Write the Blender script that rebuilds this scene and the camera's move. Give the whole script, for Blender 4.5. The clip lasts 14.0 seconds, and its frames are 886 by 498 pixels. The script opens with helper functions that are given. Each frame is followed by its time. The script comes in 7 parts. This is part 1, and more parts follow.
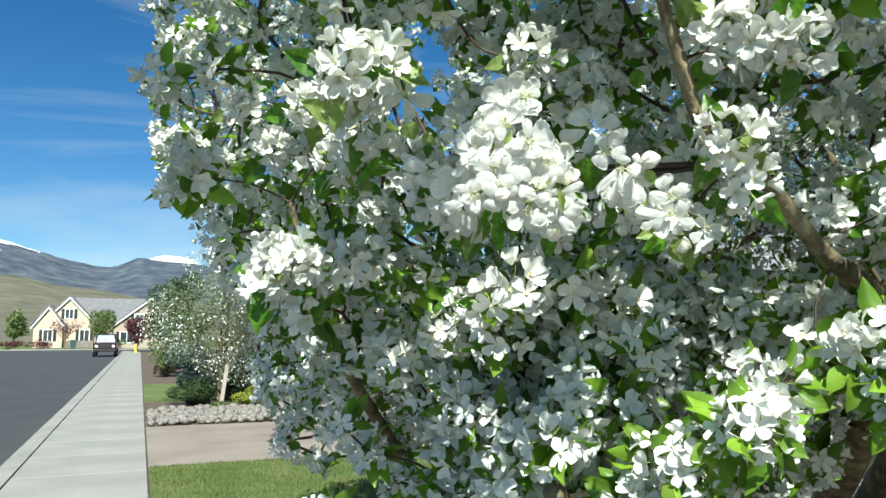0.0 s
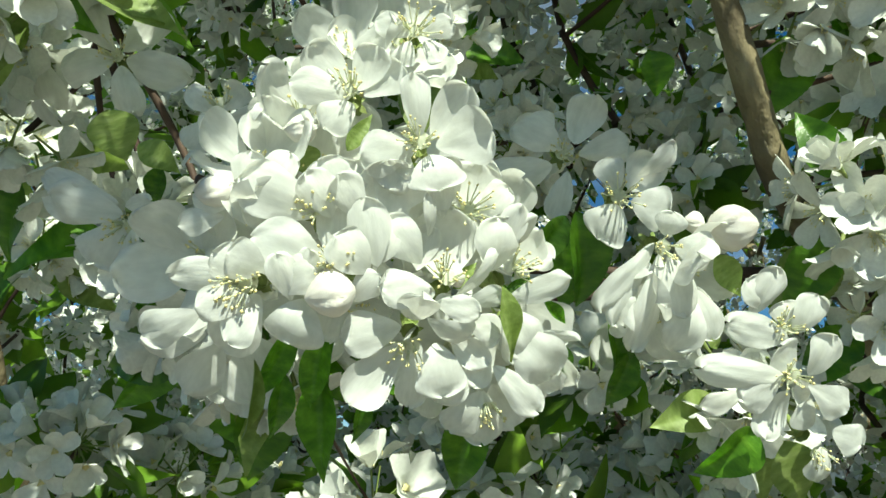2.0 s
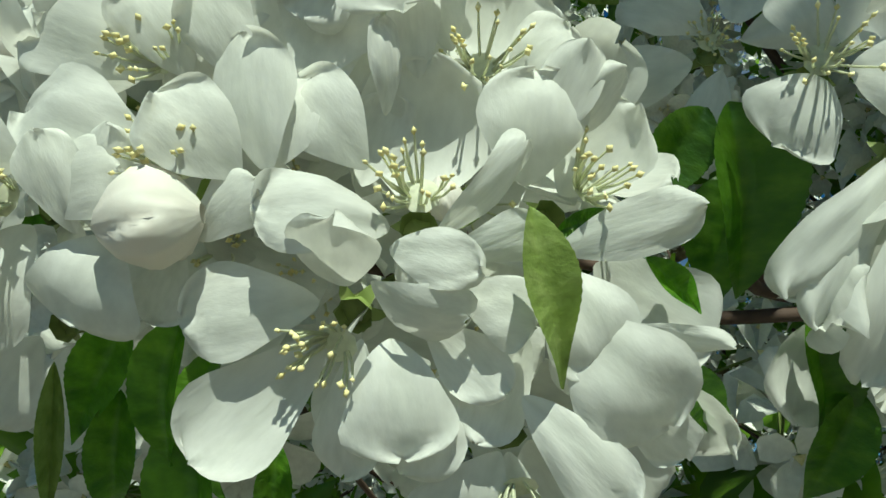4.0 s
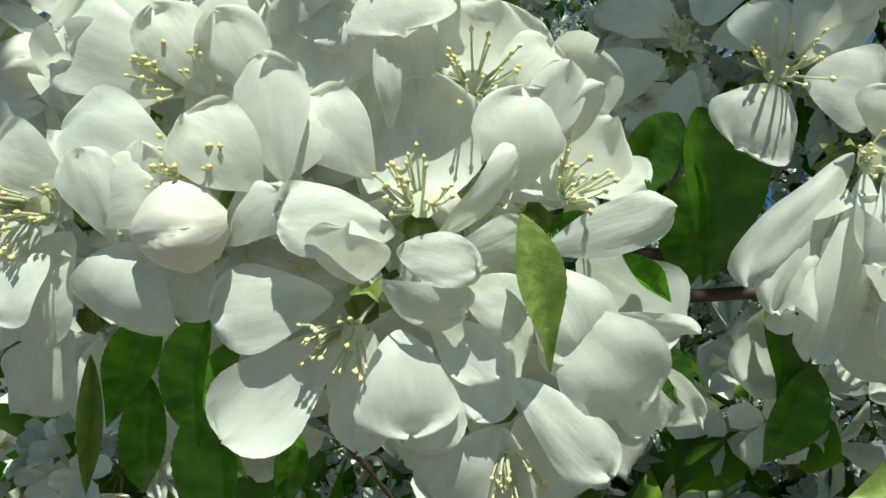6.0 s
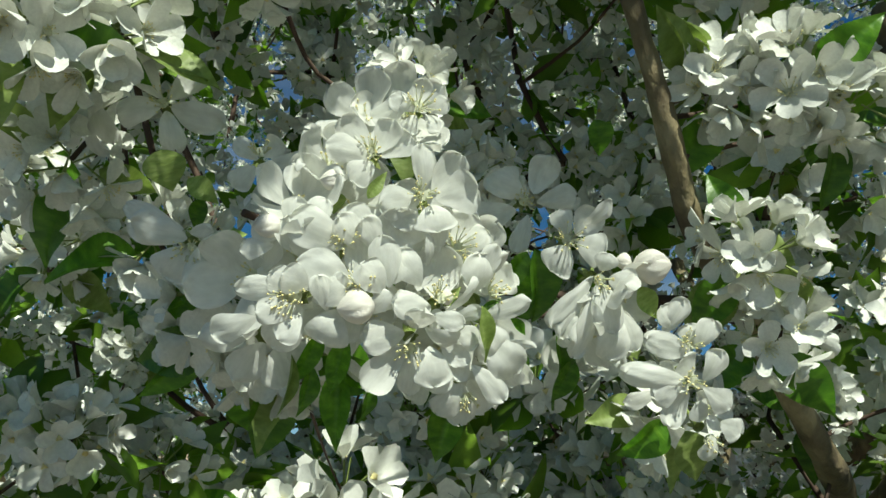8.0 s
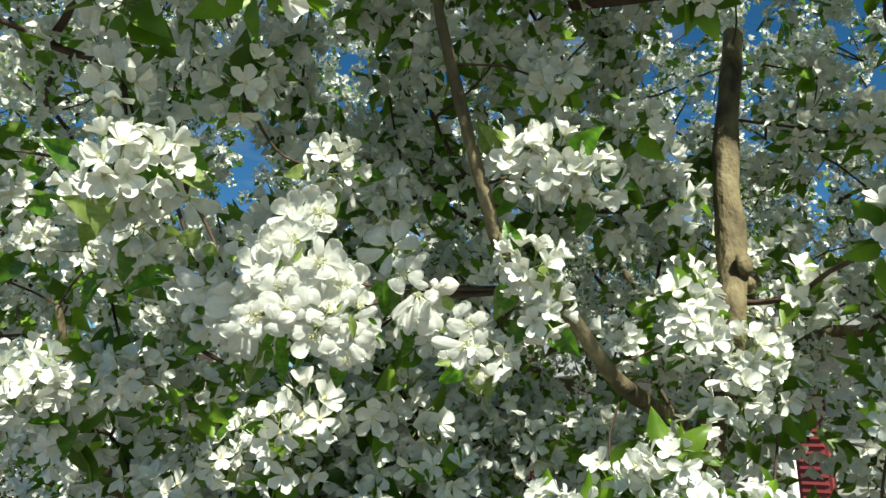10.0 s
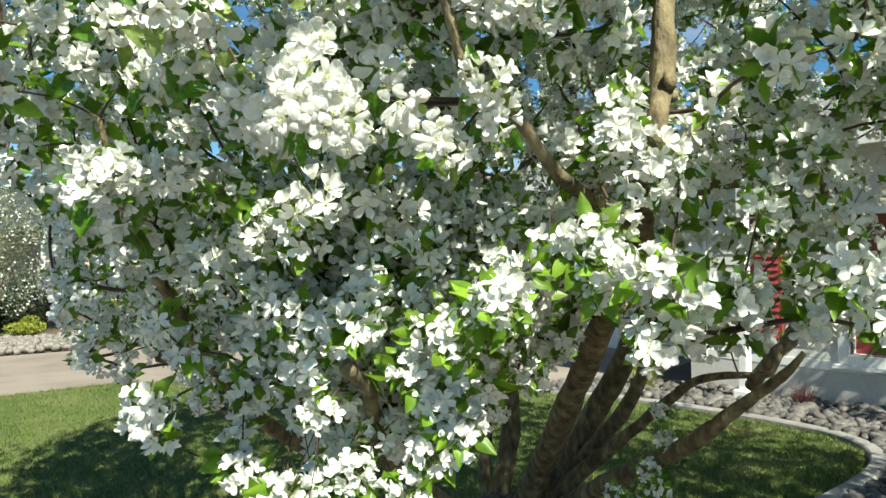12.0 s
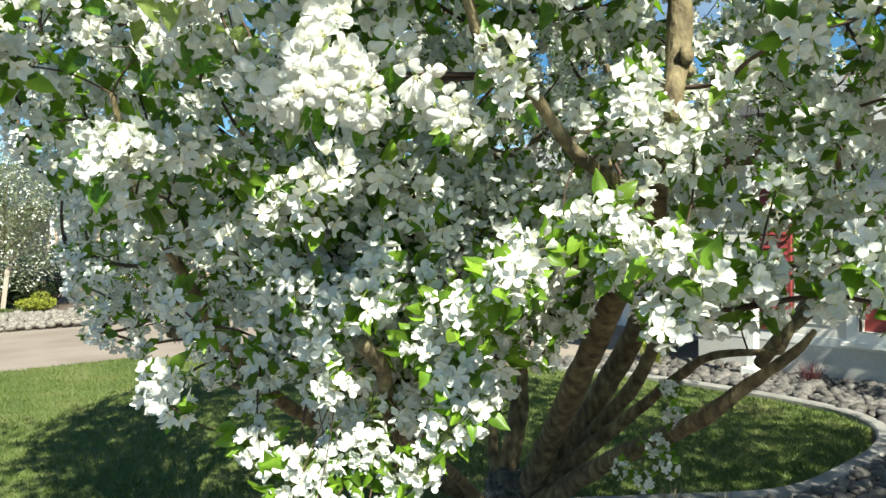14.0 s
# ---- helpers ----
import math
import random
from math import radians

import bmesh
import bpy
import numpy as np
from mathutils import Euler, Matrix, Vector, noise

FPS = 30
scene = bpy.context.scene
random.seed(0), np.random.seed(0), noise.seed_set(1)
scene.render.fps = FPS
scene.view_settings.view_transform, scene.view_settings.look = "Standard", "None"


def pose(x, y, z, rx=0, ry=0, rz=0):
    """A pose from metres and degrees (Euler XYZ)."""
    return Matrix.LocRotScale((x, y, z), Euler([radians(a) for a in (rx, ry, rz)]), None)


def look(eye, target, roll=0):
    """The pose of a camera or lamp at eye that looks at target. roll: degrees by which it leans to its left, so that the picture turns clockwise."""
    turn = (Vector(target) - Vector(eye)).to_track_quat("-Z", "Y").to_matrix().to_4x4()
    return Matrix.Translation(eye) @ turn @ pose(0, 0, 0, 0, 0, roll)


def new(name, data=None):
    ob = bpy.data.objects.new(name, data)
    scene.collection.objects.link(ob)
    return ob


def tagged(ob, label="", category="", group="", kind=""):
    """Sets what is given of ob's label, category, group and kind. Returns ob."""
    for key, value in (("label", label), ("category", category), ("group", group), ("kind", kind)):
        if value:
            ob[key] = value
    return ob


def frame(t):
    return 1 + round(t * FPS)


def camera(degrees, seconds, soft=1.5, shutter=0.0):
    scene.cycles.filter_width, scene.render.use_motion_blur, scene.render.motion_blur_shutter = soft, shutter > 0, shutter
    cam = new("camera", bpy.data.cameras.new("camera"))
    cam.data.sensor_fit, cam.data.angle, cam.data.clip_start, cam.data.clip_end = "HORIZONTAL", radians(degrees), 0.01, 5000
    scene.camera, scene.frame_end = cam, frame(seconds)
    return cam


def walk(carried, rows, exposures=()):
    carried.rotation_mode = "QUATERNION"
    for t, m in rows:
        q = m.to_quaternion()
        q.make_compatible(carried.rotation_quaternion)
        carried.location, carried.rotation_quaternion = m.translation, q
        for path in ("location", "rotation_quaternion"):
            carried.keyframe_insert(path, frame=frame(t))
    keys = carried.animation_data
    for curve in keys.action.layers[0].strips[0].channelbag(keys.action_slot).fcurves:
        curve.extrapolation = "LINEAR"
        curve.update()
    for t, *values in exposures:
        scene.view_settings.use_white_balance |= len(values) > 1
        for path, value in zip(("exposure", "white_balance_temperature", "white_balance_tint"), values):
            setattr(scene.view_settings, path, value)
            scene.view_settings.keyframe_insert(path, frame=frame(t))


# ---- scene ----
cam = camera(63.0, 14.0, 1.5)
PATH = [
    (0, (-0.057, 0.015, 1.631), (0.707, 1.848, 1.866), -0.1),
    (0.5, (-0.062, 0.079, 1.642), (1.004, 1.753, 1.891), -0.5),
    (1, (0.07, 0.177, 1.648), (1.082, 1.862, 2.019), 1.0),
    (1.5, (0.138, 0.331, 1.674), (1.114, 1.98, 2.248), 2.0),
    (2, (0.169, 0.416, 1.705), (1.177, 2.019, 2.35), 0.3),
    (2.5, (0.239, 0.46, 1.711), (0.983, 2.138, 2.505), 3.4),
    (3, (0.25, 0.488, 1.726), (0.87, 2.214, 2.524), 5.2),
    (3.5, (0.248, 0.506, 1.727), (0.899, 2.232, 2.5), 4.4),
    (4, (0.263, 0.509, 1.723), (0.805, 2.275, 2.49), 5.8),
    (4.2, (0.263, 0.509, 1.723), (0.847, 2.278, 2.45), 4.9),
    (6.3, (0.251, 0.49, 1.721), (0.869, 2.257, 2.424), 4.1),
    (6.5, (0.24, 0.479, 1.714), (0.921, 2.2, 2.474), 3.4),
    (7, (0.187, 0.425, 1.703), (1.07, 2.079, 2.4), 2.0),
    (7.5, (0.117, 0.36, 1.682), (1.194, 1.907, 2.352), 0.9),
    (8, (0.111, 0.366, 1.685), (1.242, 1.868, 2.37), 1.0),
    (8.2, (0.086, 0.358, 1.696), (1.268, 1.832, 2.351), 1.2),
    (10.3, (-0.049, 0.013, 1.654), (1.119, 1.576, 2.096), -0.2),
    (10.5, (-0.096, 0.0, 1.648), (1.121, 1.544, 2.018), -1.1),
    (11, (-0.196, -0.048, 1.65), (1.131, 1.434, 1.859), -1.9),
    (11.5, (-0.175, -0.11, 1.629), (1.145, 1.388, 1.745), -1.6),
    (12, (-0.139, -0.143, 1.602), (1.095, 1.431, 1.619), -0.9),
    (12.5, (-0.144, -0.126, 1.588), (1.063, 1.466, 1.501), -0.4),
    (13, (-0.149, -0.129, 1.585), (1.056, 1.458, 1.414), -0.4),
    (13.5, (-0.151, -0.136, 1.592), (1.062, 1.448, 1.446), -0.5),
    (14, (-0.147, -0.135, 1.601), (1.071, 1.451, 1.555), -0.8),
]
walk(cam, [(t, look(eye, target, roll)) for t, eye, target, roll in PATH], [(0, 1.02, 6300, 0), (0.5, 1.0, 6650, -3), (1.0, 1.02, 6850, -5), (2.0, .74, 6800, -10), (3.0, .31, 6650, -13), (4.2, .13, 6550, -13), (6.5, .32, 6620, -10), (7.5, .22, 6700, -7), (8.2, .34, 6750, -5), (10.3, .88, 7000, -2), (12, 1.15, 7000, -1), (14, 1.28, 7000, 0)])

# ---------------------------------------------------------------- light
SUN = Vector((-0.20, -0.70, 0.76)).normalized()
world = bpy.data.worlds.new("sky")
scene.world = world
world.use_nodes = True
wn = world.node_tree
sky = wn.nodes.new("ShaderNodeTexSky")
sky.sky_type, sky.sun_disc = "NISHITA", False
sky.sun_elevation, sky.sun_rotation = math.asin(SUN.z), math.atan2(SUN.x, SUN.y)
sky.altitude, sky.air_density, sky.dust_density, sky.ozone_density = 1200, 1.0, 0.15, 3.0
# thin streaks of high cloud
way, stretch, wisps, veil = (wn.nodes.new("ShaderNode" + k) for k in ("TexCoord", "Mapping", "TexNoise", "MapRange"))
stretch.inputs["Scale"].default_value = (1.1, 2.6, 7.0)
stretch.inputs["Rotation"].default_value = (0.25, 0.2, 0.5)
wisps.inputs["Scale"].default_value, wisps.inputs["Detail"].default_value, wisps.inputs["Distortion"].default_value = 1.6, 9, 0.9
veil.inputs[1].default_value, veil.inputs[2].default_value, veil.inputs[3].default_value, veil.inputs[4].default_value = 0.47, 0.80, 0.0, 0.5
wn.links.new(way.outputs["Generated"], stretch.inputs[0])
wn.links.new(stretch.outputs[0], wisps.inputs["Vector"])
wn.links.new(wisps.outputs[0], veil.inputs[0])
deep, cloud = wn.nodes.new("ShaderNodeHueSaturation"), wn.nodes.new("ShaderNodeMix")
deep.inputs["Saturation"].default_value = 1.3
cloud.data_type = "RGBA"
wn.links.new(sky.outputs[0], deep.inputs["Color"])
wn.links.new(veil.outputs[0], cloud.inputs[0])
wn.links.new(deep.outputs[0], cloud.inputs[6])
cloud.inputs[7].default_value = (6.5, 6.9, 7.4, 1)
wn.links.new(cloud.outputs[2], wn.nodes["Background"].inputs[0])
wn.nodes["Background"].inputs[1].default_value = 0.06

sun = new("sun", bpy.data.lights.new("sun", "SUN"))
sun.data.energy, sun.data.angle, sun.data.color = 5.0, radians(0.55), (1.0, 0.965, 0.90)
sun.matrix_world = look((0, 0, 30), tuple(Vector((0, 0, 30)) - SUN))

# ---------------------------------------------------------------- materials
rng = np.random.default_rng(11)


def surface(name, cols, scale=6.0, rough=0.7, bump=0.2, bscale=60.0, vary=0.0, per="object", thin=None, gloss=0.5,
            metal=0.0, stretch=(1, 1, 1), detail=6.0, relief=None):
    """A procedural surface: two scales of noise through the given colours, fine relief, and variation from piece to piece.
    thin: the colour of light that comes through a petal or leaf."""
    m = bpy.data.materials.new(name)
    m.use_nodes = True
    t, p = m.node_tree, m.node_tree.nodes["Principled BSDF"]
    n = t.nodes.new
    co, mp = n("ShaderNodeTexCoord"), n("ShaderNodeMapping")
    mp.inputs["Scale"].default_value = stretch
    t.links.new(co.outputs["Object"], mp.inputs[0])
    big, fine = n("ShaderNodeTexNoise"), n("ShaderNodeTexNoise")
    big.inputs["Scale"].default_value, big.inputs["Detail"].default_value = scale, detail
    fine.inputs["Scale"].default_value, fine.inputs["Detail"].default_value = bscale, 4
    for x in (big, fine):
        t.links.new(mp.outputs[0], x.inputs["Vector"])
    ramp = n("ShaderNodeValToRGB")
    e = ramp.color_ramp.elements
    while len(e) < len(cols):
        e.new(0.5)
    for i, c in enumerate(cols):
        e[i].position, e[i].color = 0.28 + 0.44 * i / max(1, len(cols) - 1), (*c, 1)
    t.links.new(big.outputs[0], ramp.inputs[0])
    hsv = n("ShaderNodeHueSaturation")
    mix = n("ShaderNodeMath")
    mix.operation = "MULTIPLY_ADD"
    t.links.new(fine.outputs[0], mix.inputs[0])
    mix.inputs[1].default_value, mix.inputs[2].default_value = 0.36, 0.82
    val = mix.outputs[0]
    if vary:
        src = n("ShaderNodeObjectInfo") if per == "object" else n("ShaderNodeNewGeometry")
        r = n("ShaderNodeMath")
        r.operation = "MULTIPLY_ADD"
        t.links.new(src.outputs["Random" if per == "object" else "Random Per Island"], r.inputs[0])
        r.inputs[1].default_value, r.inputs[2].default_value = 2 * vary, 1 - vary
        both = n("ShaderNodeMath")
        both.operation = "MULTIPLY"
        t.links.new(val, both.inputs[0])
        t.links.new(r.outputs[0], both.inputs[1])
        val = both.outputs[0]
    t.links.new(val, hsv.inputs["Value"])
    t.links.new(ramp.outputs[0], hsv.inputs["Color"])
    t.links.new(hsv.outputs[0], p.inputs["Base Color"])
    p.inputs["Roughness"].default_value, p.inputs["Metallic"].default_value = rough, metal
    p.inputs["Specular IOR Level"].default_value = gloss
    if bump:
        b = n("ShaderNodeBump")
        b.inputs["Strength"].default_value, b.inputs["Distance"].default_value = bump, relief or 0.6 / bscale
        t.links.new(fine.outputs[0], b.inputs["Height"])
        t.links.new(b.outputs[0], p.inputs["Normal"])
    if thin:
        share, tint = thin
        tr, ms, mul = n("ShaderNodeBsdfTranslucent"), n("ShaderNodeMixShader"), n("ShaderNodeMix")
        mul.data_type, mul.blend_type = "RGBA", "MULTIPLY"
        mul.inputs[0].default_value = 1.0
        t.links.new(hsv.outputs[0], mul.inputs[6])
        mul.inputs[7].default_value = (*tint, 1)
        t.links.new(mul.outputs[2], tr.inputs[0])
        ms.inputs[0].default_value = share
        t.links.new(p.outputs[0], ms.inputs[1])
        t.links.new(tr.outputs[0], ms.inputs[2])
        t.links.new(ms.outputs[0], t.nodes["Material Output"].inputs[0])
    return m


PETAL = surface("petal", [(0.71, 0.73, 0.675), (0.80, 0.81, 0.77)], 90, 0.5, 0.3, 420, 0.05, "object", (0.2, (1.0, 1.0, 0.92)), 0.3)
PETALS = surface("petals", [(0.72, 0.74, 0.69), (0.82, 0.83, 0.79)], 25, 0.55, 0.0, 300, 0.09, "island", (0.2, (1.0, 1.0, 0.92)), 0.25)
PETAL_NEAR = surface("petal_near", [(0.74, 0.755, 0.705), (0.82, 0.825, 0.795)], 1.6, 0.5, 0.28, 5.5, 0.04, "object", (0.42, (1.0, 1.0, 0.97)), 0.3, stretch=(0.75, 1.5, 1.0), relief=0.0007)
BUD = surface("bud_pink", [(0.78, 0.78, 0.71), (0.80, 0.765, 0.70), (0.81, 0.805, 0.75)], 2.2, 0.55, 0.15, 300, 0.06, "object", (0.2, (1, .95, .9)), 0.25)
ANTHER = surface("anther", [(0.76, 0.66, 0.26), (0.86, 0.80, 0.46)], 400, 0.8, 0, 900, 0.15, "island")
FILAMENT = surface("filament", [(0.76, 0.79, 0.60), (0.86, 0.87, 0.74)], 300, 0.6, 0, 900, thin=(0.5, (1.0, 1.0, 0.9)))
LEAF = surface("leaf", [(0.05, 0.14, 0.012), (0.09, 0.215, 0.018), (0.15, 0.30, 0.03)], 3.0, 0.36, 0.5, 6.0, 0.3, "object", (0.4, (1.0, 1.25, 0.45)), 0.5, stretch=(2.6, 1.2, 1), relief=0.0009)
YOUNG = surface("young_leaf", [(0.21, 0.29, 0.075), (0.28, 0.37, 0.11), (0.35, 0.43, 0.16)], 3.0, 0.45, 0.5, 6.0, 0.2, "object", (0.42, (1.0, 1.12, 0.6)), 0.35, stretch=(2.6, 1.2, 1), relief=0.0008)
LEAVES = surface("leaves", [(0.055, 0.13, 0.012), (0.14, 0.26, 0.022), (0.25, 0.38, 0.045)], 12, 0.42, 0.0, 200, 0.4, "island", (0.42, (1.0, 1.25, 0.45)), 0.45)
STALK = surface("stalk", [(0.16, 0.24, 0.05), (0.26, 0.30, 0.10)], 80, 0.6, 0, 300)
BARK = surface("bark", [(0.04, 0.032, 0.02), (0.115, 0.09, 0.05), (0.19, 0.155, 0.085), (0.30, 0.25, 0.15)], 26, 0.85, 1.0, 55, 0.1, "object", stretch=(1, 1, 0.55), detail=9, relief=0.012)
TRUNK = surface("old_bark", [(0.035, 0.032, 0.029), (0.11, 0.102, 0.09), (0.24, 0.225, 0.20)], 34, 0.92, 1.0, 90, 0, stretch=(1, 1, 0.16), relief=0.02)
TWIG = surface("twig_bark", [(0.045, 0.026, 0.018), (0.10, 0.06, 0.04)], 20, 0.8, 0.2, 120, 0.2, "island")
ASPHALT = surface("asphalt", [(0.030, 0.031, 0.034), (0.050, 0.050, 0.052)], 0.8, 0.9, 0.4, 60)
CONCRETE = surface("concrete", [(0.20, 0.198, 0.178), (0.245, 0.24, 0.218), (0.285, 0.278, 0.255)], 0.9, 0.9, 0.25, 45, 0.03)
EDGING = surface("weathered_concrete", [(0.15, 0.145, 0.135), (0.22, 0.215, 0.20), (0.29, 0.28, 0.265)], 2.5, 0.92, 0.3, 40, 0.06)
DRIVE = surface("old_concrete", [(0.15, 0.12, 0.095), (0.205, 0.17, 0.14), (0.25, 0.212, 0.176)], 0.8, 0.92, 0.3, 40, 0.07)
SOIL = surface("soil", [(0.06, 0.045, 0.032), (0.12, 0.09, 0.065)], 3, 0.95, 0.6, 40)
TURF = surface("turf", [(0.06, 0.088, 0.018), (0.092, 0.122, 0.028), (0.14, 0.145, 0.05)], 1.6, 0.95, 0.6, 90)
BLADE = surface("grass_blade", [(0.062, 0.105, 0.018), (0.10, 0.15, 0.03), (0.175, 0.185, 0.068)], 2.0, 0.6, 0, 60, 0.3, "island", (0.3, (1, 1.1, .5)))
DRY = surface("dry_grass", [(0.20, 0.16, 0.10), (0.34, 0.29, 0.19)], 5, 0.8, 0, 60, 0.3, "island", (0.2, (1, 1, .8)))
ROCK = surface("river_rock", [(0.055, 0.053, 0.051), (0.10, 0.093, 0.087), (0.17, 0.158, 0.145)], 6, 0.75, 0.25, 60, 0.38, "object")
ROCKS = surface("river_rocks", [(0.058, 0.056, 0.054), (0.105, 0.097, 0.089), (0.18, 0.167, 0.15)], 6, 0.75, 0.2, 60, 0.4, "island")
PALE = surface("pale_rocks", [(0.085, 0.075, 0.064), (0.15, 0.135, 0.117), (0.26, 0.245, 0.22)], 6, 0.8, 0.2, 60, 0.3, "island")
SIDING = surface("grey_siding", [(0.54, 0.535, 0.49), (0.61, 0.60, 0.555)], 2, 0.6, 0.1, 30, 0.03, stretch=(0.2, 1, 3))
TRIM = surface("white_paint", [(0.74, 0.74, 0.72), (0.80, 0.80, 0.78)], 3, 0.5, 0.05, 40, 0.02)
RED = surface("red_paint", [(0.20, 0.035, 0.035), (0.27, 0.05, 0.05)], 3, 0.45, 0.08, 40, 0.05)
SLATE = surface("roof_shingle", [(0.12, 0.12, 0.125), (0.19, 0.19, 0.195)], 3, 0.9, 0.4, 30, 0.1, "island")
CREAM = surface("cream_siding", [(0.52, 0.40, 0.29), (0.59, 0.47, 0.355)], 2, 0.7, 0.1, 20, 0.03, stretch=(0.2, 0.2, 4))
TAN = surface("tan_siding", [(0.34, 0.27, 0.21), (0.41, 0.33, 0.26)], 2, 0.7, 0.1, 20, 0.03, stretch=(0.2, 0.2, 4))
BLACK = surface("black_plastic", [(0.012, 0.012, 0.014), (0.03, 0.03, 0.032)], 6, 0.5, 0.1, 60)
CARPAINT = surface("dark_car_paint", [(0.03, 0.012, 0.014), (0.05, 0.018, 0.02)], 4, 0.25, 0, 60)
GLASS = surface("window_glass", [(0.02, 0.025, 0.03), (0.04, 0.05, 0.06)], 1, 0.06, 0, 30, gloss=0.9)
GREENBIN = surface("bin_green", [(0.02, 0.05, 0.05), (0.03, 0.07, 0.065)], 4, 0.5, 0.1, 50)
YELLOW = surface("hydrant_paint", [(0.60, 0.45, 0.06), (0.70, 0.55, 0.1)], 6, 0.5, 0.1, 50)
STAKE = surface("stake_wood", [(0.28, 0.24, 0.20), (0.42, 0.37, 0.31)], 8, 0.85, 0.4, 60, stretch=(1, 1, 0.2))
JUNIPER = surface("juniper", [(0.035, 0.065, 0.02), (0.06, 0.10, 0.03)], 6, 0.7, 0, 60, 0.4, "island", (0.2, (1, 1.1, .5)))
BLUEGREEN = surface("spruce_needles", [(0.06, 0.10, 0.08), (0.11, 0.15, 0.13)], 6, 0.7, 0, 60, 0.4, "island", (0.15, (1, 1, .8)))
OLIVE = surface("young_leaves", [(0.10, 0.15, 0.04), (0.17, 0.21, 0.08)], 6, 0.6, 0, 60, 0.35, "island", (0.3, (1, 1.1, .5)))
PEARLEAF = surface("pear_leaves", [(0.13, 0.165, 0.085), (0.22, 0.25, 0.15)], 6, 0.6, 0, 60, 0.35, "island", (0.3, (1, 1.1, .6)))
LIME = surface("lime_leaves", [(0.22, 0.26, 0.03), (0.36, 0.38, 0.06)], 6, 0.6, 0, 60, 0.3, "island", (0.3, (1, 1.1, .5)))
MAROON = surface("maroon_leaves", [(0.07, 0.02, 0.025), (0.13, 0.04, 0.045)], 6, 0.6, 0, 60, 0.35, "island", (0.25, (1, .8, .8)))
HILL = surface("dry_hill", [(0.055, 0.06, 0.036), (0.105, 0.098, 0.062), (0.15, 0.135, 0.09)], 0.045, 0.95, 0, 1.0, detail=12)


def mountain_surface():
    # the blue in these forest colours stands in for distance haze
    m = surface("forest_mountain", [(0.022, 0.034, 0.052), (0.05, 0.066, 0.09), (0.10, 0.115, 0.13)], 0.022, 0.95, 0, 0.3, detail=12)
    t, n = m.node_tree, m.node_tree.nodes.new
    base = t.nodes["Principled BSDF"].inputs["Base Color"]
    old = base.links[0].from_socket
    co, sep = n("ShaderNodeTexCoord"), n("ShaderNodeSeparateXYZ")
    t.links.new(co.outputs["Object"], sep.inputs[0])
    nz = n("ShaderNodeTexNoise")
    nz.inputs["Scale"].default_value, nz.inputs["Detail"].default_value = 0.011, 10
    t.links.new(co.outputs["Object"], nz.inputs["Vector"])
    a = n("ShaderNodeMath")
    a.operation = "MULTIPLY_ADD"
    t.links.new(nz.outputs[0], a.inputs[0])
    a.inputs[1].default_value = 330
    t.links.new(sep.outputs[2], a.inputs[2])
    r = n("ShaderNodeMapRange")
    t.links.new(a.outputs[0], r.inputs[0])
    r.inputs[1].default_value, r.inputs[2].default_value = 482, 494
    mx = n("ShaderNodeMix")
    mx.data_type = "RGBA"
    t.links.new(r.outputs[0], mx.inputs[0])
    t.links.new(old, mx.inputs[6])
    mx.inputs[7].default_value = (0.86, 0.88, 0.92, 1)
    t.links.new(mx.outputs[2], base)
    return m


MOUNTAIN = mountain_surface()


# ---------------------------------------------------------------- building blocks
def np_mesh(name, verts, faces, mats, index=None, smooth=True):
    """A mesh from an array of places and arrays of faces of one size each."""
    faces = [np.asarray(f) for f in faces if len(f)]
    me = bpy.data.meshes.new(name)
    me.vertices.add(len(verts))
    me.vertices.foreach_set("co", np.ascontiguousarray(verts, np.float32).ravel())
    loops = np.concatenate([f.ravel() for f in faces]).astype(np.int32)
    sizes = np.concatenate([np.full(len(f), f.shape[1]) for f in faces])
    me.loops.add(len(loops))
    me.loops.foreach_set("vertex_index", loops)
    me.polygons.add(len(sizes))
    me.polygons.foreach_set("loop_start", np.r_[0, np.cumsum(sizes)[:-1]].astype(np.int32))
    for m in mats:
        me.materials.append(m)
    if index is not None:
        me.polygons.foreach_set("material_index", np.asarray(index, np.int32))
    me.polygons.foreach_set("use_smooth", np.full(len(sizes), smooth))
    me.update(calc_edges=True)
    return me


def put(name, me, parent=None, label="", m=None):
    ob = new(name, me)
    if parent is not None:
        ob.parent = parent
    if m is not None:
        ob.matrix_basis = m
    return tagged(ob, label)


def part(name, bm, material, parent=None, label="", smooth=False):
    me = bpy.data.meshes.new(name)
    bm.to_mesh(me)
    bm.free()
    me.materials.append(material)
    if smooth:
        me.polygons.foreach_set("use_smooth", np.full(len(me.polygons), True))
    return put(name, me, parent, label)


def thing(name, label, category, at=(0, 0, 0), group="", kind="", turn=0.0):
    ob = new(name)
    ob.matrix_basis = pose(*at, 0, 0, turn)
    return tagged(ob, label, category, group, kind)


def box(bm, lo, hi, bevel=0.0):
    """A box between two corners, with softened edges, into bm."""
    lo, hi = Vector(lo), Vector(hi)
    got = bmesh.ops.create_cube(bm, size=1, matrix=Matrix.Translation((lo + hi) / 2) @ Matrix.Diagonal((*(hi - lo), 1)))
    if bevel:
        edges = list({e for v in got["verts"] for e in v.link_edges})
        bmesh.ops.bevel(bm, geom=edges, offset=bevel, segments=1, affect="EDGES")
    return bm


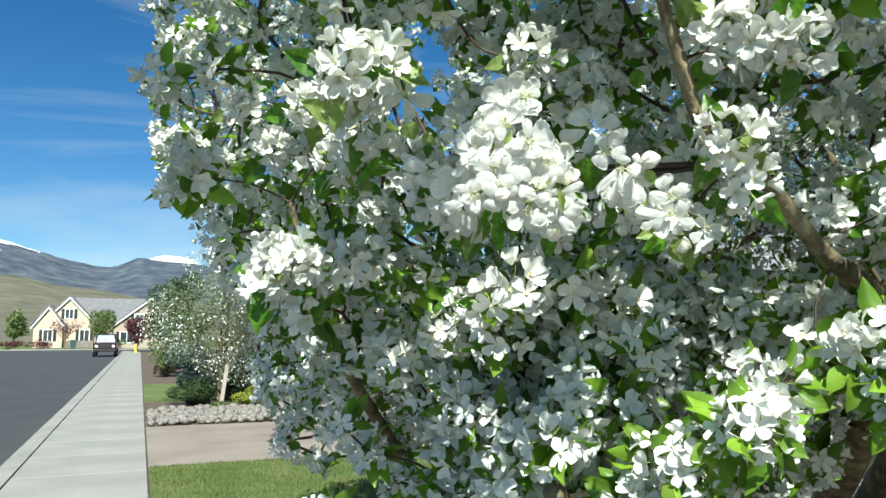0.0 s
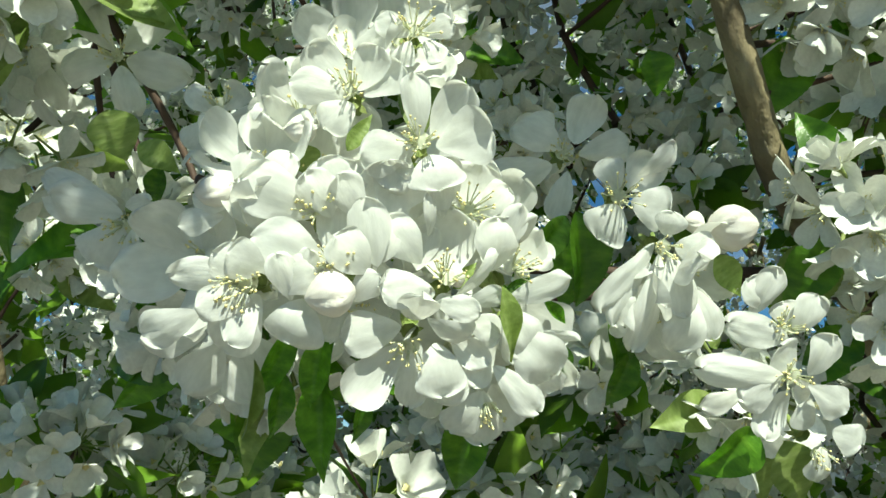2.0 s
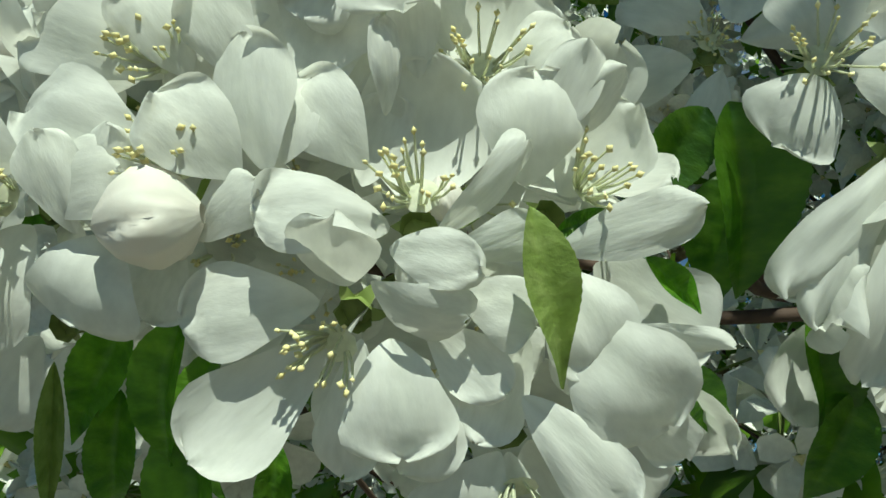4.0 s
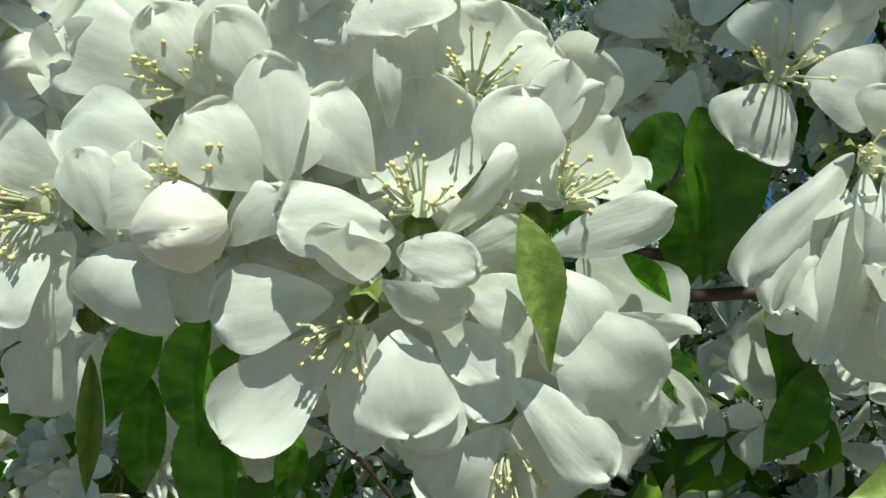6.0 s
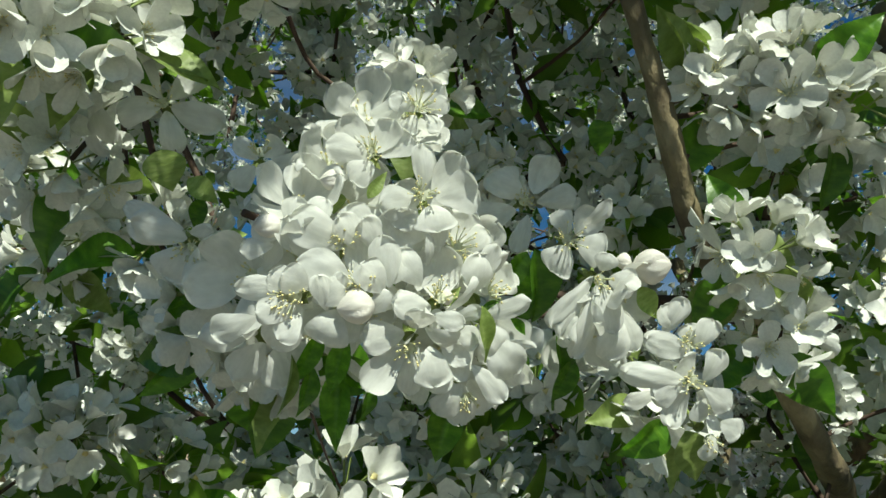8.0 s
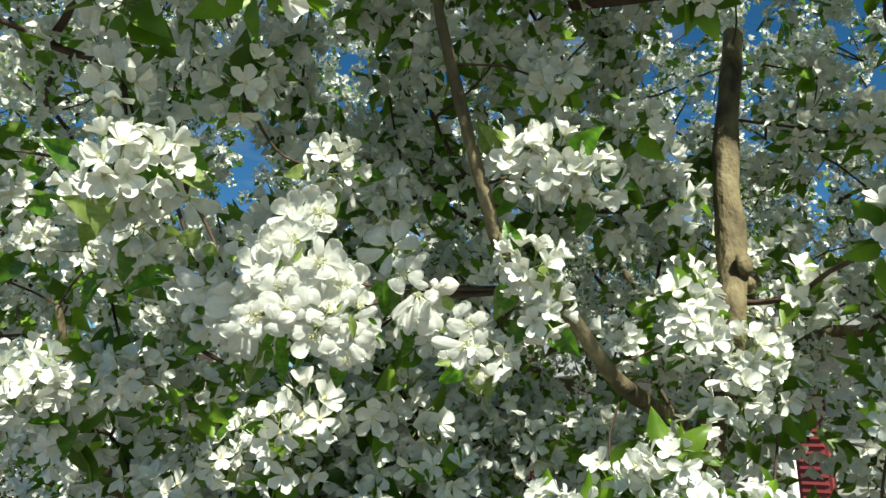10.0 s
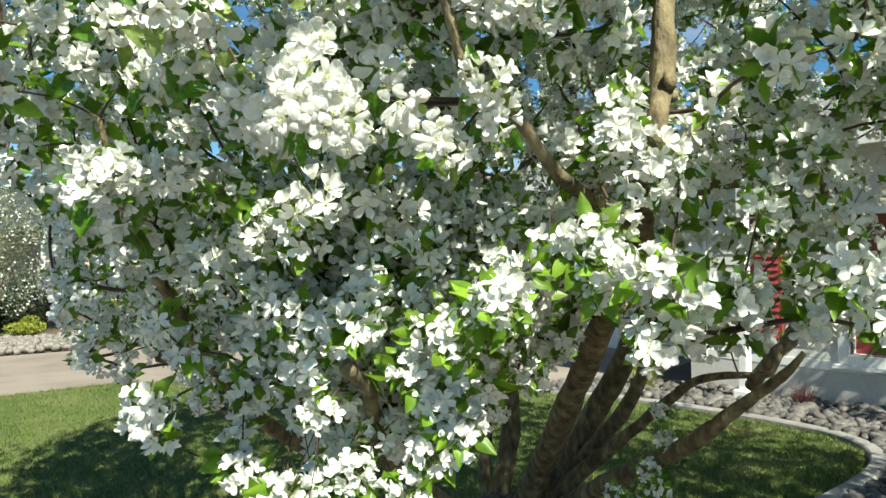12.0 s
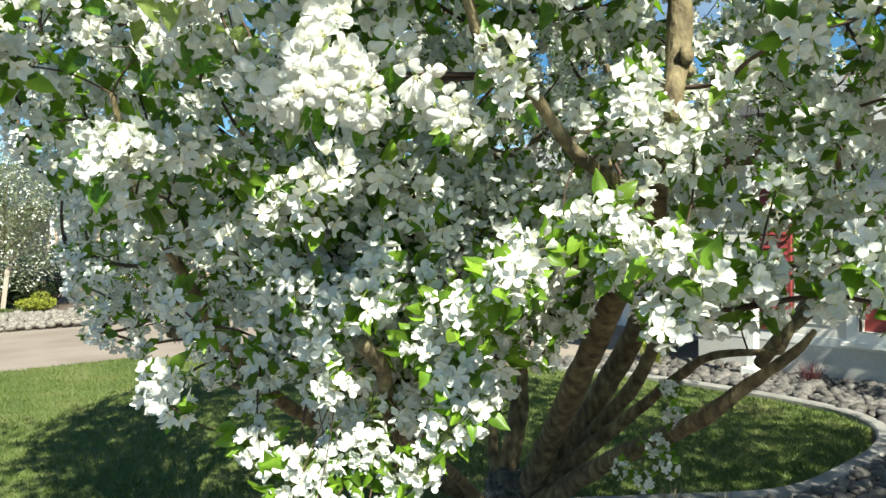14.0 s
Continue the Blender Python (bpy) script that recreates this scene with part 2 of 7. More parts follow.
def prism(bm, outline, y0, y1):
    """An outline in x and z pulled from y0 to y1."""
    a = [bm.verts.new((x, y0, z)) for x, z in outline]
    b = [bm.verts.new((x, y1, z)) for x, z in outline]
    bm.faces.new(a)
    bm.faces.new(b[::-1])
    for i in range(len(a)):
        j = (i + 1) % len(a)
        bm.faces.new((a[j], a[i], b[i], b[j]))
    bmesh.ops.recalc_face_normals(bm, faces=bm.faces)
    return bm


def smooth_line(points, steps):
    """Catmull-Rom through rows of x, y, z, radius."""
    p = np.asarray(points, float)
    p = np.vstack([2 * p[0] - p[1], p, 2 * p[-1] - p[-2]])
    out = []
    for i in range(1, len(p) - 2):
        t = np.linspace(0, 1, steps, endpoint=False)[:, None]
        a, b, c, d = p[i - 1 : i + 3]
        out.append(0.5 * (2 * b + (c - a) * t + (2 * a - 5 * b + 4 * c - d) * t**2 + (3 * b - a - 3 * c + d) * t**3))
    out.append(p[-2][None])
    return np.concatenate(out)


def tube_arrays(line, sides, rough=0.0, cap=True):
    """A tapered tube along rows of x, y, z, radius."""
    line = np.asarray(line, float)
    tang = np.gradient(line[:, :3], axis=0)
    tang /= np.linalg.norm(tang, axis=1)[:, None] + 1e-9
    ref = np.where(np.abs(tang[:, 2:3]) > 0.95, [[1.0, 0, 0]], [[0, 0, 1.0]])
    a = np.cross(tang, ref)
    a /= np.linalg.norm(a, axis=1)[:, None]
    for i in range(1, len(a)):
        a[i] = a[i - 1] - tang[i] * (a[i - 1] @ tang[i])
        a[i] /= np.linalg.norm(a[i]) + 1e-9
    b = np.cross(tang, a)
    ang = np.linspace(0, 2 * np.pi, sides, endpoint=False)
    rad = np.maximum(line[:, 3], 2e-4)[:, None] * np.ones(sides)
    if rough:
        for i in range(len(line)):
            for j in range(sides):
                q = line[i, :3] + a[i] * np.cos(ang[j]) * rad[i, j] + b[i] * np.sin(ang[j]) * rad[i, j]
                rad[i, j] *= 1 + rough * noise.noise(Vector(q) * (0.35 / max(line[i, 3], 0.006))) + 0.7 * rough * noise.noise(Vector((3.2 * np.cos(ang[j]), 3.2 * np.sin(ang[j]), 0.12 * i)))
    v = line[:, None, :3] + rad[..., None] * (np.cos(ang)[None, :, None] * a[:, None] + np.sin(ang)[None, :, None] * b[:, None])
    i, j = np.meshgrid(np.arange(len(line) - 1), np.arange(sides), indexing="ij")
    k = (j + 1) % sides
    f = np.stack([i * sides + j, i * sides + k, (i + 1) * sides + k, (i + 1) * sides + j], -1).reshape(-1, 4)
    v = v.reshape(-1, 3)
    tri = np.zeros((0, 3), int)
    if cap:
        n = len(v)
        v = np.vstack([v, line[-1, :3] + tang[-1] * line[-1, 3] * 0.4, line[0, :3]])
        last = (len(line) - 1) * sides
        r = np.arange(sides)
        tri = np.concatenate([np.stack([last + r, last + (r + 1) % sides, np.full(sides, n)], 1), np.stack([(r + 1) % sides, r, np.full(sides, n + 1)], 1)])
    return v, f, tri


def join_arrays(pieces):
    """Pieces of (verts, quads, tris) into one."""
    vs, qs, ts, at = [], [], [], 0
    for v, q, t in pieces:
        vs.append(v)
        qs.append(np.asarray(q).reshape(-1, 4) + at)
        ts.append(np.asarray(t).reshape(-1, 3) + at)
        at += len(v)
    return np.concatenate(vs), np.concatenate(qs), np.concatenate(ts)


def turned(towards, spin=0.0):
    """A turn that lays z along the given way, spun about it."""
    z = np.asarray(towards, float) / np.linalg.norm(towards)
    x = np.cross((0.31, 0.17, 0.93) if abs(z[2]) < 0.9 else (1.0, 0.2, 0.0), z)
    x /= np.linalg.norm(x)
    y = np.cross(z, x)
    c, s = math.cos(spin), math.sin(spin)
    return np.stack([c * x + s * y, c * y - s * x, z], 1)


# ---------------------------------------------------------------- blossoms, leaves and buds as arrays
def petal_arrays(us, nv, length, width, elev, curl, cup, ruffle, r):
    """One petal along +x from the flower's heart, z up. Obovate, cupped, with a wavy rim."""
    us = np.asarray(us, float)
    v = np.linspace(-1, 1, nv)
    w = (us**0.7) * np.sqrt(np.clip(1.004 - us**4.6, 0.004, None)) * width / 1.40 + 0.0012
    slope = np.radians(elev) - np.radians(curl) * us
    step = np.diff(us, prepend=0) * length
    run, rise = np.cumsum(np.cos(slope) * step) + 0.0016, np.cumsum(np.sin(slope) * step)
    ph = r.uniform(0, 6.28, 3)
    U, V = np.meshgrid(us, v, indexing="ij")
    side = V * w[:, None] * (1 - 0.12 * cup * V**2)
    lift = cup * w[:, None] * V**2 * 0.55 + ruffle * length * U**2 * (0.6 * np.sin(3.1 * V + ph[0]) + 0.5 * np.sin(5.2 * V + 3 * U + ph[1]))
    dent = -0.05 * length * np.exp(-((V / 0.25) ** 2)) * (U > 0.97) * r.uniform(0, 1)
    skew = r.normal(0, 0.06) * length * U**2
    x = run[:, None] - lift * np.sin(slope)[:, None] + dent
    y = side + skew
    z = rise[:, None] + lift * np.cos(slope)[:, None]
    n = len(us)
    i, j = np.meshgrid(np.arange(n - 1), np.arange(nv - 1), indexing="ij")
    f = np.stack([i * nv + j, (i + 1) * nv + j, (i + 1) * nv + j + 1, i * nv + j + 1], -1).reshape(-1, 4)
    return np.stack([x, y, z], -1).reshape(-1, 3), f


LOD_U = {4: [0, 0.07, 0.18, 0.32, 0.46, 0.6, 0.73, 0.84, 0.92, 0.97, 0.99, 1], 3: [0, 0.15, 0.4, 0.65, 0.86, 0.96, 1], 2: [0, 0.4, 0.78, 1], 1: [0.05, 0.6, 1], 0: [0.08, 0.72, 1], -1: [0.14, 0.84]}
LOD_V = {4: 11, 3: 5, 2: 3, 1: 3, 0: 2, -1: 2}


def flower_petals(lod, length, elev, r, spread=5.0):
    """Five petals round z, each (verts, quads)."""
    out = []
    start = r.uniform(0, 6.28)
    for k in range(5):
        v, f = petal_arrays(LOD_U[lod], LOD_V[lod], length * r.uniform(0.88, 1.08), length * r.uniform(0.50, 0.72), elev + r.normal(0, spread),
                            r.uniform(-14, 44), r.uniform(0.35, 1.1), r.uniform(0.02, 0.06), r)
        a = start + k * 2 * math.pi / 5 + r.normal(0, 0.09)
        c, s = math.cos(a), math.sin(a)
        out.append((v @ np.array([[c, s, 0], [-s, c, 0], [0, 0, 1]]), f))
    return out


def stamen_arrays(count, length, spread, r, sides=3):
    """Filaments with anthers: (verts, quads, tris) of each kind."""
    stems, heads = [], []
    for k in range(count):
        a, tilt = r.uniform(0, 6.28), math.radians(spread) * math.sqrt(r.uniform(0.02, 1))
        L = length * r.uniform(0.7, 1.1)
        way = np.array([math.cos(a) * math.sin(tilt), math.sin(a) * math.sin(tilt), math.cos(tilt)])
        foot = np.array([math.cos(a), math.sin(a), 0]) * 0.0012
        bend = np.array([math.cos(a), math.sin(a), 0]) * L * 0.12
        line = [(*(foot), 0.0003), (*(foot + way * L * 0.5 + bend * 0.5), 0.00027), (*(foot + way * L), 0.0002)]
        stems.append(tube_arrays(line, sides, cap=False))
        tip, s = foot + way * L, 0.0005 * r.uniform(0.75, 1.25)
        o = np.array([(1, 0, 0), (-1, 0, 0), (0, 1, 0), (0, -1, 0), (0, 0, 1), (0, 0, -1)]) * s * (0.9, 1.25, 1.5) @ turned(way, a).T + tip
        heads.append((o, np.zeros((0, 4), int), np.array([(0, 2, 4), (2, 1, 4), (1, 3, 4), (3, 0, 4), (2, 0, 5), (1, 2, 5), (3, 1, 5), (0, 3, 5)])))
    return join_arrays(stems), join_arrays(heads)


def stamens_mesh(r, count=16, length=0.0085, spread=42):
    (sv, sq, st), (hv, hq, ht) = stamen_arrays(count, length, spread, r)
    a = np.arange(9) * 2 * np.pi / 9
    cup = np.vstack([np.stack([0.0031 * np.cos(a), 0.0031 * np.sin(a), np.full(9, 0.0010)], 1), np.stack([0.0017 * np.cos(a), 0.0017 * np.sin(a), np.full(9, 0.0012)], 1), [(0, 0, 0.0014)]])
    k, n = np.arange(9), len(sv)
    sq = np.vstack([sq, np.stack([k, (k + 1) % 9, 9 + (k + 1) % 9, 9 + k], 1) + n])
    st = np.vstack([st, np.stack([9 + k, 9 + (k + 1) % 9, np.full(9, 18)], 1) + n])
    sv = np.vstack([sv, cup])
    tris = np.concatenate([st, ht + len(sv)])
    me = np_mesh("stamen_tuft", np.vstack([sv, hv]), [sq, tris], [FILAMENT, ANTHER], [0] * (len(sq) + len(st)) + [1] * len(ht))
    return me


def leaf_arrays(nu, nv, length, width, fold, curl, r):
    """A pointed, toothed leaf along +x, face up."""
    u, v = np.linspace(0, 1, nu), np.linspace(-1, 1, nv)
    w = width / 2 * np.sin(np.pi * u**0.78) * (1 - 0.35 * u) * 1.3
    if nu > 8:
        w = w * (1 + 0.035 * (np.arange(nu) % 2))
    U, V = np.meshgrid(u, v, indexing="ij")
    slope = -np.radians(curl) * (u - 0.25)
    step = np.diff(u, prepend=0) * length
    run, rise = np.cumsum(np.cos(slope) * step), np.cumsum(np.sin(slope) * step)
    side = V * w[:, None]
    lift = np.abs(V) * w[:, None] * math.tan(math.radians(fold)) + 0.05 * width * np.sin(9 * U + r.uniform(0, 6)) * V
    i, j = np.meshgrid(np.arange(nu - 1), np.arange(nv - 1), indexing="ij")
    f = np.stack([i * nv + j, (i + 1) * nv + j, (i + 1) * nv + j + 1, i * nv + j + 1], -1).reshape(-1, 4)
    return np.stack([np.broadcast_to(run[:, None], side.shape), side, rise[:, None] + lift], -1).reshape(-1, 3), f


def bud_arrays(length, r):
    """A closed bud of three overlapping petals along +z, each rim a low step that winds round."""
    t = np.array([0, 0.04, 0.1, 0.18, 0.28, 0.4, 0.52, 0.64, 0.75, 0.85, 0.92, 0.97, 1.0])
    wide = np.interp(t, [0, 0.05, 0.16, 0.36, 0.56, 0.76, 0.92, 1.0], [0.09, 0.17, 0.31, 0.41, 0.40, 0.30, 0.15, 0.015])
    n = 60
    v = []
    for u, w in zip(t, wide):
        for k in range(n):
            a = 2 * math.pi * k / n
            turn = (3 * (a / (2 * math.pi)) + 0.75 * u + 0.1 * math.sin(5 * u)) % 1.0
            lip = 0.24 * turn**1.3 * math.sin(math.pi * min(1, u * 1.05)) ** 0.7
            rad = w * (0.94 + lip + 0.05 * noise.noise(Vector((3 * math.cos(a), 3 * math.sin(a), 2.5 * u))) + 0.05 * noise.noise(Vector((7 * math.cos(a), 7 * math.sin(a), 1.4 * u))))
            v.append((rad * math.cos(a) * length, rad * math.sin(a) * length, u * length))
    m = len(t)
    i, j = np.meshgrid(np.arange(m - 1), np.arange(n), indexing="ij")
    k = (j + 1) % n
    f = np.stack([i * n + j, i * n + k, (i + 1) * n + k, (i + 1) * n + j], -1).reshape(-1, 4)
    return np.array(v), f


def sphere_way(r):
    w = r.normal(size=3)
    return w / np.linalg.norm(w)


def cluster_template(lod, r, flowers, leafy=1.0, longest=0.06):
    """A spur's bunch of blossoms and leaves round +z, as arrays: petals, hearts, leaves, stalks."""
    petals, hearts, leaves, stalks = [], [], [], []
    none3, none4 = np.zeros((0, 3), int), np.zeros((0, 4), int)
    for k in range(flowers):
        a = 2.4 * k + r.uniform(-0.3, 0.3)
        tilt = math.radians(92) * math.sqrt((k + 0.4) / flowers)
        way = np.array([math.cos(a) * math.sin(tilt), math.sin(a) * math.sin(tilt), math.cos(tilt)])
        face = way + 0.35 * sphere_way(r)
        heart = way * r.uniform(0.020, 0.040)
        turn = turned(face, r.uniform(0, 6.28))
        opened = r.uniform(0, 1)
        elev = 76 if opened < 0.16 else r.uniform(20, 66)
        for v, f in flower_petals(lod, r.uniform(0.0195, 0.0252), elev, r, 8):
            petals.append((v @ turn.T + heart, f, none3))
        if lod >= 1:
            s = 0.0034
            o = np.array([(1, 0, 0), (-0.5, 0.87, 0), (-0.5, -0.87, 0), (0, 0, 1.6)]) * s + (0, 0, 0.0015)
            hearts.append((o @ turn.T + heart, none4, np.array([(0, 1, 3), (1, 2, 3), (2, 0, 3)])))
        if lod >= 2:
            stalks.append(tube_arrays([(*(-0.01 * way), 0.0008), (*(heart - face * 0.003), 0.0009)], 3, cap=False))
    for k in range(int(r.integers(4, 8) * leafy)):
        a, tilt = r.uniform(0, 6.28), math.radians(r.uniform(60, 145))
        way = np.array([math.cos(a) * math.sin(tilt), math.sin(a) * math.sin(tilt), math.cos(tilt)])
        L = r.uniform(0.034, longest)
        nu, nv = {3: (9, 5), 2: (6, 3), 1: (4, 3), 0: (4, 2), -1: (3, 2)}[lod]
        v, f = leaf_arrays(nu, nv, L, L * r.uniform(0.42, 0.56), r.uniform(8, 28), r.uniform(0, 60), r)
        turn = turned(np.cross(way, sphere_way(r)), 0)
        x = way
        z = turn[:, 2]
        basis = np.stack([x, np.cross(z, x), z], 1)
        leaves.append((v @ basis.T + way * (0.012 if longest <= 0.06 else 0.026), f, none3))
    out = {}
    for key, pieces in (("petals", petals), ("hearts", hearts), ("leaves", leaves), ("stalks", stalks)):
        out[key] = join_arrays(pieces) if pieces else None
    return out


def scatter_mesh(name, key, batches, mats):
    """Many copies of array templates as one joined mesh. batches: (template, turns (n,3,3), places (n,3))."""
    vs, qs, ts, at = [], [], [], 0
    for tpl, turns, places in batches:
        got = tpl[key]
        if got is None or not len(places):
            continue
        v, q, t = got
        vs.append((np.einsum("nij,vj->nvi", turns, v) + places[:, None]).reshape(-1, 3))
        off = at + np.arange(len(places)) * len(v)
        if len(q):
            qs.append((q[None] + off[:, None, None]).reshape(-1, 4))
        if len(t):
            ts.append((t[None] + off[:, None, None]).reshape(-1, 3))
        at += len(v) * len(places)
    faces = ([np.concatenate(qs)] if qs else []) + ([np.concatenate(ts)] if ts else [])
    return np_mesh(name, np.concatenate(vs), faces, mats, smooth=True)


# ---------------------------------------------------------------- the crab apple tree
tree = thing("crab_apple_tree", "old many-stemmed crab apple tree covered in white blossom", "tree")
L1 = [ (2.440, 2.704, 0.005, 0.06026), (2.355, 2.363, 0.483, 0.05586), (2.046, 1.834, 1.013, 0.04906), (1.703, 1.381, 1.365, 0.03736), (1.372, 1.010, 1.575, 0.03249), (1.148, 0.802, 1.689, 0.0232), (0.955, 0.637, 1.798, 0.0204), (0.997, 0.646, 1.930, 0.0208), (1.027, 0.655, 2.111, 0.0192), (1.109, 0.666, 2.360, 0.0152) ]
L2 = [(2.451, 2.605, 0.112, 0.05772), (2.546, 2.340, 0.525, 0.04906), (2.543, 2.036, 0.974, 0.04329), (2.357, 1.697, 1.349, 0.03463), (2.195, 1.421, 1.683, 0.02597), (2.108, 1.309, 1.946, 0.02020), (2.105, 1.235, 2.175, 0.01443)]
L3 = [ (2.350, 2.696, 0.108, 0.0578), (2.398, 2.614, 0.489, 0.0442), (2.416, 2.570, 0.826, 0.0374), (2.267, 2.515, 1.223, 0.0306), (1.981, 2.392, 1.561, 0.0238), (1.722, 2.190, 1.930, 0.017) ]
L4 = [ (2.404, 2.577, 0.116, 0.04403), (2.349, 2.065, 0.491, 0.0346), (2.156, 1.608, 0.764, 0.02831), (1.978, 1.236, 0.974, 0.02261), (1.937, 1.065, 1.108, 0.017), (1.887, 0.886, 1.242, 0.0113), (1.874, 0.819, 1.315, 0.00629) ]
L5 = [ (2.423, 2.276, 0.449, 0.0338), (2.399, 1.824, 0.821, 0.0225), (2.276, 1.543, 1.017, 0.018), (2.196, 1.336, 1.142, 0.0142), (2.137, 1.048, 1.199, 0.009) ]
L6 = [ (2.304, 2.688, 0.153, 0.02808), (1.543, 2.048, 0.686, 0.02106), (0.800, 1.266, 1.119, 0.01638), (0.600, 1.015, 1.285, 0.01435), (0.528, 0.925, 1.371, 0.01474), (0.456, 0.872, 1.424, 0.01412) ]
L7 = [ (2.288, 2.715, 0.180, 0.0375), (1.529, 2.428, 0.642, 0.03), (0.924, 2.054, 1.005, 0.024), (0.614, 1.801, 1.261, 0.0195), (0.404, 1.528, 1.475, 0.015), (0.285, 1.359, 1.613, 0.012), (0.213, 1.269, 1.723, 0.0083), (0.167, 1.209, 1.849, 0.0053) ]
L8 = [ (1.343, 0.965, 1.610, 0.02296), (1.028, 0.795, 1.684, 0.0164), (0.759, 0.675, 1.723, 0.01271), (0.640, 0.652, 1.802, 0.01025), (0.563, 0.626, 1.824, 0.00902), (0.496, 0.611, 1.856, 0.00861), (0.456, 0.600, 1.932, 0.0078), (0.428, 0.600, 2.02, 0.007), (0.405, 0.606, 2.13, 0.006), (0.40, 0.62, 2.28, 0.0045)]
L9 = [ (2.402, 1.426, 1.857, 0.03), (2.491, 1.237, 1.989, 0.022), (2.546, 1.123, 1.999, 0.02), (2.499, 0.928, 2.115, 0.016) ]
L10 = [ (2.965, 1.576, 0.989, 0.03), (2.818, 1.288, 1.302, 0.026), (2.684, 1.126, 1.492, 0.022), (2.600, 1.070, 1.677, 0.018), (2.576, 1.076, 1.936, 0.012) ]
L11 = [(2.493, 2.283, 0.485, 0.0366), (2.514, 2.157, 0.651, 0.0356), (2.481, 1.947, 0.845, 0.0322), (2.418, 1.764, 1.070, 0.0279), (2.361, 1.637, 1.279, 0.0231), (2.285, 1.528, 1.513, 0.0175)]
L12 = [(2.379, 2.659, 0.186, 0.0391), (2.300, 2.658, 0.477, 0.0295), (2.275, 2.598, 0.717, 0.0246), (2.201, 2.552, 0.965, 0.0197), (2.174, 2.470, 1.228, 0.0137)]
L13 = [(2.418, 1.764, 1.070, 0.026), (2.430, 1.640, 1.400, 0.022), (2.400, 1.480, 1.760, 0.018), (2.400, 1.360, 2.120, 0.014), (2.450, 1.270, 2.480, 0.009)]
FILL_LEFT = [
    (0.2319, 0.6295, 1.8053, -0.57, -0.77, 0.29, 0.027, 35),
    (0.2496, 0.6268, 1.8094, -0.39, -0.90, 0.17, 0.027, 30),
    (0.2638, 0.6259, 1.8103, -0.39, -0.90, 0.17, 0.027, 25),
    (0.2398, 0.6342, 1.7840, -0.48, -0.88, 0.02, 0.027, 28),
    (0.2679, 0.6306, 1.7865, -0.39, -0.92, 0.03, 0.028, 30),
    (0.2838, 0.6246, 1.7863, -0.39, -0.90, 0.17, 0.027, 40),
    (0.2207, 0.6419, 1.7759, -0.79, -0.56, -0.25, 0.027, 25),
]
FILL_MIDDLE = [
    (0.2597, 0.6365, 1.7701, -0.34, -0.86, -0.38, 0.026, 25),
    (0.2763, 0.6330, 1.7653, -0.48, -0.67, -0.57, 0.026, 28),
    (0.2996, 0.6177, 1.7814, -0.19, -0.98, -0.06, 0.026, 30),
    (0.3057, 0.6252, 1.7549, -0.16, -0.75, -0.64, 0.027, 25),
    (0.3124, 0.6119, 1.7921, -0.09, -0.98, 0.18, 0.026, 35),
    (0.3282, 0.6211, 1.7469, 0.24, -0.62, -0.74, 0.028, 25),
    (0.2908, 0.6174, 1.8088, -0.29, -0.94, 0.17, 0.027, 30),
]
FILL_RIGHT = [
    (0.3793, 0.5835, 1.7831, 0.08, -0.91, -0.42, 0.027, 28),
    (0.3762, 0.5981, 1.7733, -0.09, -0.59, -0.80, 0.028, 25),
]
SIDE_LEFT = [
    (0.2440, 0.6254, 1.8273, -0.39, -0.92, 0.07, 0.024, 45),
    (0.2744, 0.6114, 1.8601, -0.38, -0.92, -0.07, 0.026, 18),
    (0.2570, 0.6202, 1.8548, -0.67, -0.74, -0.05, 0.024, 30),
]
CLOSE_LEAVES = [
    (0.2490, 0.6330, 1.7551, 0.2434, 0.6471, 1.7318, 0.0097, 0.10, -0.99, -0.10, 0),
    (0.2574, 0.6267, 1.7531, 0.2578, 0.6397, 1.7283, 0.0107, -0.47, -0.87, -0.16, 0),
    (0.2499, 0.6415, 1.7427, 0.2526, 0.6533, 1.7189, 0.0090, -0.15, -0.98, -0.13, 0),
    (0.2393, 0.6391, 1.7453, 0.2438, 0.6518, 1.7182, 0.0046, 0.27, -0.96, -0.07, 1),
    (0.2653, 0.6367, 1.7532, 0.2666, 0.6517, 1.7230, 0.0093, -0.61, -0.77, -0.17, 0),
    (0.2765, 0.6368, 1.7375, 0.2791, 0.6463, 1.7188, 0.0067, 0.02, -0.99, -0.11, 0),
    (0.2984, 0.5880, 1.7663, 0.3105, 0.5964, 1.7437, 0.0080, -0.15, -0.98, -0.13, 1),
    (0.3446, 0.6021, 1.8057, 0.3599, 0.6152, 1.7698, 0.0197, -0.31, -0.94, -0.15, 0),
    (0.3391, 0.6017, 1.8025, 0.3303, 0.6152, 1.7829, 0.0135, 0.02, -0.99, -0.11, 0),
    (0.3414, 0.6117, 1.7571, 0.3495, 0.6168, 1.7448, 0.0078, -0.31, -0.94, -0.15, 0),
    (0.3678, 0.6115, 1.7703, 0.3814, 0.6200, 1.7461, 0.0139, -0.31, -0.94, -0.15, 0),
]
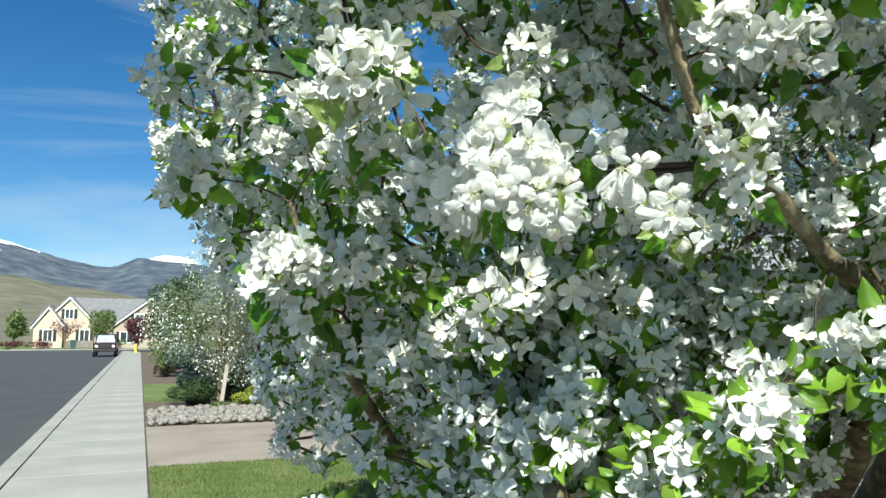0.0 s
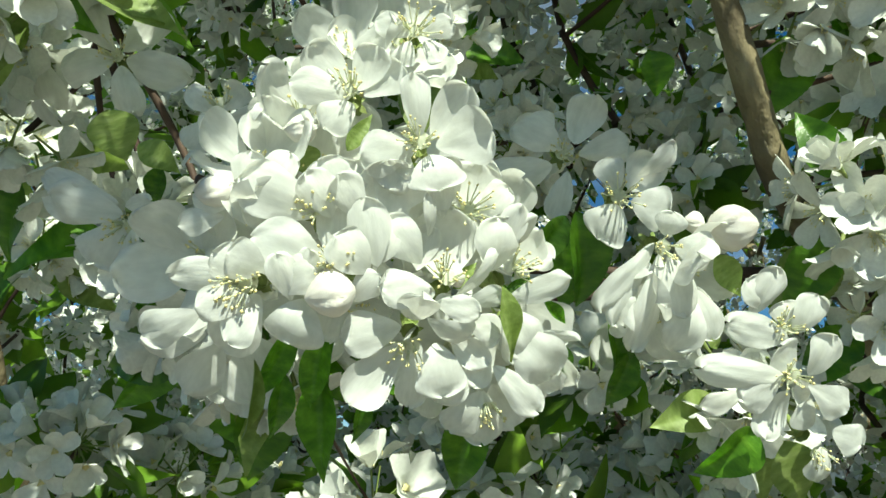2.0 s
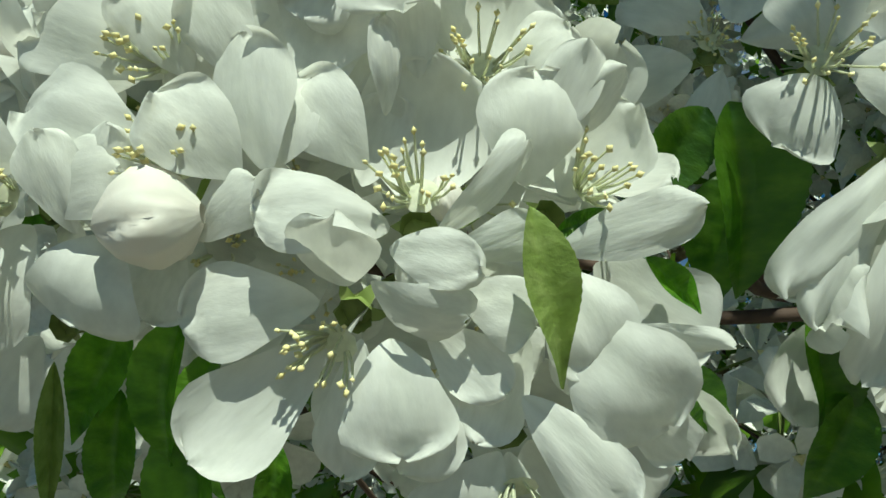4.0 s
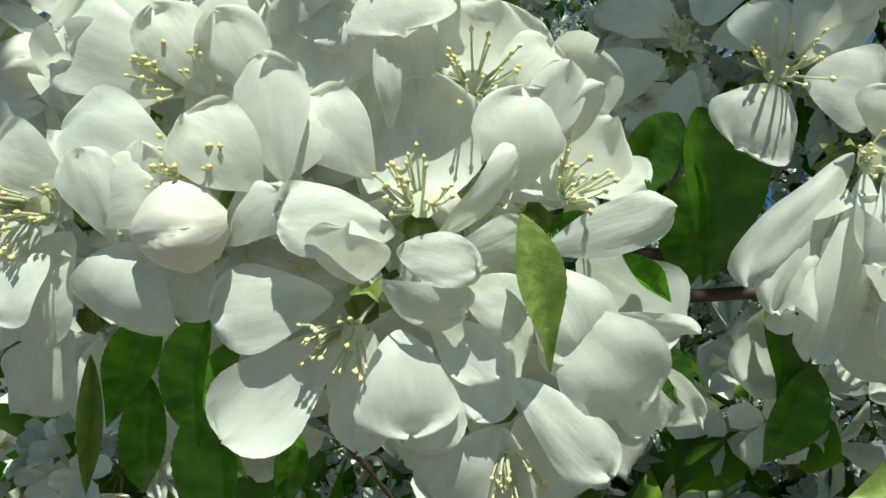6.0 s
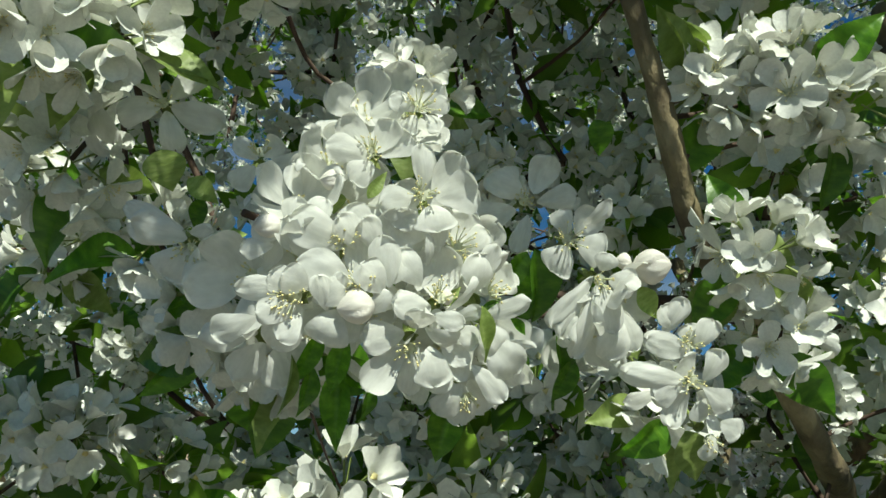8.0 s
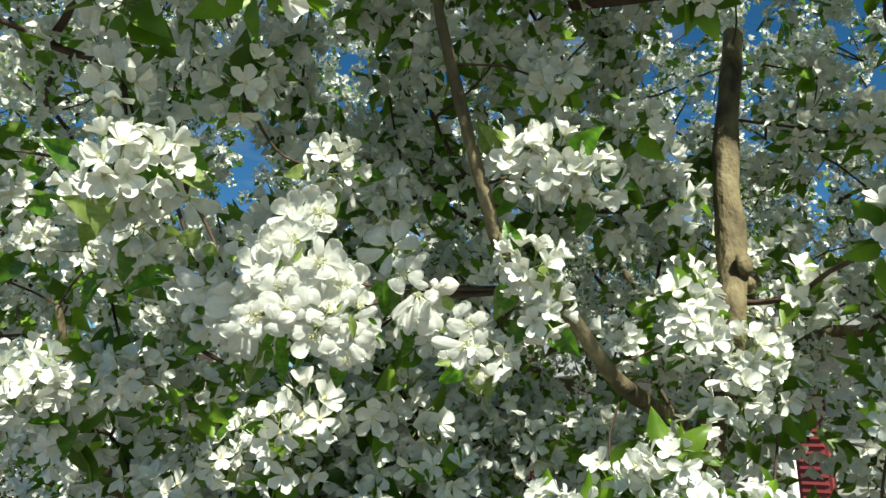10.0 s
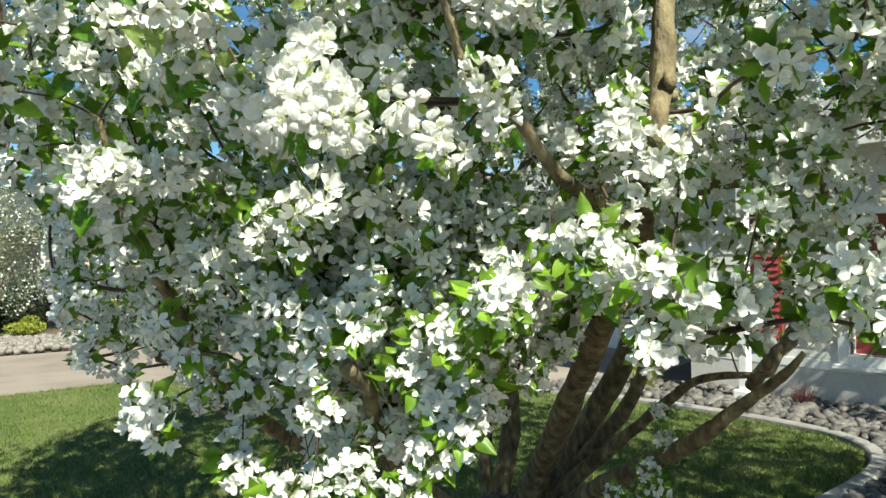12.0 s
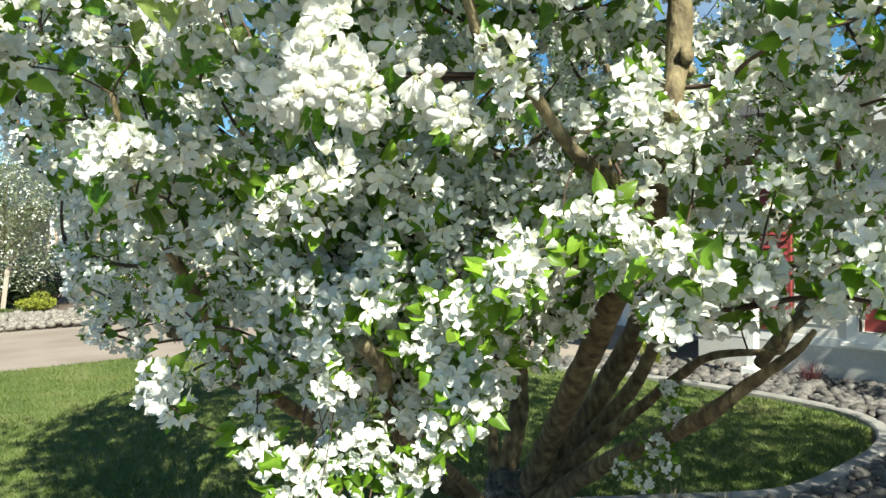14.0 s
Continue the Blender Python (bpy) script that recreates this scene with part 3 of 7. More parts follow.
SIDE_LEAVES = [
    (0.2928, 0.6068, 1.7689, 0.3000, 0.6028, 1.7781, 0.0058, -0.31, -0.94, -0.15, 1),
    (0.3082, 0.5998, 1.7688, 0.3188, 0.5964, 1.7745, 0.0043, -0.31, -0.94, -0.15, 0),
    (0.3213, 0.5957, 1.7665, 0.3345, 0.5969, 1.7596, 0.0047, -0.15, -0.98, -0.13, 0),
    (0.2753, 0.6011, 1.8073, 0.2758, 0.6074, 1.7978, 0.0091, -0.31, -0.94, -0.15, 1),
    (0.1920, 0.7098, 1.8532, 0.2022, 0.7148, 1.8341, 0.0227, -0.48, -0.87, -0.11, 1),
    (0.2039, 0.6985, 1.8360, 0.2207, 0.6957, 1.8272, 0.0131, 0.01, -1.00, -0.08, 1),
    (0.2138, 0.7017, 1.8304, 0.2147, 0.7108, 1.8133, 0.0100, -0.48, -0.87, -0.11, 0),
    (0.2434, 0.6236, 1.8146, 0.2483, 0.6272, 1.8056, 0.0125, -0.48, -0.87, -0.11, 1),
    (0.2551, 0.6118, 1.8105, 0.2610, 0.6057, 1.8233, 0.0061, -0.32, -0.94, -0.10, 1),
    (0.2624, 0.6395, 1.7441, 0.2702, 0.6537, 1.7063, 0.0141, -0.48, -0.87, -0.11, 0),
    (0.3149, 0.6271, 1.7357, 0.3164, 0.6427, 1.7027, 0.0174, -0.48, -0.87, -0.11, 0),
]
WIDE_LEAVES = [
    (0.3931, 0.5802, 1.7911, 0.4083, 0.5806, 1.7765, 0.0117, -0.48, -0.87, -0.11, 1),
    (0.4241, 0.5951, 1.7308, 0.4110, 0.6135, 1.7096, 0.0219, -0.32, -0.94, -0.10, 0),
    (0.4309, 0.5878, 1.7252, 0.4469, 0.5924, 1.6999, 0.0215, -0.48, -0.87, -0.11, 1),
    (0.3536, 0.6159, 1.7993, 0.3587, 0.6269, 1.7726, 0.0166, -0.48, -0.87, -0.11, 0),
    (0.2781, 0.6064, 1.8028, 0.2881, 0.6058, 1.7974, 0.0070, -0.48, -0.87, -0.11, 1),
    (0.4130, 0.6167, 1.9089, 0.4235, 0.6221, 1.8884, 0.0181, -0.48, -0.87, -0.11, 0),
    (0.3801, 0.6130, 1.7583, 0.3774, 0.6265, 1.7354, 0.0122, -0.48, -0.87, -0.11, 0),
    (0.3969, 0.5894, 1.7645, 0.4035, 0.5911, 1.7577, 0.0078, -0.48, -0.87, -0.11, 1),
]
HERO_BUDS = [
    (0.2578, 0.6066, 1.7628, -0.92, 0.31, -0.23, 0.0151, 1.12),
    (0.2930, 0.6035, 1.7685, -0.50, -0.34, 0.80, 0.0075, 0.90),
    (0.2280, 0.6242, 1.7590, -0.90, 0.28, -0.33, 0.0078, 1.00),
    (0.3870, 0.5789, 1.8019, -0.94, 0.33, 0.07, 0.0084, 1.15),
    (0.3854, 0.5763, 1.7986, 0.83, -0.55, 0.11, 0.0194, 1.00),
    (0.2464, 0.6172, 1.8174, -0.93, 0.38, -0.00, 0.0104, 1.10),
    (0.2244, 0.6263, 1.7950, -0.87, 0.45, -0.19, 0.0124, 1.00),
]
NEAR_HIGH = [
    (0.247, 0.718, 1.770, 4.10),
    (0.267, 0.706, 1.764, 4.10),
    (0.243, 0.750, 1.797, 4.10),
    (0.224, 0.786, 1.837, 5.10),
    (0.148, 0.705, 1.915, 5.10),
    (0.115, 0.700, 1.90, 4.10),
    (0.159, 0.771, 1.866, 5.10),
    (0.340, 0.699, 1.948, 6.09),
    (0.421, 0.735, 1.919, 6.09),
    (0.490, 0.632, 1.757, 6.10),
    (0.482, 0.568, 1.937, 6.10),
    (0.510, 0.533, 1.930, 5.11),
    (0.488, 0.565, 1.831, 5.10),
    (0.519, 0.577, 1.794, 5.09),
    (0.543, 0.521, 1.923, 5.10),
]
NEAR_HIGH += [
    (0.104, 0.857, 1.721, 9.10),
    (0.074, 0.865, 1.700, 5.09),
    (0.134, 0.893, 1.707, 6.10),
    (0.187, 0.965, 1.876, 6.09),
    (0.148, 1.004, 1.958, 7.09),
    (0.214, 0.973, 1.897, 6.09),
    (0.064, 1.070, 1.966, 7.09),
    (0.109, 1.078, 1.915, 6.09),
    (0.377, 0.977, 1.671, 7.09),
    (0.343, 0.993, 1.633, 7.09),
    (0.253, 1.370, 1.594, 8.10),
    (0.293, 1.124, 1.831, 7.09),
    (0.738, 0.662, 1.785, 6.09),
    (0.762, 0.556, 1.780, 9.11),
    (0.800, 0.520, 1.752, 8.11),
    (0.790, 0.530, 1.705, 6.10),
]
NEAR_LOW = [
    (0.699, 0.595, 1.614, 9.10),
    (0.721, 0.559, 1.583, 8.10),
    (0.737, 0.585, 1.549, 6.09),
    (0.698, 0.985, 1.439, 8.10),
    (0.718, 0.914, 1.518, 7.09),
    (0.705, 0.788, 1.534, 7.09),
    (0.825, 0.762, 1.668, 7.09),
    (0.694, 1.257, 1.600, 7.09),
    (0.227, 0.979, 1.738, 7.10),
    (0.306, 1.005, 1.721, 7.10),
    (0.379, 1.146, 1.250, 9.10),
    (0.370, 0.974, 1.193, 7.10),
    (0.452, 0.966, 1.224, 6.09),
]
NEAR_LOW += [
    (0.402, 0.917, 1.149, 8.10),
    (0.465, 0.876, 1.136, 8.10),
    (0.314, 0.903, 1.127, 7.10),
    (0.530, 0.870, 1.192, 7.09),
    (0.494, 0.836, 1.117, 7.10),
    (0.504, 0.938, 1.231, 7.09),
    (0.555, 0.774, 1.469, 8.10),
    (0.551, 0.830, 1.409, 7.10),
    (0.572, 0.782, 1.375, 8.10),
    (0.607, 0.767, 1.326, 7.10),
    (0.577, 0.804, 1.281, 7.10),
    (0.568, 0.650, 1.528, 8.10),
    (0.630, 0.648, 1.576, 6.09),
    (2.018, 1.388, 1.044, 6.09),
    (2.013, 1.359, 0.949, 7.10),
    (1.993, 1.424, 0.836, 7.10),
    (1.971, 1.569, 0.721, 6.09),
    (1.962, 1.354, 0.788, 7.10),
    (1.975, 1.469, 0.703, 6.09),
]
STEM_ROWS = [L1, L2, L3, L4, L5, L6, L7, L8, L9, L10, L11, L12, L13]


def limb_mesh(rows, steps=7, sides=14, rough=0.22):
    v, q, t = tube_arrays(smooth_line(rows, steps), sides, rough)
    return np_mesh("limb", v, [q, t], [BARK])


BASE = np.array([2.27, 2.50, 0.0])
# the stool from which the stems rise, with flared roots
stool = [(2.23, 2.45, -0.10, 0.19), (2.26, 2.49, 0.0, 0.152), (2.29, 2.53, 0.10, 0.138), (2.33, 2.58, 0.20, 0.132), (2.38, 2.63, 0.30, 0.115), (2.41, 2.66, 0.40, 0.06)]
v, q, t = tube_arrays(smooth_line(stool, 6), 28, 0.32)
put("trunk", np_mesh("trunk", v, [q, t], [TRUNK]), tree, "grey-brown furrowed trunk")
lines = []
for stem, girth in zip(STEM_ROWS, (1.08, 1.2, 1.15, 1.25, 1.1, 1.0, 0.9, 0.9, 1.0, 1.0, 1.0, 1.0)):
    rows = [(x, y, z, rad * girth) for x, y, z, rad in stem]
    put("limb", limb_mesh(rows), tree)
    lines.append(smooth_line(rows, 7))
# the pruned knot on the upright stem
knots = []
for x, y, z, s in ((0.972, 0.622, 1.905, 0.017), (0.988, 0.630, 1.880, 0.012)):
    way = np.array([0.35, -0.9, 0.1])
    knots.append(tube_arrays([(x, y, z, s), (*(np.array([x, y, z]) + way * 0.012), s * 1.05), (*(np.array([x, y, z]) + way * 0.018), s * 0.55)], 10, 0.3))
kv, kq, kt = join_arrays(knots)
put("knot", np_mesh("knot", kv, [kq, kt], [BARK]), tree, "dark pruned knot")

CENTRE = np.array([2.42, 2.75])
PHI0 = math.atan2(-0.72, -0.69)
Z_KNOTS, S_KNOTS = [1.12, 1.3, 1.8, 2.6, 3.4, 4.1, 4.7, 5.1], [0.62, 0.86, 1.0, 1.10, 1.05, 0.86, 0.52, 0.1]


def crown_radius(phi, z):
    near = np.maximum(0, np.cos(phi - PHI0))
    south = np.maximum(0, np.cos(phi + 1.15)) ** 2
    high = np.interp(z, [2.0, 2.7, 4.0, 4.6], [0, 1, 1, 0])
    return (2.42 + 0.85 * near**6) * np.interp(z, Z_KNOTS, S_KNOTS) + 0.5 * high * near**4 + (1.2 + 0.5 * high) * south


# bunches that catch the sun through openings in the boughs above them
SUNLIT = [(0.285, 0.61, 1.785), (0.25, 0.62, 1.79), (0.315, 0.60, 1.765), (0.285, 0.613, 1.824), (0.445, 0.60, 1.75), (0.148, 0.70, 1.92), (0.115, 0.70, 1.905), (0.104, 0.857, 1.72), (0.482, 0.568, 1.937),
          (0.34, 0.70, 1.948), (0.36, 0.985, 1.65), (0.77, 0.56, 1.77), (0.70, 0.59, 1.61), (0.42, 0.93, 1.15), (0.38, 1.146, 1.25), (0.555, 0.78, 1.42), (0.568, 0.65, 1.53), (0.97, 0.63, 1.87),
          (0.148, 1.0, 1.958), (0.47, 0.85, 1.13), (1.0, 0.65, 2.0), (0.50, 0.95, 1.22), (0.72, 0.55, 1.57), (0.60, 0.78, 1.32), (0.34, 0.92, 1.13)]


def in_sunbeam(p):
    hit = np.zeros(len(p), bool)
    way = np.array(SUN)
    for k, c in enumerate(SUNLIT):
        width = (0.07, 0.07, 0.07, 0.07, 0.055)[k] if k < 5 else 0.115
        w = p - c
        s = w @ way
        hit |= (s > 0.1) & (np.linalg.norm(w - s[:, None] * way, axis=1) < width)
    return hit


def in_gap(p, r):
    """Bunches left out where the boughs open to let the sun into the middle of the crown."""
    run = (1.0 - p[:, 1]) / -SUN.y
    x, z = p[:, 0] - SUN.x * run, p[:, 2] - SUN.z * run
    return (run > 0.12) & (x > 0.3) & (x < 1.25) & (z > 1.2) & (z < 1.8) & (r.uniform(size=len(p)) < 0.6)


def hides_stem(p):
    """Bunches that would stand before the upright stem and its side limb."""
    hit = np.zeros(len(p), bool)
    for eye in (EYES[4], EYES[5], EYES[0]):
        for c in ((0.955, 0.637, 1.80), (0.985, 0.643, 1.88), (1.0, 0.647, 1.95), (1.013, 0.65, 2.03), (1.027, 0.655, 2.11), (1.06, 0.66, 2.22), (0.80, 0.69, 1.715), (0.88, 0.725, 1.70), (0.70, 0.66, 1.76)):
            way = np.array(c) - eye
            L = np.linalg.norm(way)
            way = way / L
            w = p - eye
            s = w @ way
            hit |= (s > 0) & (s < L + 0.03) & (np.linalg.norm(w - s[:, None] * way, axis=1) < 0.055)
    for c in ((0.528, 0.925, 1.371), (0.456, 0.872, 1.424), (0.285, 1.359, 1.613), (1.703, 1.381, 1.365), (1.53, 1.18, 1.48), (1.372, 1.01, 1.575), (2.6, 2.85, 1.54), (2.0, 2.4, 0.95), (2.3, 2.4, 0.95)):
        way = np.array(c) - EYES[5]
        L = np.linalg.norm(way)
        way = way / L
        w = p - EYES[5]
        s = w @ way
        hit |= (s > 0) & (s < L + 0.03) & (np.linalg.norm(w - s[:, None] * way, axis=1) < 0.045)
    return hit


def crown_outline(p):
    """Whether places lie within the crown's uneven edge over the pavement, the lawn and the stems."""
    w = p - (-0.057, 0.015, 1.631)
    az, el = np.degrees(np.arctan2(w[:, 0], w[:, 1])), np.degrees(np.arctan2(w[:, 2], np.hypot(w[:, 0], w[:, 1])))
    side = az > np.interp(el, [-15, -9, -4.6, 1.5, 7, 12, 26, 33, 40], [14, 10.5, 9, 7, 4.5, 0.8, 0.3, -12, -60])
    side |= az > 150
    w = p - (-0.149, -0.129, 1.585)
    az, el = np.degrees(np.arctan2(w[:, 0], w[:, 1])), np.degrees(np.arctan2(w[:, 2], np.hypot(w[:, 0], w[:, 1])))
    under = el > np.interp(az, [8, 12, 18, 24, 36, 41, 45, 49, 53, 57, 60, 63.5, 67, 71], [-8, -9, -13, -14, -14, -13, -10, -5, -6.5, -6.9, -7.0, -7.0, -6.6, -6])
    out_of_way = (az > 74) & (az < 170) & (p[:, 2] > 1.5)
    edge = az > np.interp(el, [-9, -6, 5, 9, 14], [12, 10.5, 9.5, 3, -8])
    return side & ((under & edge) | out_of_way)


def crown_places(count, r, front):
    """Places of blossom bunches: a broad shell under the crown's outline, in clumps with gaps."""
    out, tries = [], 0
    while len(out) < count:
        n = 6000
        phi = PHI0 + (r.uniform(-1.75, 1.75, n) if front else r.uniform(1.65, 4.65, n))
        z = r.uniform(1.12, 5.0, n)
        deep = np.where(r.uniform(size=n) < 0.72, r.uniform(0, 0.36, n), r.uniform(0, 0.85, n))
        rad = crown_radius(phi, z) * (1 - deep) + r.normal(0, 0.06, n)
        p = np.stack([CENTRE[0] + rad * np.cos(phi), CENTRE[1] + rad * np.sin(phi), z], 1)
        keep = clear(p) & crown_outline(p) & ~in_sunbeam(p) & ~(in_gap(p, r) & (z > 2.1)) & ~hides_stem(p) & ~((rad < 1.5) & (z < 1.9))
        far = np.linalg.norm(p - EYES[0], axis=1)
        keep &= r.uniform(size=n) < np.where(far < 2.0, 1.0, np.where(z > 3.0, 0.75, np.where(np.degrees(np.arctan2(p[:, 0] - EYES[5][0], p[:, 1] - EYES[5][1])) > 57, 0.42, 0.6)))
        w = p - EYES[5]
        el, az = np.degrees(np.arctan2(w[:, 2], np.hypot(w[:, 0], w[:, 1]))), np.degrees(np.arctan2(w[:, 0], w[:, 1]))
        high = el > 38
        keep &= ~high | (r.uniform(size=n) < 0.75)
        gap = np.where(high, -0.12, np.where((az > 16) & (az < 75) & (p[:, 2] > 1.65), -0.4, -0.17))
        for q, g in zip(p[keep], gap[keep]):
            v = Vector(q)
            if noise.noise(v * 2.1) + 0.4 * noise.noise(v * 5.5) > g:
                out.append(q)
    return np.array(out[:count])


EYES = np.array([(-0.06, 0.02, 1.63), (0.14, 0.34, 1.68), (0.25, 0.50, 1.725), (0.12, 0.37, 1.69), (-0.19, -0.04, 1.66), (-0.14, -0.12, 1.60)])


def clear(p):
    """Bunches keep off the open space in front of the near bough."""
    d = np.linalg.norm(p[:, None] - EYES[None], axis=2)
    ok = (d[:, 0] > 0.96) & (d[:, 5] > 1.05) & (d[:, 2] > 0.36) & (d[:, 4] > 0.98)
    overhead = (p[:, 2] > 2.3) & (d.min(1) > 0.62)
    return ok | overhead


front = crown_places(6900, rng, True)
# unseen bunches added overhead to shade the near boughs
over = np.stack([rng.uniform(-0.5, 1.5, 4000), rng.uniform(-1.0, 0.62, 4000), rng.uniform(2.02, 3.0, 4000)], 1)
w = over[:, None] - EYES[None]
steep = np.degrees(np.arctan2(w[..., 2], np.hypot(w[..., 0], w[..., 1])))
over = over[(steep[:, 2] > 50) & (steep[:, [0, 1, 3, 4, 5]].min(1) > 34) & (np.linalg.norm(w, axis=2).min(1) > 0.3) & ~in_sunbeam(over) & ~in_gap(over, rng)]
lean = np.array(SUN)
SHADED = [(0.175, 0.640, 1.850), (0.140, 0.660, 1.860), (0.200, 0.980, 1.770), (0.290, 1.000, 1.750), (0.240, 0.800, 1.780), (0.195, 0.724, 1.887), (0.163, 0.761, 1.896), (0.200, 0.669, 1.795), (0.365, 0.627, 1.845), (0.353, 0.634, 1.829), (0.359, 0.590, 1.810), (0.555, 0.663, 1.963), (0.417, 0.739, 1.958), (0.428, 0.675, 1.951), (0.144, 0.778, 1.924), (0.236, 0.668, 1.753), (0.222, 0.697, 1.760)]
# blocker bunches set sunward of each SHADED place
shade = np.array([np.array(c) + lean * d for c in SHADED for d in (0.33, 0.40, 0.47, 0.55, 0.64)])
shade += rng.normal(0, 0.018, shade.shape)
w = shade[:, None] - np.array(SUNLIT[:4] + SUNLIT[5:7])[None]
shade = shade[np.linalg.norm(w - (w @ lean)[..., None] * lean, axis=2).min(1) > 0.08]
inner = np.vstack([rng.uniform((0.6, 1.0, 1.28), (1.7, 2.2, 1.75), (420, 3)), rng.uniform((0.8, 1.5, 1.6), (2.2, 2.9, 2.5), (550, 3)), rng.uniform((1.5, 0.3, 1.85), (4.2, 2.2, 3.2), (900, 3))])
inner = inner[crown_outline(inner) & clear(inner) & ~in_sunbeam(inner) & ~hides_stem(inner)]
# unseen bunches added sunward of the crown to shade its right side and cobbles
outer = rng.uniform((0.9, -2.0, 2.0), (5.0, 0.3, 3.9), (9000, 3))
w = outer - EYES[5]
west = rng.uniform((-0.6, 1.2, 2.9), (0.45, 3.3, 4.3), (700, 3))
west = west[crown_outline(west) & ~in_sunbeam(west)][:380]
outer = outer[(np.degrees(np.arctan2(w[:, 0], w[:, 1])) > 78) & ~in_sunbeam(outer)][:3400]
BELOW = [(0.543, 1.360, 1.759), (0.611, 1.445, 1.758), (0.662, 1.463, 1.795), (0.721, 1.486, 1.809), (0.530, 1.418, 1.783), (0.576, 1.288, 1.745), (0.711, 1.324, 1.775), (0.784, 1.337, 1.796), (0.664, 1.302, 1.742)]
# unseen bunches added high up to keep sun off the upper crown
lofty = rng.uniform((0.0, -1.0, 2.8), (2.4, 0.9, 4.2), (2600, 3))
w = lofty[:, None] - EYES[None]
lofty = lofty[(np.degrees(np.arctan2(w[..., 2], np.hypot(w[..., 0], w[..., 1]))).min(1) > 36) & ~in_sunbeam(lofty) & ~in_gap(lofty, rng)][:1400]
breast = rng.uniform((0.38, 0.84, 1.34), (0.9, 1.18, 1.72), (150, 3))
breast = breast[crown_outline(breast) & clear(breast) & ~hides_stem(breast)]
behind = np.vstack([rng.uniform((0.45, 0.78, 2.0), (1.15, 1.25, 2.5), (80, 3)), rng.uniform((0.5, 1.1, 2.4), (1.6, 2.2, 3.4), (60, 3))])
behind = behind[clear(behind) & ~in_sunbeam(behind) & ~hides_stem(behind) & ~in_gap(behind, rng)]
front = np.vstack([front, behind, over[:1000], shade, inner, outer, west, lofty, breast, np.array(BELOW)])
back = crown_places(900, rng, False)
places = np.vstack([front, back])
explicit = np.array([row[:3] for row in NEAR_HIGH + NEAR_LOW])
far_enough = np.linalg.norm(places[:, None] - explicit[None], axis=2).min(1) > 0.06
places = places[far_enough]
dist = np.linalg.norm(places - EYES[0], axis=1)

templates = {lod: [cluster_template(max(lod, -1), rng, int(rng.integers(9, 15) * (0.7 if lod < 0 else 0.92)), 0.7 if lod < 0 else 1.5) for _ in range(14)] for lod in (-2, 0, 1, 2)}
templates[-1] = [cluster_template(-1, rng, int(rng.integers(8, 12)), 0.8) for _ in range(14)]
batches = []
w = places - EYES[5]
el, az = np.degrees(np.arctan2(w[:, 2], np.hypot(w[:, 0], w[:, 1]))), np.degrees(np.arctan2(w[:, 0], w[:, 1]))
facing = (el < 40) & (az > -10) & (az < 80)
lod_of = np.where(~facing, -2, np.where(dist < 1.12, 2, np.where(dist < 1.65, 1, np.where(dist < 2.3, 0, -1))))
for lod in (-2, -1, 0, 1, 2):
    chosen = places[lod_of == lod]
    kind = rng.integers(0, 14, len(chosen))
    for k in range(14):
        here = chosen[kind == k]
        if not len(here):
            continue
        turns = []
        for p in here:
            out = np.array([p[0] - CENTRE[0], p[1] - CENTRE[1], 0.9 * (p[2] - 1.9)])
            out = out / np.linalg.norm(out) + 0.75 * sphere_way(rng)
            turns.append(turned(out, rng.uniform(0, 6.28)) * rng.uniform(0.85, 1.15))
        batches.append((templates[lod][k], np.array(turns), here))
put("blossom_mass", scatter_mesh("blossom_mass", "petals", batches, [PETALS]), tree, "mass of white five-petalled blossom")["kind"] = "stuff"
put("flower_heart", scatter_mesh("flower_heart", "hearts", batches, [ANTHER]), tree)["kind"] = "stuff"
put("foliage", scatter_mesh("foliage", "leaves", batches, [LEAVES]), tree, "fresh green leaves among the blossom")["kind"] = "stuff"
put("flower_stalk", scatter_mesh("flower_stalk", "stalks", batches, [STALK]), tree)["kind"] = "stuff"

# boughs and twigs: each bunch hangs on the nearest wood that lies further in
wood = np.vstack(lines)
wood_at, wood_r = wood[:, :3], wood[:, 3]
reach = np.hypot(places[:, 0] - CENTRE[0], places[:, 1] - CENTRE[1]) + 0.75 * (places[:, 2] - 1.0)
order = np.argsort(reach)
n0 = len(wood_at)
spots = np.vstack([wood_at, places[order]])
parent = np.full(len(spots), -1)
for k in range(len(order)):
    i = n0 + k
    d = np.linalg.norm(spots[:i] - spots[i], axis=1)
    d[:n0] *= 0.9
    d += 0.5 * np.maximum(0, spots[:i, 2] - spots[i, 2])
    parent[i] = d.argmin()
load = np.ones(len(spots))
for i in range(len(spots) - 1, n0 - 1, -1):
    if parent[i] >= n0:
        load[parent[i]] += load[i]
radius = np.minimum(0.0017 * load**0.46, 0.03)
thick, thin = [], []
for i in range(n0, len(spots)):
    j = parent[i]
    a, b = spots[j], spots[i]
    L = np.linalg.norm(b - a)
    if L < 0.012 or L > 0.9:
        continue
    ra = min(wood_r[j] * 0.8, radius[i] * 1.25) if j < n0 else min(radius[j], radius[i] * 1.6)
    if radius[i] < 0.0026 and dist[order[i - n0]] > 1.8:
        continue
    bend = sphere_way(rng) * 0.09 * L
    line = smooth_line([(*a, ra), (*((a + b) / 2 + bend), (ra + radius[i]) / 2), (*b, radius[i])], 2 if radius[i] < 0.005 else 4)
    if radius[i] > 0.0075:
        thick.append(line)
    else:
        thin.append(tube_arrays(line, 3, cap=False))
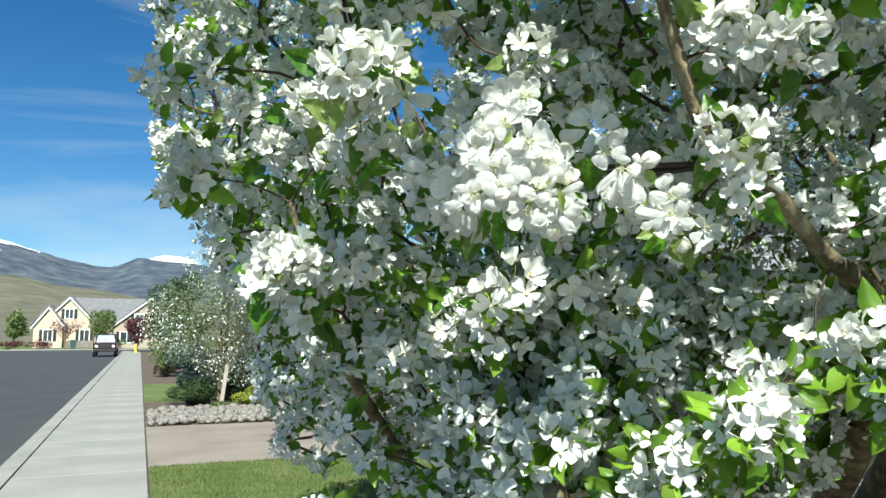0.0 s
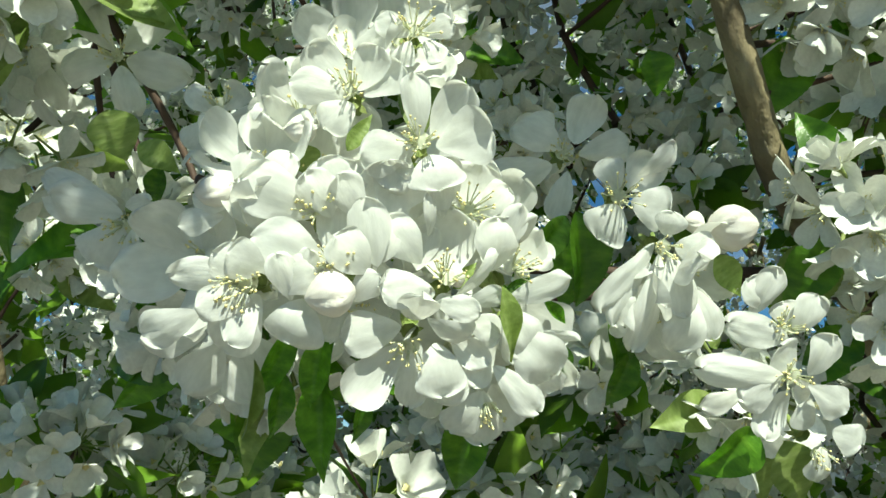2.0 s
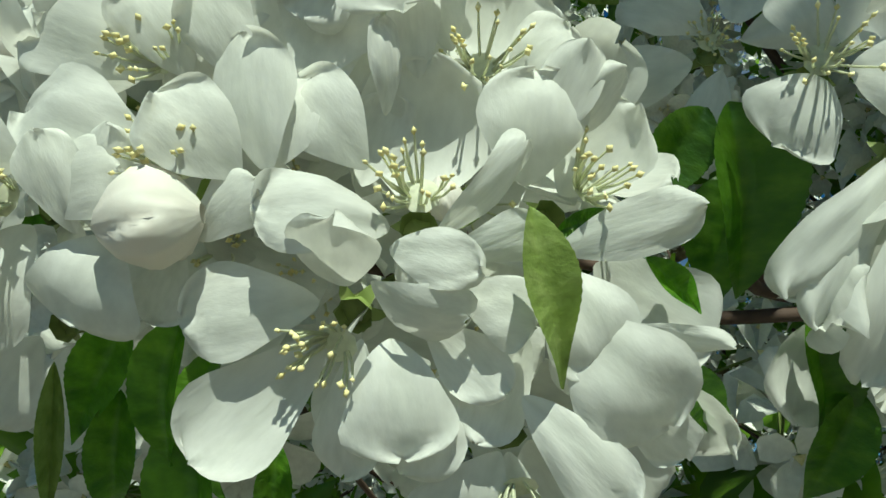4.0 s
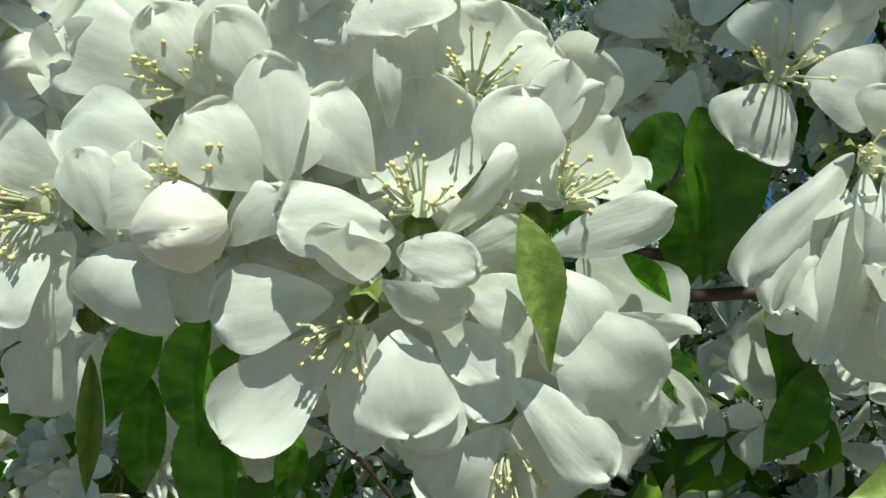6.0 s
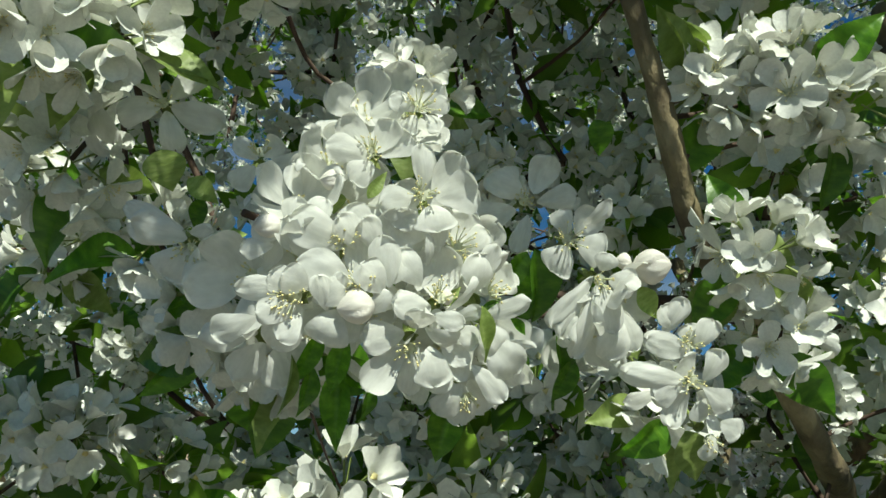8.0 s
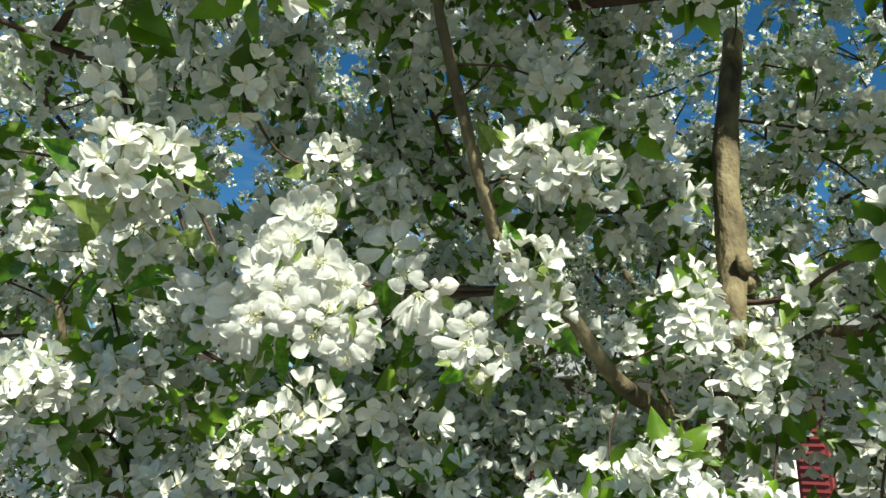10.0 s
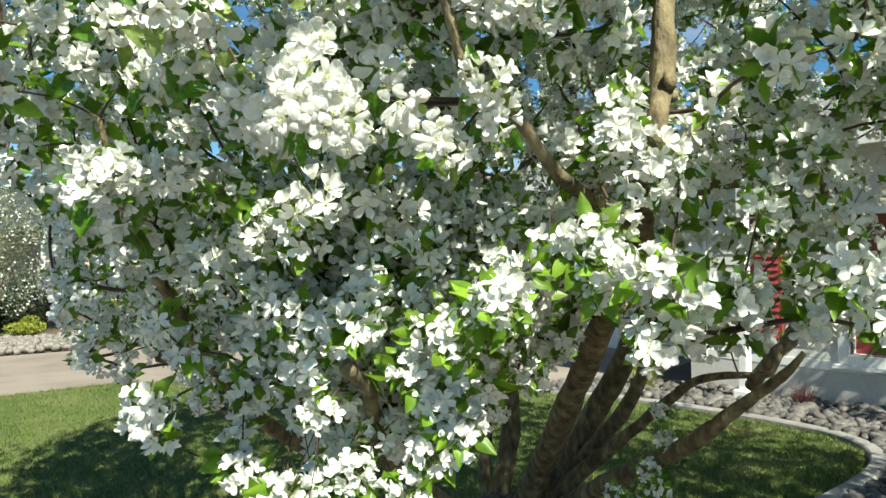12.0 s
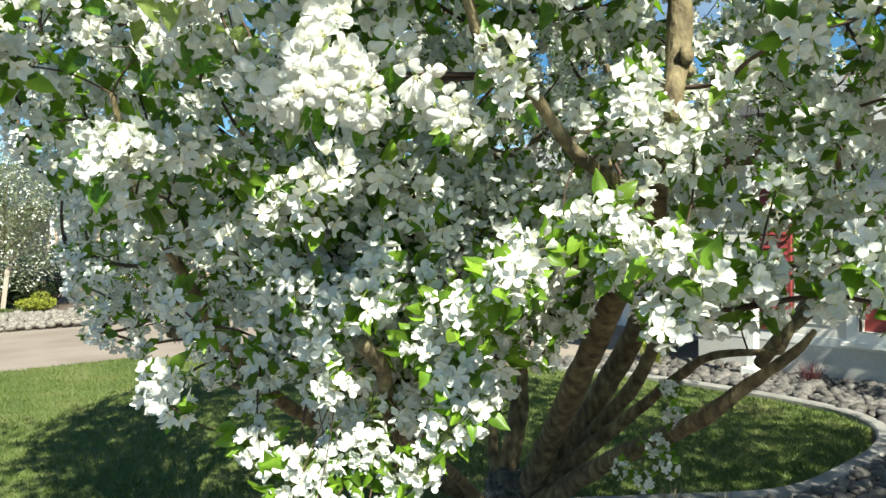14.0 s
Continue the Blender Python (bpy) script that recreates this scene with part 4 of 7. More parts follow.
for line in thick[:280]:
    v, q, t = tube_arrays(line, 8, 0.15)
    put("bough", np_mesh("bough", v, [q, t], [BARK]), tree)
v, q, t = join_arrays(thin)
put("twig", np_mesh("twig", v, [q], [TWIG]), tree)["kind"] = "stuff"
all_nodes = np.hstack([spots, np.r_[wood_r, radius[n0:]][:, None]])

# ---- the near boughs: every blossom a part of its own
STAMENS = [stamens_mesh(rng, 18 + 2 * k, 0.0075 + 0.0006 * k, 36 + 7 * k) for k in range(4)]


def blossom_mesh(lod, elev, r):
    v, q, t = join_arrays([(v, f, np.zeros((0, 3), int)) for v, f in flower_petals(lod, 0.0245, elev, r, 7)])
    stalk = tube_arrays([(0.004, 0, -0.024, 0.0007), (0.0015, 0, -0.012, 0.0008), (0, 0, -0.004, 0.0014), (0, 0, 0.0005, 0.0024)], 5, cap=False)
    n = len(v)
    return np_mesh("blossom", np.vstack([v, stalk[0]]), [np.vstack([q, stalk[1] + n])], [PETAL, STALK], [0] * len(q) + [1] * len(stalk[1]))


BLOSSOMS = [blossom_mesh(3, e, rng) for e in (16, 24, 30, 36, 42, 48, 54, 60, 68, 78)]


def near_petal_arrays(r, seed):
    """A broad petal along +x, one long and one wide, domed towards +z, with a frilled rim and fine folds."""
    us, nv = np.array([0, 0.04, 0.1, 0.18, 0.28, 0.39, 0.5, 0.61, 0.71, 0.8, 0.875, 0.93, 0.965, 0.987, 1.0]), 15
    vs = np.sin(np.linspace(-1, 1, nv) * np.pi / 2)
    U, V = np.meshgrid(us, vs, indexing="ij")
    half = 0.5 * (U**r.uniform(0.62, 0.85)) * np.sqrt(np.clip(1.002 - U**r.uniform(2.5, 4.2), 0, None)) / 0.68 + 0.02
    bow, cup, hook = r.uniform(0.10, 0.24), r.uniform(0.16, 0.40), r.uniform(-0.35, 0.5)
    ph = r.uniform(0, 6.28, 4)
    x = U - 0.02 * r.uniform(0, 1) * np.exp(-((V / 0.45) ** 2)) * U**6 + 0.012 * np.sin(7 * V + ph[2]) * U**5
    y = V * half * (1 + 0.05 * np.sin(9 * U + ph[3])) + r.normal(0, 0.05) * U**2
    z = bow * np.sin(np.pi * np.clip(U, 0, 1)) ** 0.9 - cup * half * V**2 * U - hook * np.clip(U - 0.6, 0, 1) ** 2
    rim = U**2 * np.abs(V) ** 3 + U**8
    z = z - r.uniform(0.02, 0.05) * np.exp(-((V / 0.16) ** 2)) * U * (1 - 0.6 * U)
    z = z + rim * (0.07 * np.sin(6 * U + 3 * V + ph[0]) + 0.05 * np.sin(12 * U * np.sign(V) + 6 * V + ph[1]))
    v = np.stack([x, y, z], -1).reshape(-1, 3)
    for k in range(len(v)):
        a, b = v[k, 0], v[k, 1]
        v[k, 2] += 0.04 * noise.noise(Vector((a * 3.2, b * 4.5, 3.7 * seed))) + 0.018 * min(1, 3 * a) * noise.noise(Vector((a * 6, b * 11, 3.7 * seed)))
    n = len(us)
    i, j = np.meshgrid(np.arange(n - 1), np.arange(nv - 1), indexing="ij")
    f = np.stack([i * nv + j, (i + 1) * nv + j, (i + 1) * nv + j + 1, i * nv + j + 1], -1).reshape(-1, 4)
    return v, f


PETAL_MESHES = []
for k in range(20):
    v, f = near_petal_arrays(rng, k)
    PETAL_MESHES.append(np_mesh("petal", v, [f], [PETAL_NEAR]))
LEAF_MESHES = []
for k in range(9):
    v, f = leaf_arrays(41, 9, 1.0, 0.5, rng.uniform(14, 36), rng.uniform(5, 50), rng)
    LEAF_MESHES.append(np_mesh("leaf", v, [f], [LEAF if k < 6 else YOUNG]))
v, f = bud_arrays(1.0, rng)
BUD_MESH = np_mesh("bud", v, [f], [BUD])
stalk = tube_arrays([(0.006, 0.0, -0.026, 0.0008), (0.002, 0, -0.013, 0.0009), (0, 0, -0.004, 0.0018), (0, 0, 0.001, 0.0032)], 7, cap=False)
sepals = []
for k in range(5):
    v, f = leaf_arrays(4, 3, 0.006, 0.0026, 10, 60, rng)
    c, s = math.cos(k * 1.2566), math.sin(k * 1.2566)
    sepals.append((v @ np.array([[c, s, 0], [-s, c, 0], [0, 0, 1]]) + (0, 0, -0.001), f, np.zeros((0, 3), int)))
v, q, t = join_arrays([stalk, *sepals])
CALYX = np_mesh("calyx", v, [q], [STALK])


def affine(turn, place, scale=1.0):
    m = Matrix([[*(turn[i] * scale), place[i]] for i in range(3)])
    return m.to_4x4() if len(m) == 3 and len(m[0]) == 3 else Matrix((*[tuple(row) for row in m], (0, 0, 0, 1)))


def petal_between(blossom, base, tip, width, face, dome, tilt=0.0):
    """A petal of a blossom from base to tip. dome: how far it bulges towards its face (below nought: away from it)."""
    base, x = np.array(base, float), np.array(tip, float) - base
    L = np.linalg.norm(x)
    x = x / L
    z = np.array(face, float) - x * (np.array(face) @ x)
    z /= np.linalg.norm(z)
    y = np.cross(z, x)
    c, s = math.cos(math.radians(tilt)), math.sin(math.radians(tilt))
    y, z = c * y + s * z, c * z - s * y
    m = affine(np.stack([x * L, y * width, z * L * dome * 1.0], 1), base)
    put("petal", PETAL_MESHES[int(rng.integers(0, len(PETAL_MESHES)))], blossom, m=blossom.matrix_basis.inverted() @ m)


def close_blossom(heart, face, stamens, petals):
    """A blossom of the nearest bunches. petals: foot and tip from the heart and breadth, in millimetres; dome; tilt in degrees."""
    heart, face = np.array(heart), np.array(face) / np.linalg.norm(face)
    ob = put("blossom", CALYX, tree, m=affine(turned(face, rng.uniform(0, 1.25)), heart + 0.010 * np.array(LEAN)))
    for bx, by, bz, tx, ty, tz, wide, dome, tilt in petals:
        petal_between(ob, heart + np.array((bx, by, bz)) / 1000, heart + np.array((tx, ty, tz)) / 1000, wide / 1000, np.array(TO_EYE) + 0.35 * face + 0.1 * sphere_way(rng), dome, tilt)
    if stamens:
        put("stamen_tuft", STAMENS[int(rng.integers(0, 4))], ob, "pale yellow stamens", affine(np.eye(3), (0, 0, 0.009)))


def backing_blossom(x, y, z, nx, ny, nz, length, elev):
    """A blossom deeper in the bunch: five petals round its face."""
    face = np.array([nx, ny, nz]) / np.linalg.norm((nx, ny, nz))
    turn = turned(face, rng.uniform(0, 6.28))
    heart = np.array((x, y, z)) + 0.006 * np.array(LEAN)
    ob = put("blossom", CALYX, tree, m=affine(turn, heart))
    for k in range(5):
        a, e = 1.2566 * k + rng.normal(0, 0.12), math.radians(elev + rng.normal(0, 9))
        way = turn @ np.array([math.cos(a) * math.cos(e), math.sin(a) * math.cos(e), math.sin(e)])
        inward = turn @ np.array([-math.cos(a) * math.sin(e), -math.sin(a) * math.sin(e), math.cos(e)])
        L = length * rng.uniform(0.88, 1.06)
        petal_between(ob, heart + way * 0.001, heart + way * L, L * rng.uniform(0.60, 0.80), inward, -rng.uniform(0.5, 1.0))
    put("stamen_tuft", STAMENS[int(rng.integers(0, 4))], ob, "pale yellow stamens")


# the way from the bunch to the open side, and into the tree
TO_EYE, LEAN = (-0.30, -0.88, -0.37), (0.30, 0.90, 0.30)
for row in SIDE_LEFT + FILL_LEFT + FILL_MIDDLE + FILL_RIGHT:
    backing_blossom(*row)

close_blossom((0.2800, 0.6085, 1.7531), (-0.32, -0.64, -0.70), 1, [(-1.9, 3.2, -3.4, -16.6, 10.3, -22.4, 14.8, -0.6, 0), (3.5, 3.4, -2.4, 5.5, 12.3, -21.8, 10.9, 0.5, 10), (6.7, -0.9, -2.8, 11.3, 1.5, -19.2, 16.4, 0.8, -10), (-3.7, 2.6, 1.7, -22.3, 7.0, -2.9, 15.1, 0.7, 15), (-1.8, -1.0, 3.6, -6.0, -14.3, 8.5, 13.5, 0.7, 0), (2.2, -3.6, 4.1, 14.8, -9.6, -1.4, 9.9, 0.8, 20), (13.9, 2.1, -4.3, 0.5, 13.1, -14.9, 12.8, 0.4, 0)])
close_blossom((0.2866, 0.6008, 1.7662), (-0.29, -0.95, 0.10), 1, [(0.8, 2.0, 2.6, -1.1, -2.9, 25.6, 24.3, -0.8, 0), (3.1, -0.3, -1.5, 12.2, -11.7, 10.6, 6.0, 0.5, 35), (-3.2, 1.6, -1.3, -22.5, 1.9, -4.1, 13.4, 1.0, 10), (-2.8, 1.6, -4.3, 8.0, -6.8, -8.2, 8.6, 0.7, 0), (5.3, 0.2, -4.3, 16.1, -9.3, -0.4, 7.6, 0.6, 20), (-7.5, 3.3, 8.1, -20.6, 4.0, 21.1, 14.1, 0.7, -10), (-7.4, 6.2, 6.6, -5.0, 2.4, 21.5, 10.5, -0.5, 0)])
close_blossom((0.3074, 0.5976, 1.7718), (0.17, -0.97, 0.17), 1, [(0.7, 0.7, 3.1, 9.7, -7.2, 17.6, 17.9, -0.7, 0), (-4.2, -2.1, 7.7, -1.9, -12.4, 22.1, 9.7, 0.6, -15), (-5.5, -0.5, 2.4, -9.5, -8.1, 17.6, 17.1, 0.7, 10), (-0.2, -3.3, 10.2, 4.4, -12.1, 19.6, 6.4, 0.5, 30), (0.5, 0.4, -6.5, 18.9, -10.6, 0.6, 9.8, 0.6, 10), (8.4, 3.4, -6.0, 31.0, 3.6, -14.6, 17.7, -0.5, 0), (14.1, 3.1, -14.6, 28.3, -3.6, -16.9, 4.4, 0.5, 30)])
close_blossom((0.3103, 0.5988, 1.7593), (0.26, -0.84, -0.48), 0, [(-2.7, -1.4, 2.5, 7.1, -2.3, -10.2, 13.8, 0.9, 0), (0.3, 1.2, -3.1, 16.8, -0.8, -17.8, 18.4, 1.0, 0), (12.6, 2.7, -12.6, 22.3, 3.2, -20.4, 10.0, 0.6, 20), (0.2, 3.2, 2.8, 10.0, 7.9, -12.2, 13.0, 0.5, 0)])
close_blossom((0.3067, 0.6079, 1.7382), (0.03, -0.49, -0.87), 1, [(-0.7, -4.7, 6.1, 15.5, -7.0, -7.8, 10.7, 0.6, -10), (3.5, 1.9, 1.1, 15.3, 6.2, -12.1, 17.0, -0.5, 0), (-0.4, -5.0, 14.5, -4.3, -0.5, -1.2, 10.6, -0.7, 0), (-0.5, 2.9, -1.0, -6.4, 11.5, -14.2, 15.5, 0.6, 0), (1.5, 4.3, -0.6, 6.2, 12.3, -17.1, 14.6, 0.5, 0)])
close_blossom((0.2952, 0.6042, 1.7575), (-0.09, -0.96, -0.26), 0, [(0.2, -1.3, 0.1, 9.8, -7.3, -3.2, 11.3, 1.0, -10), (-4.0, 2.0, -4.3, 7.6, -1.8, -14.3, 10.5, -0.7, 10), (2.0, 5.1, -10.5, -3.5, 8.5, -24.9, 14.8, 0.8, 0), (5.8, 4.6, -4.3, 15.4, 2.7, -6.6, 10.3, 0.5, 0), (-1.0, 0.8, 4.1, -9.3, 3.0, 4.8, 9.3, 0.5, 0)])
close_blossom((0.2557, 0.6083, 1.7681), (-0.52, -0.85, -0.02), 1, [(6.0, -3.2, 0.5, -7.7, -6.9, 8.2, 14.9, 0.9, 15), (9.6, -1.1, 3.5, 2.8, -5.6, 23.9, 14.6, 0.6, -10), (-5.3, 3.8, 2.8, -27.6, 8.8, 9.7, 17.9, 0.9, 0), (2.1, 2.7, -7.7, 7.8, -5.7, -0.2, 9.1, 0.6, 0), (11.4, -1.2, 5.3, 13.6, -4.5, 19.0, 11.9, 0.6, 0), (-2.0, 5.6, 4.1, -5.0, 0.9, 24.9, 12.1, -0.5, 0)])
close_blossom((0.2325, 0.6193, 1.7644), (-0.57, -0.76, -0.29), 1, [(9.1, -3.9, -5.2, 0.9, -9.8, 6.3, 9.0, 0.7, 10), (11.0, -3.6, -2.0, 10.2, -11.7, 9.3, 7.4, 0.6, 0), (13.8, -2.7, -3.6, 10.6, 0.8, -17.1, 19.0, 0.9, 0), (23.5, -3.1, -4.3, 20.8, 1.2, -14.8, 10.4, 0.7, 0), (1.6, 4.0, -2.5, -5.0, 15.3, -18.6, 16.2, 0.6, 0), (-2.2, 1.0, 1.8, -13.9, 2.1, 7.6, 12.4, 0.7, 0)])
close_blossom((0.2478, 0.6126, 1.7874), (-0.42, -0.90, -0.08), 1, [(1.2, 0.6, 0.3, -25.0, 5.7, 7.2, 19.0, 0.9, 0), (3.2, -1.6, -1.1, -8.3, -6.3, 9.9, 12.0, 0.7, 15), (2.1, 0.8, 1.8, 8.1, -6.6, 17.4, 13.4, 0.6, 0), (-4.5, 5.6, 0.6, -21.4, 11.7, 1.2, 12.7, 0.6, 0)])
close_blossom((0.2723, 0.6038, 1.7850), (-0.34, -0.94, 0.09), 0, [(-1.5, 1.6, 0.0, -8.7, -4.5, 19.3, 19.5, -0.8, 0), (8.1, -1.6, -2.0, 3.4, -8.7, 9.8, 5.3, 0.6, 25), (11.8, -4.3, 4.2, 6.8, -10.8, 20.1, 9.1, 0.6, 0), (-11.7, 5.2, 1.6, -23.5, -0.4, 12.4, 12.0, 0.7, 0), (1.4, 3.5, 1.5, 3.3, -2.1, 18.1, 12.6, -0.5, 0)])
close_blossom((0.2934, 0.5998, 1.7924), (-0.22, -0.97, -0.13), 1, [(1.2, 1.3, 1.3, 3.1, -4.4, 18.3, 17.5, -0.7, 0), (-4.3, 0.5, 4.4, -10.9, -3.9, 16.7, 9.9, 0.6, 0), (5.7, 0.1, 0.9, 13.4, -5.8, 11.7, 11.9, 0.6, 0), (-3.7, 3.4, -0.1, -12.9, 4.5, 6.5, 11.0, 0.6, 0)])
close_blossom((0.2557, 0.6075, 1.8286), (-0.53, -0.85, -0.04), 1, [(0.4, -0.9, 1.7, 2.9, -8.2, 15.9, 13.2, -0.6, 0), (-1.9, 0.3, 1.6, -17.5, 2.4, 13.7, 14.9, -0.6, 0), (-1.5, 0.8, -0.1, -21.1, 6.6, 2.5, 12.2, 0.6, 0), (-0.3, 1.2, -2.5, -9.5, 4.1, -12.0, 12.2, 0.6, 0), (2.6, -0.5, 0.6, 11.7, -8.7, 11.6, 14.2, -0.5, 0)])
close_blossom((0.2734, 0.5937, 1.8103), (-0.42, -0.89, -0.20), 1, [(-1.4, 0.1, 1.5, -8.1, -6.5, 19.9, 10.4, 0.6, 0), (2.0, -0.8, 2.2, 9.1, -12.3, 17.8, 14.3, -0.6, 0), (3.5, -1.6, -0.7, 17.7, -12.7, 4.9, 19.3, -0.7, 0), (2.6, -0.1, -3.1, 5.2, -1.2, -15.3, 18.3, 0.7, 0), (-2.2, 1.9, -1.7, -17.9, 9.2, -4.8, 15.1, 0.7, 0), (-3.5, 4.9, -1.6, -8.2, 9.1, -14.2, 13.5, 0.6, 0)])
close_blossom((0.2751, 0.6032, 1.8573), (-0.38, -0.91, -0.14), 1, [(-1.6, 1.0, -0.4, -13.7, 4.5, 3.8, 9.4, 0.6, 0), (-0.3, -0.4, 1.4, -2.0, -4.7, 13.7, 10.3, -0.6, 0), (2.5, -1.2, -0.3, 10.7, -7.6, 4.5, 9.4, 0.6, 0), (2.9, -0.7, -2.0, 9.1, -3.4, -9.2, 9.0, 0.6, 0), (-1.2, 1.6, -2.2, -3.6, 4.3, -11.4, 9.0, 0.6, 0)])
close_blossom((0.1945, 0.7243, 1.8871), (-0.46, -0.85, -0.25), 1, [(-1.9, 1.5, -1.2, -21.3, 10.3, -8.9, 15.4, 1.0, 0), (2.4, -0.8, -1.1, 27.2, -14.5, -8.8, 18.6, 1.0, 15), (0.6, -1.3, 2.3, 12.0, -12.6, 23.3, 16.8, -0.9, 0), (-2.6, 0.5, 2.2, -18.9, 2.4, 23.9, 17.5, 1.0, -15), (0.7, 1.1, -3.5, 7.5, -0.8, -24.9, 13.7, 0.9, 0)])
close_blossom((0.1632, 0.7614, 1.8964), (-0.63, -0.74, -0.25), 1, [(-2.5, 0.9, 1.1, -23.2, 10.0, 11.5, 18.6, 1.0, 0), (0.5, 0.8, -2.5, -6.0, 9.7, -27.0, 18.5, 1.0, 15), (2.8, -0.5, -2.4, 12.7, -0.5, -29.2, 18.5, 1.0, -10), (0.6, -0.4, 3.1, -5.4, -3.7, 27.1, 18.7, -0.9, 0), (-3.2, 2.3, -1.4, -28.0, 19.1, -9.7, 18.6, 1.0, 0)])
close_blossom((0.2258, 0.6618, 1.8380), (-0.38, -0.90, 0.20), 1, [(-1.4, 0.4, 0.9, -12.8, 3.4, 8.2, 9.1, 0.5, 0), (1.0, -1.4, 2.0, 5.5, -7.5, 10.8, 11.2, -0.6, 0), (2.5, -1.0, -0.9, 19.1, -13.7, 2.5, 8.5, 0.5, 20), (2.0, 0.1, -2.8, 18.8, -9.3, -10.3, 8.1, 0.5, 0), (-1.7, 1.8, -2.0, -8.9, 7.7, -12.8, 12.1, 0.6, 0)])
close_blossom((0.2000, 0.6643, 1.7929), (-0.26, -0.74, -0.62), 1, [(-1.8, 0.6, 0.8, -23.9, 9.2, 5.6, 15.8, 0.8, 0), (-1.1, 1.7, -2.6, -7.4, 9.2, -15.3, 17.2, 0.9, 0), (3.0, -0.5, -2.5, 4.2, 3.5, -22.4, 9.1, 0.6, 20), (4.0, -2.2, 0.2, 15.1, -7.1, -10.8, 9.9, 0.6, 0), (-1.5, -0.6, 3.4, 5.0, -10.1, 3.4, 7.3, 0.6, 0), (-3.2, 2.0, 5.0, -27.1, 11.1, 13.7, 10.0, 0.6, 0)])
close_blossom((0.2320, 0.6169, 1.7646), (-0.70, -0.56, -0.43), 1, [(0.8, -2.8, 2.7, -10.8, -1.4, 5.6, 13.9, 0.8, 0), (-1.4, 2.9, -5.2, -15.9, 8.3, -8.0, 11.6, 0.8, 10), (0.4, 2.1, -8.4, -6.6, 6.3, -18.1, 11.6, 0.7, 20), (3.7, -0.0, -1.8, 13.5, -8.4, 2.7, 12.5, 0.6, 0), (-4.1, 2.4, 2.4, -23.2, 14.0, 2.0, 11.0, 0.7, 0), (-12.5, 13.9, -8.6, -26.4, 24.4, -15.8, 12.7, 0.7, 0)])
close_blossom((0.2262, 0.6260, 1.7934), (-0.73, -0.68, 0.07), 0, [(0.3, 0.5, -1.6, -13.1, 4.5, 0.3, 13.4, 0.8, 0), (1.5, -0.8, 0.1, -1.4, -5.7, 12.5, 10.9, 0.6, 0), (6.4, -1.8, -0.9, 10.6, -11.2, 13.1, 11.8, 0.6, 0), (-3.1, 4.4, -6.5, -15.5, 9.0, -10.4, 9.2, 0.6, 0), (15.2, -4.3, -9.0, -2.8, -2.5, 3.8, 18.4, 0.9, 0)])
close_blossom((0.2527, 0.6114, 1.7944), (-0.44, -0.89, 0.13), 0, [(1.5, -0.8, 0.1, -7.6, -1.4, 10.0, 15.9, 0.7, 0), (14.9, -4.5, -5.4, 17.1, -12.1, 7.0, 18.5, -0.8, 0), (5.4, -1.0, -4.6, -9.0, 0.2, 2.3, 15.0, 0.7, 0), (6.9, -1.0, -0.5, 5.1, -5.1, 11.4, 13.6, 0.6, 0)])
close_blossom((0.2326, 0.6517, 1.7530), (-0.45, -0.64, -0.63), 0, [(0.8, 2.5, -1.2, -6.8, 14.2, -16.4, 16.7, 0.8, 0), (5.8, 0.5, -2.7, 12.6, 5.0, -19.1, 16.7, 0.8, 0), (-4.6, 4.1, 1.9, -22.8, 15.9, -0.2, 14.0, 0.8, 0), (9.7, -3.1, 0.8, 20.3, -3.3, -12.2, 12.8, 0.7, 0)])
close_blossom((0.3555, 0.5871, 1.8080), (-0.55, -0.80, -0.25), 1, [(0.3, -1.3, 2.7, 7.1, -10.0, 14.7, 16.1, -0.7, 0), (-1.1, 1.8, -2.8, -8.1, 8.0, -14.6, 18.5, 0.8, 0), (1.9, -0.6, -0.8, 14.4, -7.1, -4.4, 16.8, 0.7, 0), (-2.4, 1.2, 3.0, -9.7, 0.6, 13.7, 13.5, 0.6, 0), (2.5, -4.8, 8.2, 11.4, -16.3, 18.4, 9.2, 0.6, 15)])
close_blossom((0.3675, 0.5817, 1.7914), (-0.33, -0.84, -0.44), 1, [(-0.5, -0.8, 2.6, -1.2, -7.0, 9.4, 13.0, 0.6, 0), (3.5, -1.5, -0.8, 15.5, -9.2, -3.6, 14.0, 0.7, 0), (2.4, 0.2, -3.5, 8.7, 2.7, -26.1, 15.8, 0.8, 0), (-0.9, 2.0, -3.6, -2.9, 16.1, -37.5, 11.2, 0.6, 0), (13.5, 2.3, -16.7, 11.3, 9.5, -36.8, 17.0, 0.8, 0), (14.8, 0.8, -14.8, 23.4, 2.4, -32.6, 14.2, 0.8, 0), (-1.8, 3.1, 0.6, -15.9, 19.6, -23.4, 11.7, 0.7, 0), (-5.3, 7.6, -2.8, -9.2, 19.2, -28.2, 10.4, 0.7, 0)])
close_blossom((0.3653, 0.6268, 1.8448), (-0.55, -0.80, -0.25), 1, [(-2.5, 0.4, 2.1, -23.7, 8.0, 11.1, 17.3, 1.0, 0), (1.1, -2.5, 4.4, 6.4, -11.6, 25.3, 17.4, -0.9, 0), (1.3, 2.0, -6.5, -4.3, 7.0, -28.5, 12.3, 0.8, 0), (4.0, -2.2, 0.2, 21.9, -14.8, 7.3, 16.6, 1.0, 10), (-4.6, 5.4, -4.1, -27.3, 19.1, -10.8, 16.6, 1.0, -10), (-7.8, 4.5, 5.0, -14.1, 3.4, 18.4, 13.3, 0.8, 0)])
